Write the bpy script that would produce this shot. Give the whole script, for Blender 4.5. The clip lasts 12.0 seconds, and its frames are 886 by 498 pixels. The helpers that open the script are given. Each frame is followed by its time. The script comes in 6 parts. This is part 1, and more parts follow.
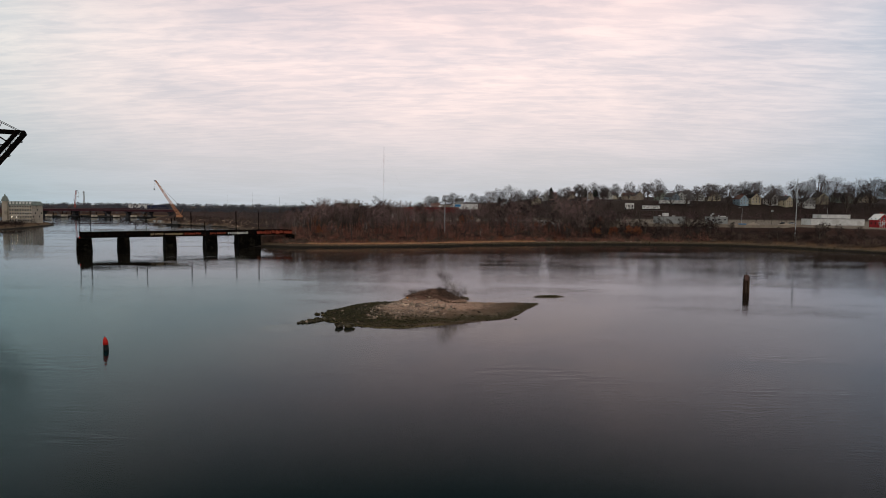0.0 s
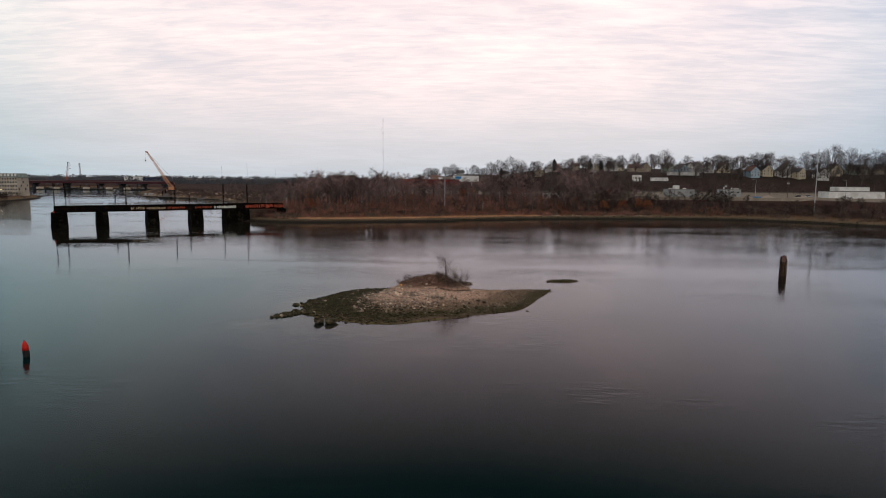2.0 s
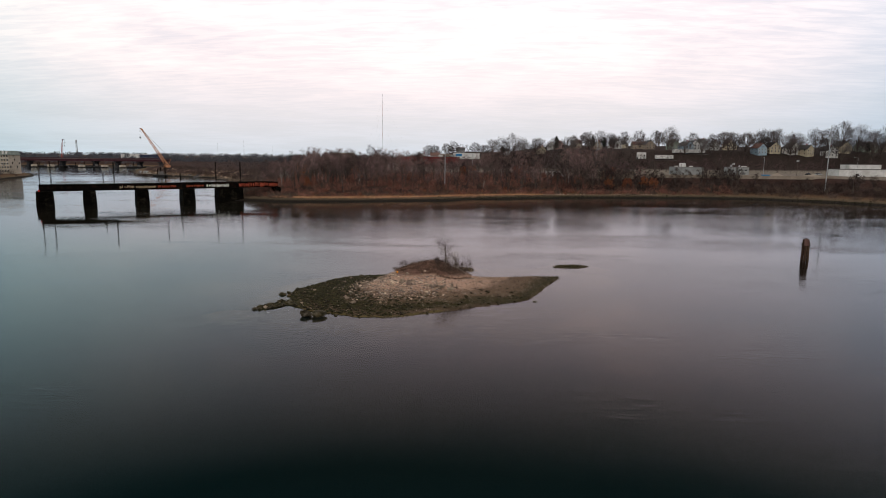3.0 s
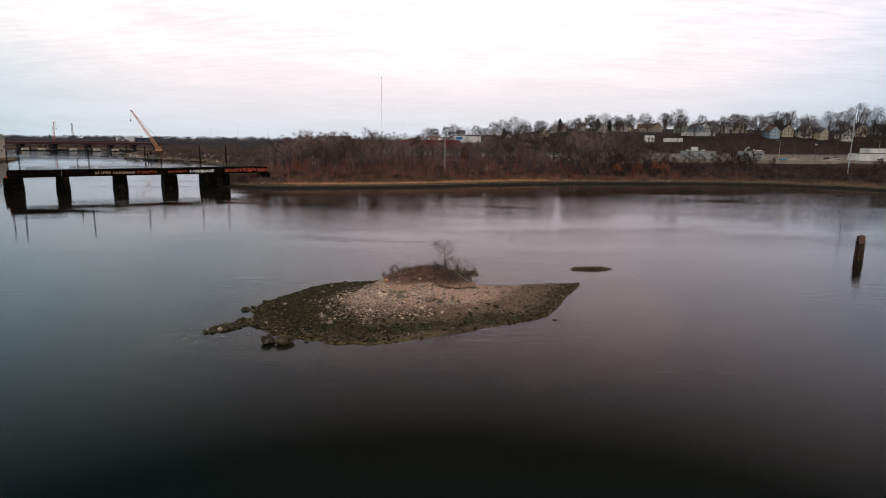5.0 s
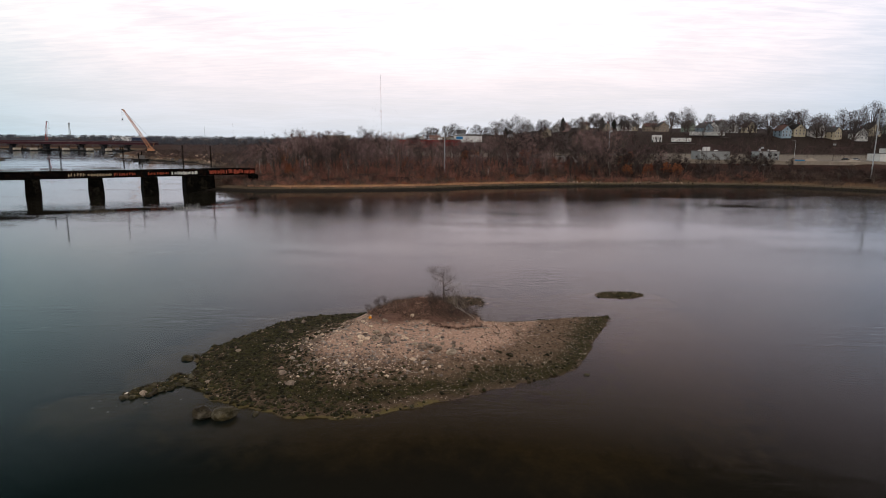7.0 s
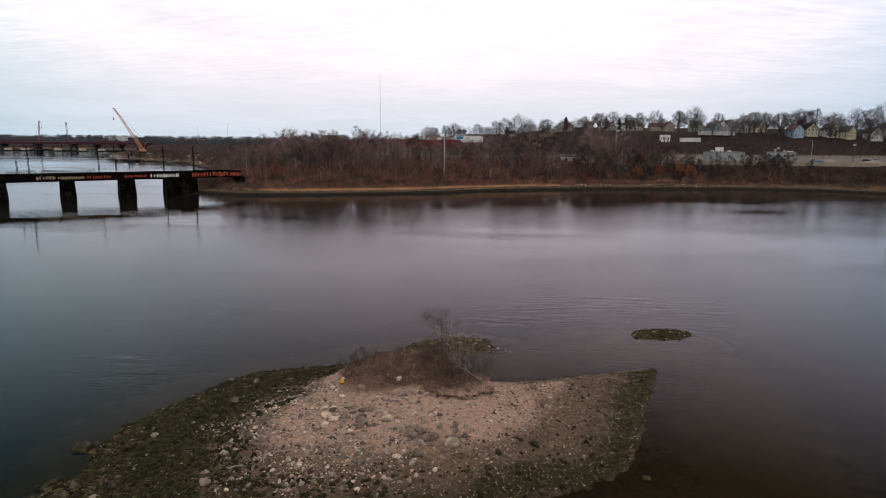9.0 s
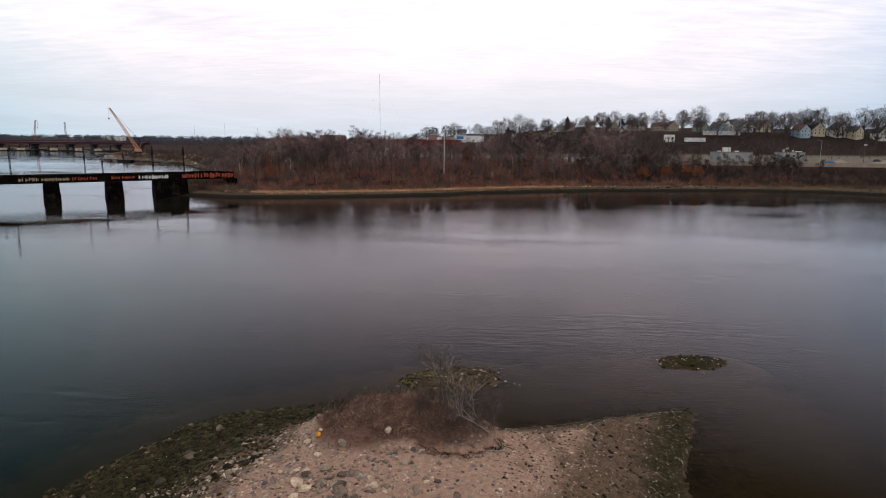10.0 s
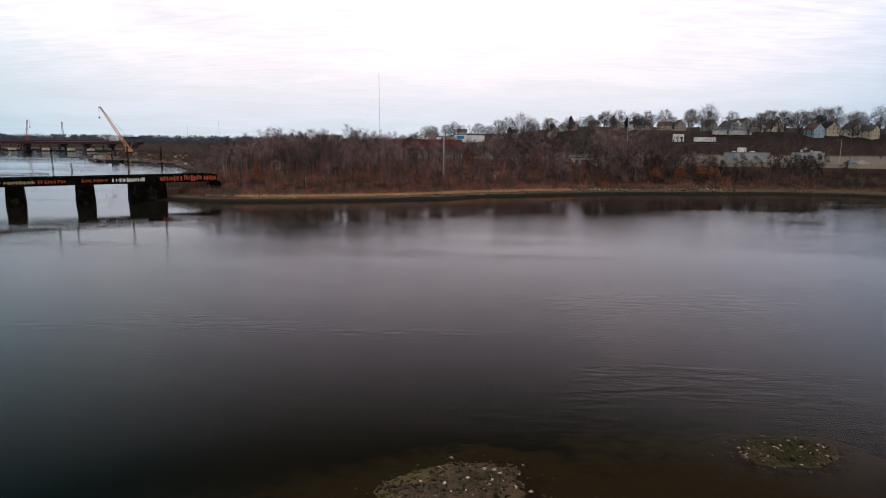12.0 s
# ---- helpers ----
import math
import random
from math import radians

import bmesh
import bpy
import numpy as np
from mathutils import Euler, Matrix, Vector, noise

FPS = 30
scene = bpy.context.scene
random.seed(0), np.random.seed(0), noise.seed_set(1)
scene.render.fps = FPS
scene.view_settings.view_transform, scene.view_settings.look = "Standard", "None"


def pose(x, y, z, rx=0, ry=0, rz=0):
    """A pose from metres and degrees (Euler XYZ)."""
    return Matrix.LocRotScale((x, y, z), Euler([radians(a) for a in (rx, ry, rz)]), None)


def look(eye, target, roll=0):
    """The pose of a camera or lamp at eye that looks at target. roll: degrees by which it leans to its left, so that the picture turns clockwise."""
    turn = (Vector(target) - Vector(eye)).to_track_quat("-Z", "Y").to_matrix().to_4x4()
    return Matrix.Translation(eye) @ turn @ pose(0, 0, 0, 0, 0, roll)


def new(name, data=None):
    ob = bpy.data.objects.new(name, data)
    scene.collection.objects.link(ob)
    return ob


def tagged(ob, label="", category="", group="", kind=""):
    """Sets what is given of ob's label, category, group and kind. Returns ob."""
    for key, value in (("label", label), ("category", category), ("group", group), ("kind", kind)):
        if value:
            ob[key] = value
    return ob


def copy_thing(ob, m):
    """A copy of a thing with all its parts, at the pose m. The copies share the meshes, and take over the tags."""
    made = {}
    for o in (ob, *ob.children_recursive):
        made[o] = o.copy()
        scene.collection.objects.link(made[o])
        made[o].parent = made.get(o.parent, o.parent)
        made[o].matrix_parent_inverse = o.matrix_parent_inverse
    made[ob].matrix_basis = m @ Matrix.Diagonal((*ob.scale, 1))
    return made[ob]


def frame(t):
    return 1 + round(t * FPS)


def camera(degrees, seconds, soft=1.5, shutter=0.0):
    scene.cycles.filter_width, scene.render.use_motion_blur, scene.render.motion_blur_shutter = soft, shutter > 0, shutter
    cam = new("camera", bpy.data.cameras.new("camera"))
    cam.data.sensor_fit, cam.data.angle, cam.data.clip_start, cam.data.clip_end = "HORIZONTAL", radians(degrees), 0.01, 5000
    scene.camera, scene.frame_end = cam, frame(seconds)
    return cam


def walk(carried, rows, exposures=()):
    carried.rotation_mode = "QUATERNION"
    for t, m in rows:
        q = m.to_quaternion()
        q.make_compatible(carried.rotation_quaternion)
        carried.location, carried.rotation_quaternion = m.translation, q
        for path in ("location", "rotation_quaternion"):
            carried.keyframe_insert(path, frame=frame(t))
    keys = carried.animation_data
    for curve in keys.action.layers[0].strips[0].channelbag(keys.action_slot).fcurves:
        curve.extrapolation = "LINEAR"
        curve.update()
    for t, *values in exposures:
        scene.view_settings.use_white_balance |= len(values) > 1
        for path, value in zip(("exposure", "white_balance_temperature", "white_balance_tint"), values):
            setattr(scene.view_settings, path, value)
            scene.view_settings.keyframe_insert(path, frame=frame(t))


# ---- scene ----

# ---- the flight: level, straight, the gimbal tilting down at first ----
cam = camera(73.8, 12.0, soft=0.6)
TILT = [(0, -4.08), (0.5, -4.11), (0.75, -4.2), (1, -4.6), (1.5, -5.68), (2, -6.77), (2.5, -7.84), (3, -8.92), (3.2, -9.33),
        (3.6, -10.05), (4, -10.4), (4.8, -10.5), (6, -10.53), (9, -10.55), (12, -10.6)]
walk(cam,
     [(t, pose(2.0 - 0.33 * t, -3.2 + 9.797 * t, 24.5 + 0.037 * t, 90 + p, 0, 2.45) @ pose(0, 0, 0, 0, 0, 0.52)) for t, p in TILT],
     exposures=[(0, -0.33, 6850, 7.5), (1, -0.30, 6850, 7.5), (2, -0.14, 6850, 8), (3.2, 0.06, 6850, 8.5), (5, 0.11, 6850, 9.5), (7, 0.11, 6800, 9.5), (9, 0.10, 6550, 8.5), (12, 0.12, 6500, 8)])

# ---- light: thin overcast, the sun veiled ahead and to the right ----
SUN_AZ, SUN_EL = radians(4), radians(62)
world = bpy.data.worlds.new("overcast_sky")
scene.world = world
world.use_nodes = True
W = world.node_tree
W.nodes.clear()


def wn(kind, **values):
    n = W.nodes.new(kind)
    for k, v in values.items():
        if k in n.inputs:
            n.inputs[k].default_value = v
    return n


def wmath(op, a, b=None, clamp=False):
    n = W.nodes.new("ShaderNodeMath")
    n.operation, n.use_clamp = op, clamp
    for i, v in enumerate((a, b)):
        if v is None:
            continue
        if isinstance(v, (int, float)):
            n.inputs[i].default_value = v
        else:
            W.links.new(v, n.inputs[i])
    return n.outputs[0]


def wmix(fac, a, b, blend="MIX"):
    n = W.nodes.new("ShaderNodeMix")
    n.data_type, n.blend_type = "RGBA", blend
    for i, v in ((0, fac), (6, a), (7, b)):
        if isinstance(v, (int, float)):
            n.inputs[i].default_value = v
        elif isinstance(v, tuple):
            n.inputs[i].default_value = (*v, 1)
        else:
            W.links.new(v, n.inputs[i])
    return n.outputs[2]


sky = W.nodes.new("ShaderNodeTexSky")
sky.sky_type, sky.sun_disc = "NISHITA", False
sky.sun_elevation, sky.sun_rotation = SUN_EL, SUN_AZ
sky.air_density, sky.dust_density, sky.ozone_density = 1.2, 2.0, 1.5
coord = W.nodes.new("ShaderNodeTexCoord").outputs["Generated"]
sep = W.nodes.new("ShaderNodeSeparateXYZ")
W.links.new(coord, sep.inputs[0])
up = wmath("MAXIMUM", sep.outputs["Z"], 0.0)
# cloud deck laid out on a plane overhead
far = wmath("ADD", up, 0.10)
plan = W.nodes.new("ShaderNodeCombineXYZ")
W.links.new(wmath("DIVIDE", sep.outputs["X"], far), plan.inputs[0])
W.links.new(wmath("DIVIDE", sep.outputs["Y"], far), plan.inputs[1])


def cloud(scale, stretch, turn, detail, rough, lo, hi):
    mp = wn("ShaderNodeMapping")
    mp.inputs["Scale"].default_value = stretch
    mp.inputs["Rotation"].default_value = (0, 0, radians(turn))
    W.links.new(plan.outputs[0], mp.inputs[0])
    nz = wn("ShaderNodeTexNoise", Scale=scale, Detail=detail, Roughness=rough, Distortion=0.4)
    W.links.new(mp.outputs[0], nz.inputs["Vector"])
    rg = wn("ShaderNodeMapRange")
    rg.interpolation_type = "SMOOTHSTEP"
    rg.inputs[1].default_value, rg.inputs[2].default_value = lo, hi
    W.links.new(nz.outputs[0], rg.inputs[0])
    return rg.outputs[0]


bank = cloud(0.8, (0.85, 1.0, 1), 24, 7, 0.6, 0.38, 0.62)
streak = cloud(2.0, (0.8, 1.15, 1), -14, 6, 0.62, 0.3, 0.72)
ripple = cloud(8.0, (0.5, 1.7, 1), 9, 5, 0.58, 0.36, 0.66)
ramp = W.nodes.new("ShaderNodeValToRGB")
els = ramp.color_ramp.elements
els[0].position, els[0].color = 0.0, (0.58, 0.72, 0.80, 1)
els[1].position, els[1].color = 1.0, (0.52, 0.52, 0.54, 1)
for p, c in ((0.05, (0.67, 0.76, 0.82)), (0.13, (0.92, 0.92, 0.94)), (0.24, (1.08, 1.03, 1.03)), (0.33, (1.02, 0.94, 0.95)), (0.48, (0.66, 0.63, 0.64)), (0.65, (0.55, 0.54, 0.55))):
    e = els.new(p)
    e.color = (*c, 1)
W.links.new(up, ramp.inputs[0])
# brighter towards the veiled sun, bluer away from it
GLOW = radians(-5)
ahead = wmath("ADD", wmath("MULTIPLY", sep.outputs["X"], math.sin(GLOW)), wmath("MULTIPLY", sep.outputs["Y"], math.cos(GLOW)))
side = wn("ShaderNodeMapRange")
side.interpolation_type = "SMOOTHSTEP"
side.inputs[1].default_value, side.inputs[2].default_value = 0.60, 0.985
W.links.new(ahead, side.inputs[0])
low = wn("ShaderNodeMapRange")
low.interpolation_type = "SMOOTHSTEP"
low.inputs[1].default_value, low.inputs[2].default_value = 0.24, 0.40
W.links.new(up, low.inputs[0])
east = wn("ShaderNodeMapRange")
east.inputs[1].default_value, east.inputs[2].default_value = -0.3, 0.3
W.links.new(sep.outputs["X"], east.inputs[0])
flank = wmix(low.outputs[0], wmix(east.outputs[0], (0.44, 0.74, 0.80), (0.56, 0.72, 0.88)), wmix(east.outputs[0], (0.60, 0.72, 0.76), (0.88, 0.82, 0.88)))
away = wmix(side.outputs[0], flank, (1.16, 1.02, 1.04))
deck = wmix(1.0, ramp.outputs[0], away, "MULTIPLY")
# even, pale cloud over and behind the start of the flight
rear = wn("ShaderNodeMapRange")
rear.interpolation_type = "SMOOTHSTEP"
rear.inputs[1].default_value, rear.inputs[2].default_value = -0.35, 0.2
W.links.new(ahead, rear.inputs[0])
deck = wmix(rear.outputs[0], (1.08, 1.05, 1.05), deck)
tex = wmath("ADD", wmath("MULTIPLY", bank, 0.42), wmath("ADD", wmath("MULTIPLY", streak, 0.22), wmath("MULTIPLY", ripple, 0.4)))
calm = wn("ShaderNodeMapRange")
calm.interpolation_type = "SMOOTHSTEP"
calm.inputs[1].default_value, calm.inputs[2].default_value, calm.inputs[3].default_value = 0.03, 0.22, 0.18
W.links.new(up, calm.inputs[0])
tex = wmath("ADD", wmath("MULTIPLY", wmath("SUBTRACT", tex, 0.52), calm.outputs[0]), 0.52)
deck = wmix(tex, wmix(1.0, deck, (0.78, 0.84, 0.91), "MULTIPLY"), wmix(1.0, deck, (1.19, 1.14, 1.11), "MULTIPLY"))
clear = wn("ShaderNodeBackground", Strength=0.10)
W.links.new(sky.outputs[0], clear.inputs[0])
veil = wn("ShaderNodeBackground", Strength=1.0)
W.links.new(deck, veil.inputs[0])
cover = W.nodes.new("ShaderNodeMixShader")
W.links.new(wmath("ADD", wmath("MULTIPLY", bank, 0.08), 0.90), cover.inputs[0])
W.links.new(clear.outputs[0], cover.inputs[1])
W.links.new(veil.outputs[0], cover.inputs[2])
W.links.new(cover.outputs[0], W.nodes.new("ShaderNodeOutputWorld").inputs[0])

sun = new("sun", bpy.data.lights.new("sun", "SUN"))
sun.data.energy, sun.data.angle, sun.data.color = 0.6, radians(35), (1.0, 0.93, 0.86)
sun.matrix_world = look((300 * math.sin(SUN_AZ), 300 * math.cos(SUN_AZ), 300 * math.tan(SUN_EL)), (0, 0, 0))

# ---- materials ----
def material(name, dark, light, scale=1.0, rough=0.85, bump=0.3, fine=8.0, metal=0.0, vary=0.0, island=0.0, stain=None, stain_scale=0.15, spec=0.08):
    """Two-scale noise between two colours, with grain, relief and optional stains."""
    m = bpy.data.materials.new(name)
    m.use_nodes = True
    t = m.node_tree
    b = t.nodes["Principled BSDF"]
    b.inputs["Roughness"].default_value, b.inputs["Metallic"].default_value = rough, metal
    b.inputs["Specular IOR Level"].default_value = spec
    pos = t.nodes.new("ShaderNodeNewGeometry")
    co = t.nodes.new("ShaderNodeTexCoord").outputs["Object"] if vary == 0 else pos.outputs["Position"]

    def noise_at(s, detail=5, r=0.6):
        n = t.nodes.new("ShaderNodeTexNoise")
        n.inputs["Scale"].default_value, n.inputs["Detail"].default_value, n.inputs["Roughness"].default_value = s, detail, r
        t.links.new(co, n.inputs["Vector"])
        return n.outputs[0]

    def mix(fac, a, b2, blend="MIX"):
        n = t.nodes.new("ShaderNodeMix")
        n.data_type, n.blend_type = "RGBA", blend
        for i, v in ((0, fac), (6, a), (7, b2)):
            if isinstance(v, (int, float)):
                n.inputs[i].default_value = v
            elif isinstance(v, tuple):
                n.inputs[i].default_value = (*v, 1)
            else:
                t.links.new(v, n.inputs[i])
        return n.outputs[2]

    def band(v, lo, hi, a=0.0, b2=1.0):
        n = t.nodes.new("ShaderNodeMapRange")
        for i, q in enumerate((lo, hi, a, b2)):
            n.inputs[i + 1].default_value = q
        t.links.new(v, n.inputs[0])
        return n.outputs[0]

    big, small = noise_at(scale), noise_at(scale * fine, 4, 0.7)
    col = mix(band(big, 0.32, 0.68), dark, light)
    col = mix(band(small, 0.3, 0.7, 0.0, 0.45), col, tuple(c * 0.55 for c in dark))
    if stain:
        col = mix(band(noise_at(stain_scale, 6, 0.65), 0.5, 0.68), col, stain)
    for amount, out in ((vary, t.nodes.new("ShaderNodeObjectInfo").outputs["Random"]), (island, pos.outputs["Random Per Island"])):
        if amount:
            h = t.nodes.new("ShaderNodeHueSaturation")
            t.links.new(band(out, 0, 1, 1 - amount, 1 + amount), h.inputs["Value"])
            t.links.new(band(out, 0, 1, 0.5 - 0.03 * amount, 0.5 + 0.03 * amount), h.inputs["Hue"])
            t.links.new(col, h.inputs["Color"])
            col = h.outputs[0]
    t.links.new(col, b.inputs["Base Color"])
    t.links.new(band(small, 0.2, 0.8, min(1, rough - 0.12), min(1, rough + 0.1)), b.inputs["Roughness"])
    if bump:
        bp = t.nodes.new("ShaderNodeBump")
        bp.inputs["Strength"].default_value, bp.inputs["Distance"].default_value = bump, 0.5 / (scale * fine)
        t.links.new(small, bp.inputs["Height"])
        t.links.new(bp.outputs[0], b.inputs["Normal"])
    return m


M = {
    "twig": material("bare_twig", (0.112, 0.070, 0.066), (0.245, 0.156, 0.148), 0.12, 0.9, 0, 6, vary=0.5, island=0.3),
    "twig_dark": material("dark_twig", (0.026, 0.018, 0.016), (0.070, 0.049, 0.042), 0.12, 0.9, 0, 6, vary=0.5, island=0.3),
    "twig_grey": material("grey_twig", (0.055, 0.046, 0.046), (0.125, 0.104, 0.100), 0.12, 0.9, 0, 6, vary=0.5, island=0.3),
    "bark": material("grey_bark", (0.060, 0.046, 0.041), (0.13, 0.102, 0.088), 1.5, 0.95, 0.6, 6, vary=0.3),
    "birch": material("pale_bark", (0.30, 0.27, 0.24), (0.46, 0.42, 0.38), 1.2, 0.9, 0.4, 6, vary=0.1),
    "rust_leaf": material("rusty_leaf", (0.18, 0.062, 0.030), (0.30, 0.112, 0.052), 0.3, 0.8, 0, 4, vary=0.25, island=0.35),
    "needle": material("pine_needle", (0.010, 0.016, 0.012), (0.024, 0.034, 0.022), 0.6, 0.7, 0, 4, island=0.3),
    "brush": material("dry_brush", (0.15, 0.066, 0.050), (0.34, 0.160, 0.122), 0.08, 0.95, 0, 8, island=0.45),
    "brush_grey": material("grey_brush", (0.075, 0.052, 0.042), (0.170, 0.120, 0.096), 0.2, 0.95, 0, 8, island=0.4),
    "grass": material("straw_grass", (0.46, 0.235, 0.125), (0.68, 0.39, 0.23), 0.06, 0.9, 0, 10, island=0.4),
    "mound_grass": material("mound_grass", (0.13, 0.066, 0.048), (0.46, 0.29, 0.215), 1.1, 0.95, 0, 6, island=0.45),
    "weedrock": material("weedy_stone", (0.008, 0.0075, 0.0025), (0.046, 0.039, 0.014), 1.2, 0.8, 0.5, 6, island=0.55, spec=0.12),
    "brownrock": material("brown_stone", (0.026, 0.018, 0.011), (0.125, 0.086, 0.058), 1.2, 0.85, 0.4, 6, island=0.55, spec=0.1),
    "palerock": material("pale_stone", (0.26, 0.175, 0.13), (0.58, 0.43, 0.33), 1.0, 0.9, 0.4, 6, island=0.5),
    "shell": material("shell_bit", (0.45, 0.38, 0.32), (0.65, 0.56, 0.48), 2.0, 0.6, 0.1, 6, island=0.3),
    "boulder": material("grey_boulder", (0.10, 0.073, 0.054), (0.33, 0.25, 0.195), 1.1, 0.9, 0.6, 7, vary=0.45),
    "greystone": material("grey_cobble", (0.09, 0.070, 0.058), (0.34, 0.275, 0.235), 1.1, 0.9, 0.5, 7, island=0.55),
    # bluish tone puts a mild distance haze into the base colour
    "far_canopy": material("far_canopy", (0.062, 0.067, 0.080), (0.100, 0.104, 0.118), 0.02, 0.9, 0, 8, island=0.12),
    "boulder_weed": material("weedy_boulder", (0.012, 0.010, 0.004), (0.055, 0.042, 0.020), 1.3, 0.7, 0.6, 7, vary=0.4, stain=(0.10, 0.085, 0.06), stain_scale=0.8),
    # stone and steel darkened below their own tone to deepen the bridge's shade
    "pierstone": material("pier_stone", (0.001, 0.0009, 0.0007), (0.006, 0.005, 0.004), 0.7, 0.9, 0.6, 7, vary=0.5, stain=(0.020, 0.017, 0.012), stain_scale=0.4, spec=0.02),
    "blacksteel": material("near_black_steel", (0.0015, 0.0013, 0.0013), (0.006, 0.005, 0.0045), 0.6, 0.75, 0.3, 8, stain=(0.016, 0.008, 0.005), stain_scale=0.5, spec=0.02),
    "rustred": material("graffiti_red_steel", (0.26, 0.045, 0.026), (0.46, 0.11, 0.06), 0.5, 0.7, 0.3, 8, stain=(0.16, 0.03, 0.016), stain_scale=0.6),
    "graf_white": material("graffiti_white", (0.55, 0.52, 0.46), (0.80, 0.77, 0.70), 2.0, 0.7, 0.1),
    "graf_red": material("graffiti_red", (0.17, 0.030, 0.015), (0.32, 0.075, 0.040), 2.0, 0.7, 0.1),
    "graf_tan": material("graffiti_tan", (0.24, 0.17, 0.10), (0.40, 0.30, 0.20), 2.0, 0.7, 0.1),
    "timber": material("old_timber", (0.035, 0.022, 0.016), (0.095, 0.055, 0.038), 1.5, 0.9, 0.6, 6, vary=0.3),
    "driftwood": material("driftwood", (0.20, 0.16, 0.13), (0.38, 0.32, 0.27), 2.0, 0.9, 0.5, 6),
    "redpaint": material("buoy_red", (0.42, 0.015, 0.012), (0.62, 0.035, 0.025), 1.0, 0.45, 0.05, 6),
    "orange": material("float_orange", (0.75, 0.24, 0.02), (0.90, 0.38, 0.05), 2.0, 0.5, 0.05, 6),
    "blackpaint": material("black_hull", (0.012, 0.012, 0.012), (0.03, 0.028, 0.026), 1.0, 0.5, 0.1),
    "oxide": material("oxide_red_girder", (0.042, 0.014, 0.020), (0.075, 0.028, 0.034), 0.15, 0.6, 0.1, 8),
    "concrete": material("grey_concrete", (0.11, 0.10, 0.10), (0.21, 0.195, 0.185), 0.25, 0.9, 0.3, 8, stain=(0.10, 0.09, 0.08)),
    "darkpier": material("stained_concrete", (0.016, 0.017, 0.022), (0.050, 0.050, 0.056), 0.2, 0.9, 0.3, 8, stain=(0.09, 0.085, 0.08), stain_scale=0.3),
    "blueshed": material("blue_cladding", (0.018, 0.026, 0.060), (0.034, 0.046, 0.095), 0.1, 0.7, 0.1, 6),
    "beige": material("beige_render", (0.22, 0.18, 0.14), (0.36, 0.30, 0.24), 0.2, 0.9, 0.2, 8, stain=(0.20, 0.165, 0.13)),
    "white": material("white_cladding", (0.58, 0.57, 0.55), (0.78, 0.77, 0.75), 0.25, 0.6, 0.1, 8, vary=0.12, stain=(0.42, 0.40, 0.37)),
    "greybox": material("grey_block_wall", (0.24, 0.25, 0.25), (0.38, 0.39, 0.39), 0.3, 0.85, 0.2, 8, stain=(0.18, 0.18, 0.17)),
    "redbrick": material("red_cladding", (0.20, 0.028, 0.026), (0.32, 0.052, 0.045), 0.2, 0.7, 0.2, 8),
    "millstone": material("mill_wall", (0.34, 0.29, 0.23), (0.50, 0.44, 0.36), 0.3, 0.9, 0.3, 8, stain=(0.16, 0.14, 0.11)),
    "copper": material("green_copper_roof", (0.15, 0.178, 0.160), (0.24, 0.275, 0.250), 0.3, 0.7, 0.2, 8),
    "slate": material("grey_shingle", (0.045, 0.043, 0.045), (0.10, 0.095, 0.095), 0.5, 0.9, 0.3, 10, vary=0.35),
    "roof_brown": material("brown_shingle", (0.10, 0.055, 0.045), (0.17, 0.10, 0.085), 0.5, 0.9, 0.3, 10, vary=0.3),
    "glass": material("dark_window", (0.012, 0.016, 0.020), (0.035, 0.042, 0.05), 0.8, 0.15, 0, 4, spec=0.6),
    "trim": material("white_trim", (0.60, 0.59, 0.57), (0.78, 0.77, 0.75), 1.0, 0.6, 0.05),
    "asphalt": material("asphalt", (0.040, 0.040, 0.042), (0.075, 0.073, 0.072), 0.2, 0.9, 0.2, 10),
    "craneyellow": material("crane_orange", (0.46, 0.20, 0.10), (0.62, 0.30, 0.16), 0.5, 0.6, 0.05),
    "cranered": material("crane_red", (0.30, 0.05, 0.04), (0.45, 0.10, 0.08), 0.5, 0.6, 0.05),
    "galv": material("galvanised_steel", (0.30, 0.31, 0.32), (0.45, 0.46, 0.47), 1.0, 0.5, 0.05, metal=0.3),
    "polewood": material("pole_wood", (0.07, 0.055, 0.045), (0.14, 0.115, 0.095), 1.0, 0.9, 0.3),
    "bluecar": material("blue_plastic", (0.03, 0.16, 0.34), (0.05, 0.24, 0.46), 1.0, 0.4, 0),
    "tyre": material("tyre_rubber", (0.012, 0.012, 0.012), (0.03, 0.03, 0.03), 2.0, 0.8, 0),
    "leafstem": material("shrub_stem", (0.050, 0.036, 0.031), (0.13, 0.096, 0.082), 1.5, 0.9, 0, 6, island=0.3),
}
for key, tone in (("h_white", (0.74, 0.73, 0.70)), ("h_cream", (0.62, 0.53, 0.38)), ("h_blue", (0.30, 0.40, 0.47)), ("h_grey", (0.38, 0.39, 0.40)),
                  ("h_green", (0.27, 0.31, 0.25)), ("h_tan", (0.36, 0.29, 0.22)), ("h_pink", (0.48, 0.30, 0.27)), ("h_red", (0.34, 0.03, 0.035))):
    M[key] = material("siding_" + key[2:], tuple(c * 0.82 for c in tone), tuple(c * 1.1 for c in tone), 0.4, 0.8, 0.15, 8)
lampglass = bpy.data.materials.new("lit_lamp")
lampglass.use_nodes = True
lampglass.node_tree.nodes["Principled BSDF"].inputs["Emission Color"].default_value = (1.0, 0.72, 0.40, 1)
lampglass.node_tree.nodes["Principled BSDF"].inputs["Emission Strength"].default_value = 14.0
M["lit"] = lampglass


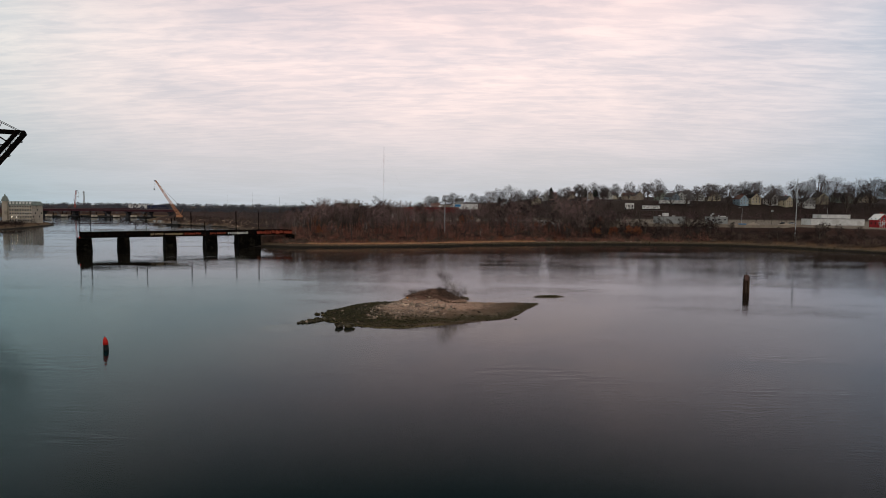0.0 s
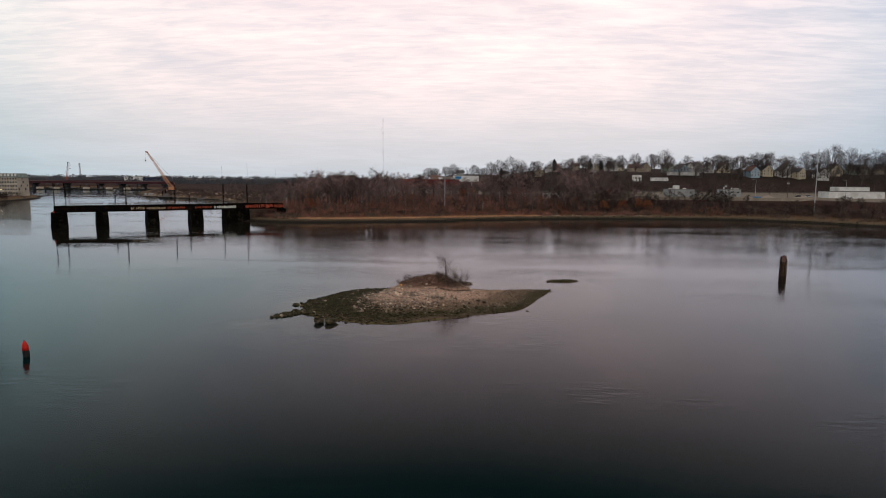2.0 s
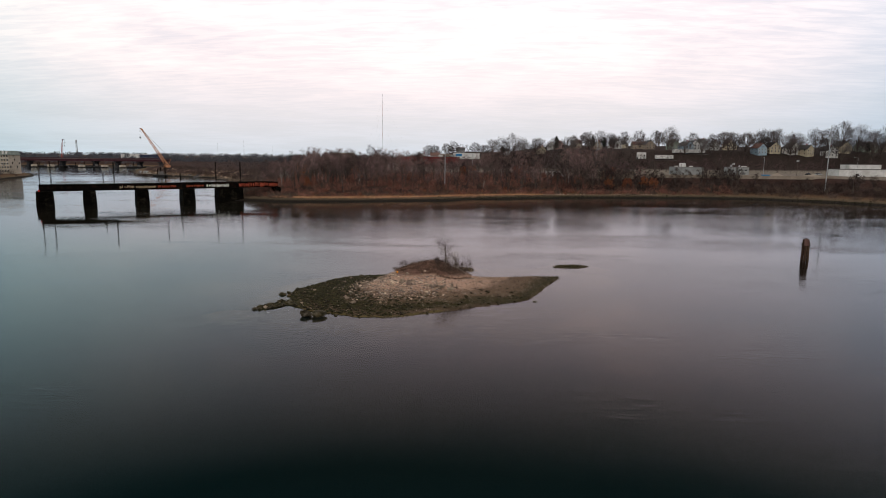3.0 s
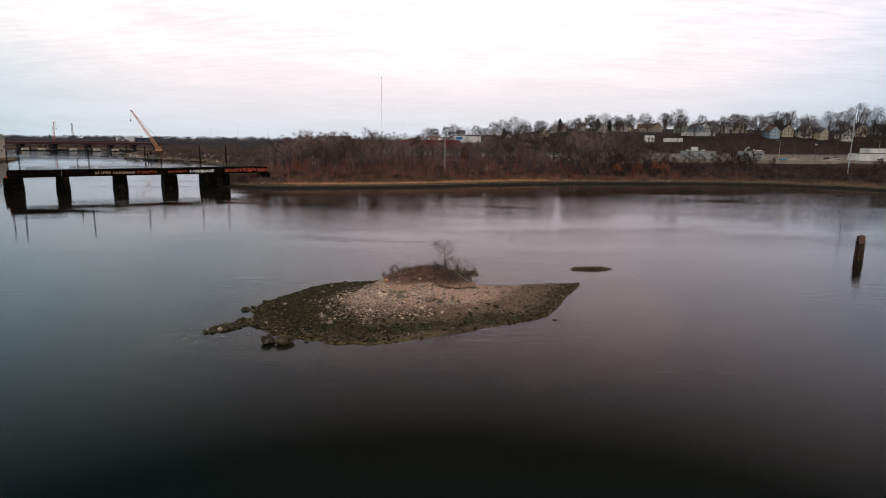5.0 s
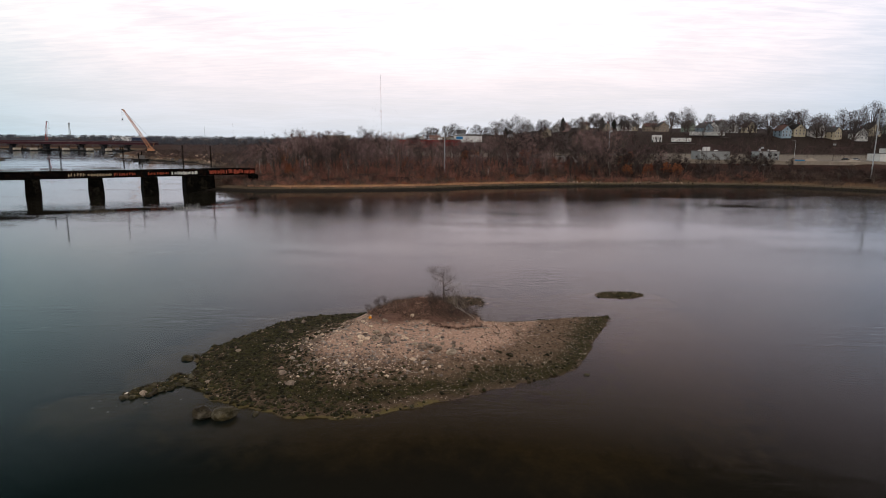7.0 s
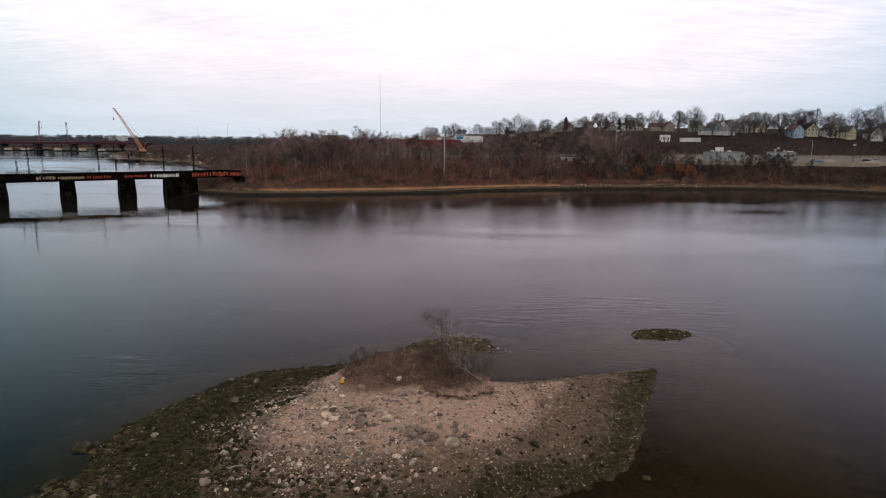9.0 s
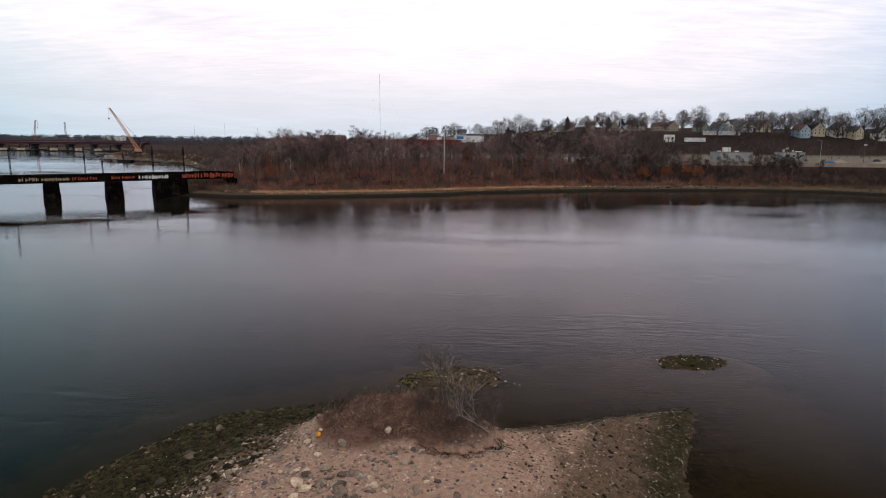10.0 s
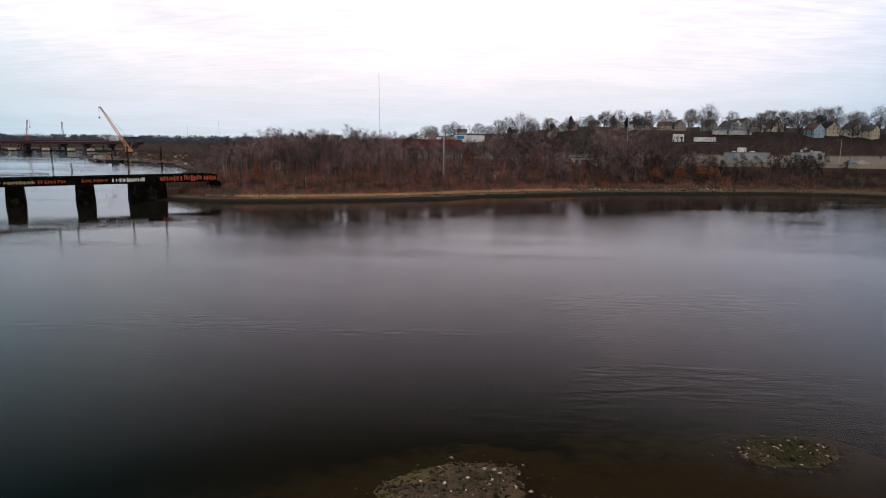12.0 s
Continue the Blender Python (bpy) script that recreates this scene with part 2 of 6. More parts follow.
def zoned(name, zones, scale=0.5, jitter=1.0, bump=0.6, drift=None):
    """Ground coloured by height: cover above the water, painted depth shade below it, with ragged borders: zones of
    (height, dark, light).
    """
    m = bpy.data.materials.new(name)
    m.use_nodes = True
    t = m.node_tree
    b = t.nodes["Principled BSDF"]
    b.inputs["Roughness"].default_value = 0.92
    b.inputs["Specular IOR Level"].default_value = 0.05
    geo = t.nodes.new("ShaderNodeNewGeometry").outputs["Position"]
    sp = t.nodes.new("ShaderNodeSeparateXYZ")
    t.links.new(geo, sp.inputs[0])

    def nz(s, d=6, r=0.62):
        n = t.nodes.new("ShaderNodeTexNoise")
        n.inputs["Scale"].default_value, n.inputs["Detail"].default_value, n.inputs["Roughness"].default_value = s, d, r
        t.links.new(geo, n.inputs["Vector"])
        return n.outputs[0]

    def mth(op, a, c):
        n = t.nodes.new("ShaderNodeMath")
        n.operation = op
        for i, v in enumerate((a, c)):
            if isinstance(v, (int, float)):
                n.inputs[i].default_value = v
            else:
                t.links.new(v, n.inputs[i])
        return n.outputs[0]

    def mix(fac, a, c):
        n = t.nodes.new("ShaderNodeMix")
        n.data_type = "RGBA"
        for i, v in ((0, fac), (6, a), (7, c)):
            if isinstance(v, (int, float)):
                n.inputs[i].default_value = v
            elif isinstance(v, tuple):
                n.inputs[i].default_value = (*v, 1)
            else:
                t.links.new(v, n.inputs[i])
        return n.outputs[2]

    h = mth("ADD", sp.outputs["Z"], mth("MULTIPLY", mth("SUBTRACT", nz(scale * 0.35), 0.5), jitter * 2))
    if drift:
        dr = t.nodes.new("ShaderNodeMapRange")
        for i, q in enumerate(drift):
            dr.inputs[i + 1].default_value = q
        t.links.new(sp.outputs["X"], dr.inputs[0])
        h = mth("ADD", h, dr.outputs[0])
    grain, coarse = nz(scale * 12, 5, 0.75), nz(scale * 2.2)
    fac = mth("MULTIPLY", mth("SUBTRACT", grain, 0.3), 2.4)
    blend = mth("ADD", mth("MULTIPLY", fac, 0.6), mth("MULTIPLY", mth("SUBTRACT", coarse, 0.35), 1.2))
    col = None
    for z, lo, hi, soft in zones:
        here = mix(blend, lo, hi)
        if col is None:
            col = here
        else:
            r = t.nodes.new("ShaderNodeMapRange")
            r.interpolation_type = "SMOOTHSTEP"
            r.inputs[1].default_value, r.inputs[2].default_value = z - soft, z + soft
            t.links.new(h, r.inputs[0])
            col = mix(r.outputs[0], col, here)
    t.links.new(col, b.inputs["Base Color"])
    bp = t.nodes.new("ShaderNodeBump")
    bp.inputs["Strength"].default_value, bp.inputs["Distance"].default_value = bump, 0.12 / scale
    t.links.new(grain, bp.inputs["Height"])
    t.links.new(bp.outputs[0], b.inputs["Normal"])
    return m


M["land"] = zoned("bank_soil", [
    # deep bed painted dark in place of light lost in the water
    (-9, (0.006, 0.0075, 0.006), (0.012, 0.013, 0.010), 1),
    (-0.9, (0.008, 0.006, 0.005), (0.018, 0.014, 0.011), 0.5),
    (0.45, (0.010, 0.008, 0.006), (0.030, 0.023, 0.015), 0.20),
    (0.95, (0.05, 0.038, 0.026), (0.13, 0.098, 0.065), 0.16),
    (1.7, (0.055, 0.034, 0.020), (0.14, 0.085, 0.048), 0.2),
    (3.2, (0.020, 0.011, 0.009), (0.055, 0.028, 0.021), 0.7),
    (12.3, (0.085, 0.072, 0.058), (0.23, 0.195, 0.160), 0.4),
    (14.6, (0.014, 0.010, 0.008), (0.045, 0.031, 0.026), 0.8)], scale=0.25, jitter=0.35)
M["islet"] = zoned("islet_gravel", [
    # bed colour falls off with depth, as the water itself absorbs nothing
    (-9, (0.006, 0.0075, 0.006), (0.012, 0.013, 0.010), 1),
    (-0.78, (0.056, 0.044, 0.016), (0.135, 0.102, 0.042), 0.50),
    (0.12, (0.022, 0.015, 0.009), (0.13, 0.086, 0.058), 0.12),
    (0.42, (0.006, 0.006, 0.002), (0.050, 0.041, 0.016), 0.20),
    (0.95, (0.030, 0.019, 0.012), (0.20, 0.130, 0.086), 0.25),
    (1.64, (0.17, 0.100, 0.072), (0.52, 0.335, 0.245), 0.25),
    (2.55, (0.034, 0.016, 0.012), (0.20, 0.115, 0.085), 0.30)], scale=1.3, jitter=0.5, bump=0.8, drift=(-6, 8, 0.0, 0.4))

# river: mirror-like gloss over a dark, faintly see-through body
water_mat = bpy.data.materials.new("river_water")
water_mat.use_nodes = True
T = water_mat.node_tree
T.nodes.clear()
wpos = T.nodes.new("ShaderNodeNewGeometry").outputs["Position"]


def water_noise(scale, stretch, detail, turn=0.0):
    mp = T.nodes.new("ShaderNodeMapping")
    mp.inputs["Scale"].default_value = stretch
    mp.inputs["Rotation"].default_value = (0, 0, radians(turn))
    T.links.new(wpos, mp.inputs[0])
    n = T.nodes.new("ShaderNodeTexNoise")
    n.inputs["Scale"].default_value, n.inputs["Detail"].default_value, n.inputs["Roughness"].default_value = scale, detail, 0.55
    T.links.new(mp.outputs[0], n.inputs["Vector"])
    return n.outputs[0]


def water_range(v, a, b, c, d):
    n = T.nodes.new("ShaderNodeMapRange")
    n.interpolation_type = "SMOOTHSTEP"
    for i, q in enumerate((a, b, c, d)):
        n.inputs[i + 1].default_value = q
    T.links.new(v, n.inputs[0])
    return n.outputs[0]


wavelet = water_noise(1.3, (0.4, 1.5, 1), 3, 10)
swell = water_noise(0.22, (0.6, 1.2, 1), 3, -8)
patch = water_range(water_noise(0.016, (0.5, 1.5, 1), 5, 6), 0.40, 0.60, 0.0, 1.0)
# wind-ruffled channel on the open side
place = T.nodes.new("ShaderNodeSeparateXYZ")
T.links.new(wpos, place.inputs[0])
ruffle = T.nodes.new("ShaderNodeMath")
ruffle.operation = "MULTIPLY"
T.links.new(water_range(place.outputs["X"], -55, -5, 1.0, 0.0), ruffle.inputs[0])
T.links.new(water_range(place.outputs["Y"], 60, 130, 1.0, 0.0), ruffle.inputs[1])
rougher = T.nodes.new("ShaderNodeMath")
rougher.operation = "MULTIPLY_ADD"
rougher.inputs[1].default_value = 0.16
T.links.new(ruffle.outputs[0], rougher.inputs[0])
bump_a = T.nodes.new("ShaderNodeBump")
bump_a.inputs["Distance"].default_value = 0.10
T.links.new(water_range(patch, 0, 1, 0.04, 0.26), bump_a.inputs["Strength"])
T.links.new(wavelet, bump_a.inputs["Height"])
bump_b = T.nodes.new("ShaderNodeBump")
bump_b.inputs["Distance"].default_value = 0.20
T.links.new(water_range(place.outputs["X"], -135, -75, 0.03, 0.10), bump_b.inputs["Strength"])
T.links.new(swell, bump_b.inputs["Height"])
T.links.new(bump_a.outputs[0], bump_b.inputs["Normal"])
gust = water_noise(0.42, (0.45, 1.9, 1), 4, 9)
bump_c = T.nodes.new("ShaderNodeBump")
bump_c.inputs["Distance"].default_value = 0.35
T.links.new(water_range(water_noise(0.03, (0.4, 1.6, 1), 4, 12), 0.48, 0.64, 0.0, 0.22), bump_c.inputs["Strength"])
T.links.new(gust, bump_c.inputs["Height"])
T.links.new(bump_b.outputs[0], bump_c.inputs["Normal"])
gloss = T.nodes.new("ShaderNodeBsdfGlossy")
gloss.distribution = "BECKMANN"
# reflection tint painted by place: dimmer and tealer on the near left
sheen = T.nodes.new("ShaderNodeMix")
sheen.data_type = "RGBA"
sheen.inputs[6].default_value, sheen.inputs[7].default_value = (0.60, 0.81, 0.86, 1), (0.90, 0.92, 0.98, 1)
sheen_span = T.nodes.new("ShaderNodeMath")
sheen_span.operation, sheen_span.use_clamp = "ADD", True
T.links.new(water_range(place.outputs["X"], -60, 5, 0.0, 1.0), sheen_span.inputs[0])
T.links.new(water_range(place.outputs["Y"], 110, 260, 0.0, 0.8), sheen_span.inputs[1])
T.links.new(sheen_span.outputs[0], sheen.inputs[0])
T.links.new(sheen.outputs[2], gloss.inputs["Color"])
breeze = T.nodes.new("ShaderNodeMath")
breeze.operation = "MULTIPLY_ADD"
lane = T.nodes.new("ShaderNodeMath")
lane.operation = "MULTIPLY"
T.links.new(water_range(place.outputs["X"], -120, -45, 0.0, 0.085), lane.inputs[0])
T.links.new(water_range(place.outputs["X"], 45, 130, 1.0, 0.6), lane.inputs[1])
T.links.new(lane.outputs[0], breeze.inputs[0])
T.links.new(water_range(place.outputs["Y"], 110, 210, 0.0, 1.0), breeze.inputs[1])
sheltered = T.nodes.new("ShaderNodeMath")
sheltered.operation = "MULTIPLY"
T.links.new(water_range(patch, 0, 1, 0.035, 0.085), sheltered.inputs[0])
T.links.new(water_range(place.outputs["X"], -135, -75, 0.28, 1.0), sheltered.inputs[1])
T.links.new(sheltered.outputs[0], breeze.inputs[2])
T.links.new(breeze.outputs[0], rougher.inputs[2])
T.links.new(rougher.outputs[0], gloss.inputs["Roughness"])
T.links.new(bump_c.outputs[0], gloss.inputs["Normal"])
clearw = T.nodes.new("ShaderNodeBsdfTransparent")
clearw.inputs["Color"].default_value = (0.80, 0.70, 0.52, 1)
murk = T.nodes.new("ShaderNodeBsdfDiffuse")
# body colour by place: teal near and left, dark brown elsewhere
body_tint = T.nodes.new("ShaderNodeMix")
body_tint.data_type = "RGBA"
body_tint.inputs[6].default_value, body_tint.inputs[7].default_value = (0.001, 0.016, 0.019, 1), (0.015, 0.013, 0.010, 1)
brown_zone = T.nodes.new("ShaderNodeMath")
brown_zone.operation, brown_zone.use_clamp = "ADD", True
T.links.new(water_range(place.outputs["X"], -45, -5, 0.0, 1.0), brown_zone.inputs[0])
T.links.new(water_range(place.outputs["Y"], 130, 230, 0.0, 1.0), brown_zone.inputs[1])
brown_mask = T.nodes.new("ShaderNodeMath")
brown_mask.operation = "MULTIPLY"
T.links.new(brown_zone.outputs[0], brown_mask.inputs[0])
T.links.new(water_range(place.outputs["Y"], 50, 108, 0.0, 1.0), brown_mask.inputs[1])
T.links.new(brown_mask.outputs[0], body_tint.inputs[0])
T.links.new(body_tint.outputs[2], murk.inputs["Color"])
body = T.nodes.new("ShaderNodeMixShader")
body.inputs[0].default_value = 0.45
T.links.new(clearw.outputs[0], body.inputs[1])
T.links.new(murk.outputs[0], body.inputs[2])
fres = T.nodes.new("ShaderNodeFresnel")
fres.inputs["IOR"].default_value = 1.33
T.links.new(bump_c.outputs[0], fres.inputs["Normal"])
# glare cut as by a polarising filter
glare = T.nodes.new("ShaderNodeMath")
glare.operation, glare.use_clamp = "MULTIPLY_ADD", True
glare.inputs[1].default_value, glare.inputs[2].default_value = 1.04, -0.068
T.links.new(fres.outputs[0], glare.inputs[0])
surface = T.nodes.new("ShaderNodeMixShader")
T.links.new(glare.outputs[0], surface.inputs[0])
T.links.new(body.outputs[0], surface.inputs[1])
T.links.new(gloss.outputs[0], surface.inputs[2])
T.links.new(surface.outputs[0], T.nodes.new("ShaderNodeOutputMaterial").inputs[0])
M["water"] = water_mat


# ---- building blocks ----
class Shape:
    """Collects boxes, rods and panels into one mesh."""

    def __init__(self):
        self.v, self.f = [], []

    def add(self, verts, faces):
        n = len(self.v)
        self.v += [tuple(p) for p in verts]
        self.f += [tuple(i + n for i in q) for q in faces]
        return self

    def box(self, x0, y0, z0, x1, y1, z1, m=None, taper=0.0):
        k = taper
        pts = [(x0, y0, z0), (x1, y0, z0), (x1, y1, z0), (x0, y1, z0),
               (x0 + k, y0 + k, z1), (x1 - k, y0 + k, z1), (x1 - k, y1 - k, z1), (x0 + k, y1 - k, z1)]
        if m:
            pts = [m @ Vector(p) for p in pts]
        return self.add(pts, [(3, 2, 1, 0), (4, 5, 6, 7), (0, 1, 5, 4), (1, 2, 6, 5), (2, 3, 7, 6), (3, 0, 4, 7)])

    def rod(self, a, b, r0, r1=None, n=6):
        a, b = Vector(a), Vector(b)
        r1 = r0 if r1 is None else r1
        d = (b - a).normalized()
        u = d.orthogonal().normalized()
        w = d.cross(u)
        ring = [math.tau * i / n for i in range(n)]
        pts = [a + (u * math.cos(q) + w * math.sin(q)) * r0 for q in ring] + [b + (u * math.cos(q) + w * math.sin(q)) * r1 for q in ring]
        return self.add(pts, [(i, (i + 1) % n, n + (i + 1) % n, n + i) for i in range(n)] + [tuple(reversed(range(n))), tuple(range(n, 2 * n))])

    def turned(self, profile, n=12, at=(0, 0, 0)):
        pts = [(at[0] + r * math.cos(math.tau * i / n), at[1] + r * math.sin(math.tau * i / n), at[2] + z) for z, r in profile for i in range(n)]
        k = len(profile)
        fs = [(j * n + i, j * n + (i + 1) % n, (j + 1) * n + (i + 1) % n, (j + 1) * n + i) for j in range(k - 1) for i in range(n)]
        return self.add(pts, fs + [tuple(reversed(range(n))), tuple(range((k - 1) * n, k * n))])

    def mesh(self, name, mat, smooth=False):
        me = bpy.data.meshes.new(name)
        me.from_pydata(self.v, [], self.f)
        if smooth:
            me.shade_smooth()
        me.materials.append(mat)
        return me


def part(name, shape, mat, parent=None, label="", smooth=False):
    ob = new(name, shape.mesh(name, mat, smooth) if isinstance(shape, Shape) else shape)
    if parent:
        ob.parent = parent
    return tagged(ob, label)


def thing(name, m, label, category, group="", kind=""):
    ob = new(name)
    ob.matrix_world = m
    ob.empty_display_size = 0.3
    return tagged(ob, label, category, group, kind)


def cloud_mesh(name, verts, faces, mat):
    """A mesh from numpy arrays of corners and equal-sided faces."""
    me = bpy.data.meshes.new(name)
    k = faces.shape[1]
    me.vertices.add(len(verts))
    me.vertices.foreach_set("co", np.asarray(verts, np.float32).ravel())
    me.loops.add(faces.size)
    me.loops.foreach_set("vertex_index", np.asarray(faces, np.int32).ravel())
    me.polygons.add(len(faces))
    me.polygons.foreach_set("loop_start", np.arange(0, faces.size, k, dtype=np.int32))
    me.update(calc_edges=True)
    me.materials.append(mat)
    return me


rng = np.random.default_rng(7)


def smooth01(a, b, v):
    q = np.clip((v - a) / (b - a), 0, 1)
    return q * q * (3 - 2 * q)


def lumps(x, y, size, seed=0):
    """Soft pseudo-random relief from a few rotated waves, about -1 to 1."""
    out = 0.0
    for i in range(5):
        a = 1.7 * i + seed
        out = out + np.sin((x * math.cos(a) + y * math.sin(a)) / size * (1 + 0.37 * i) + 2.1 * i + seed) / (1.4 + 0.4 * i)
    return out / 2.2

# ---- ground and river ----
EAST = np.array([(900, -400), (420, 180), (330, 255), (275, 300), (242, 340), (225, 362), (205, 384), (180, 398), (150, 402), (106, 399), (61, 390),
                 (32, 381), (4, 369), (-14, 358), (-33, 350), (-52, 344), (-66, 340), (-80, 337), (-95, 336), (-112, 339), (-125, 342), (-134, 350), (-148, 368),
                 (-166, 430), (-205, 540), (-270, 640), (-352, 688), (-452, 802), (-500, 900), (-556, 1040), (-600, 1120), (-700, 1180), (-1200, 1120), (-6000, 1000),
                 (-6000, 7000), (7000, 7000), (7000, -400)], float)
WEST = np.array([(-300, -900), (-330, 150), (-385, 400), (-418, 506), (-440, 580), (-462, 640), (-520, 700), (-700, 760), (-6000, 800), (-6000, -900)], float)


def inland(poly, x, y):
    """Distance to the edge of a land, positive inside it."""
    best = np.full(x.shape, 1e9)
    inside = np.zeros(x.shape, bool)
    for (ax, ay), (bx, by) in zip(poly, np.roll(poly, -1, 0)):
        dx, dy = bx - ax, by - ay
        q = np.clip(((x - ax) * dx + (y - ay) * dy) / (dx * dx + dy * dy), 0, 1)
        best = np.minimum(best, np.hypot(x - ax - q * dx, y - ay - q * dy))
        cross = ((ay > y) != (by > y)) & (x < dx * (y - ay) / (dy if dy else 1e-9) + ax)
        inside ^= cross
    return np.where(inside, best, -best)


def ground_height(x, y):
    x, y = np.asarray(x, float), np.asarray(y, float)
    s = inland(EAST, x, y) + 1.5 * lumps(x, y, 9, 1) + 0.35 * lumps(x, y, 1.7, 4)
    w = inland(WEST, x, y)
    z = -2.2 + 2.2 * smooth01(-14, 0, s)
    z = z + 0.8 * smooth01(-1, 3.4, s) + 1.0 * smooth01(4.2, 5.1, s) + 4.6 * smooth01(9, 34, s) + smooth01(34, 66, s) * smooth01(-140, -40, x) * (4.6 + 2.0 * smooth01(60, 110, x))
    # slope up to the streets behind the yards, steeper to the right
    right = smooth01(60, 170, x)
    z = z + right * (20.5 * smooth01(535, 640, y - 0.1 * x) + 12 * smooth01(640, 1100, y))
    z = z + (1 - right) * smooth01(-140, 0, x) * (11 * smooth01(460, 700, y) + 11 * smooth01(700, 1050, y))
    z = z + 6 * smooth01(1300, 2600, y) * (1 - smooth01(-250, -100, x))
    z = z + 0.5 * lumps(x, y, 14, 3) * smooth01(15, 40, s)
    return np.where(w > -12, np.maximum(z, -2.2 + 5.2 * smooth01(-8, 9, w)), z)


def sheet(name, xs, ys, fn, mat):
    gx, gy = np.meshgrid(xs, ys)
    verts = np.stack([gx, gy, fn(gx, gy)], -1).reshape(-1, 3)
    nx, ny = len(xs), len(ys)
    i = (np.arange(ny - 1)[:, None] * nx + np.arange(nx - 1)[None, :]).ravel()
    me = cloud_mesh(name, verts, np.stack([i, i + 1, i + nx + 1, i + nx], 1), mat)
    me.shade_smooth()
    return me


def spaced(*runs):
    return np.unique(np.concatenate([np.arange(a, b, s) for a, b, s in runs]))


ground = tagged(new("ground", sheet("ground", spaced((-4900, -1000, 300), (-1000, -480, 40), (-480, -160, 10), (-160, 320, 2.4), (320, 600, 20), (600, 4901, 300)),
                                    spaced((-600, 300, 50), (300, 330, 5), (330, 412, 0.8), (412, 460, 2.5), (460, 720, 6), (720, 1300, 30), (1300, 4901, 300)), ground_height, M["land"])),
                "muddy river banks with straw grass and brown leaf litter", "ground", kind="structure")
water = tagged(new("water", sheet("water", spaced((-4800, 4801, 400)), spaced((-600, 4801, 400)), lambda x, y: 0 * x, M["water"])),
               "calm dark river with faint ripples under an overcast sky", "water", kind="structure")


def height_at(x, y):
    return float(ground_height(np.array([x]), np.array([y]))[0])

# ---- the islet ----
FRONT = np.array([(19.9, 147.2), (17.9, 142.2), (15.9, 137.4), (13.3, 130.6), (11.4, 127.0), (7.5, 124.4), (3.8, 122.1), (-0.1, 119.8), (-3.3, 118.0), (-6.8, 116.0), (-9.3, 114.6), (-12.1, 114.1),
                  (-16.8, 114.7), (-18.6, 115.0), (-20.4, 115.7), (-23.2, 117.0), (-25.5, 118.3), (-27.3, 120.0), (-28.9, 122.8), (-30.6, 127.6), (-30.1, 131.5), (-28.9, 135.0), (-27.3, 138.2),
                  (-25.3, 141.7), (-23.3, 143.7), (-19.6, 145.4), (-14, 146.8)], float)
BACK = np.array([(-14, 146.8), (-9, 146.6), (-4, 145.0), (-0.5, 143.2), (1.8, 142.6), (9.6, 144.5), (14.7, 146.3), (19.8, 147.4)], float)


def line_distance(line, x, y):
    best = np.full(x.shape, 1e9)
    for (ax, ay), (bx, by) in zip(line[:-1], line[1:]):
        dx, dy = bx - ax, by - ay
        q = np.clip(((x - ax) * dx + (y - ay) * dy) / (dx * dx + dy * dy), 0, 1)
        best = np.minimum(best, np.hypot(x - ax - q * dx, y - ay - q * dy))
    return best


ISLE = np.concatenate([FRONT, BACK[1:-1]])


def oval(x, y, cx, cy, a, b, turn=0.0):
    c, s = math.cos(turn), math.sin(turn)
    u, v = (x - cx) * c + (y - cy) * s, -(x - cx) * s + (y - cy) * c
    return np.hypot(u / a, v / b)


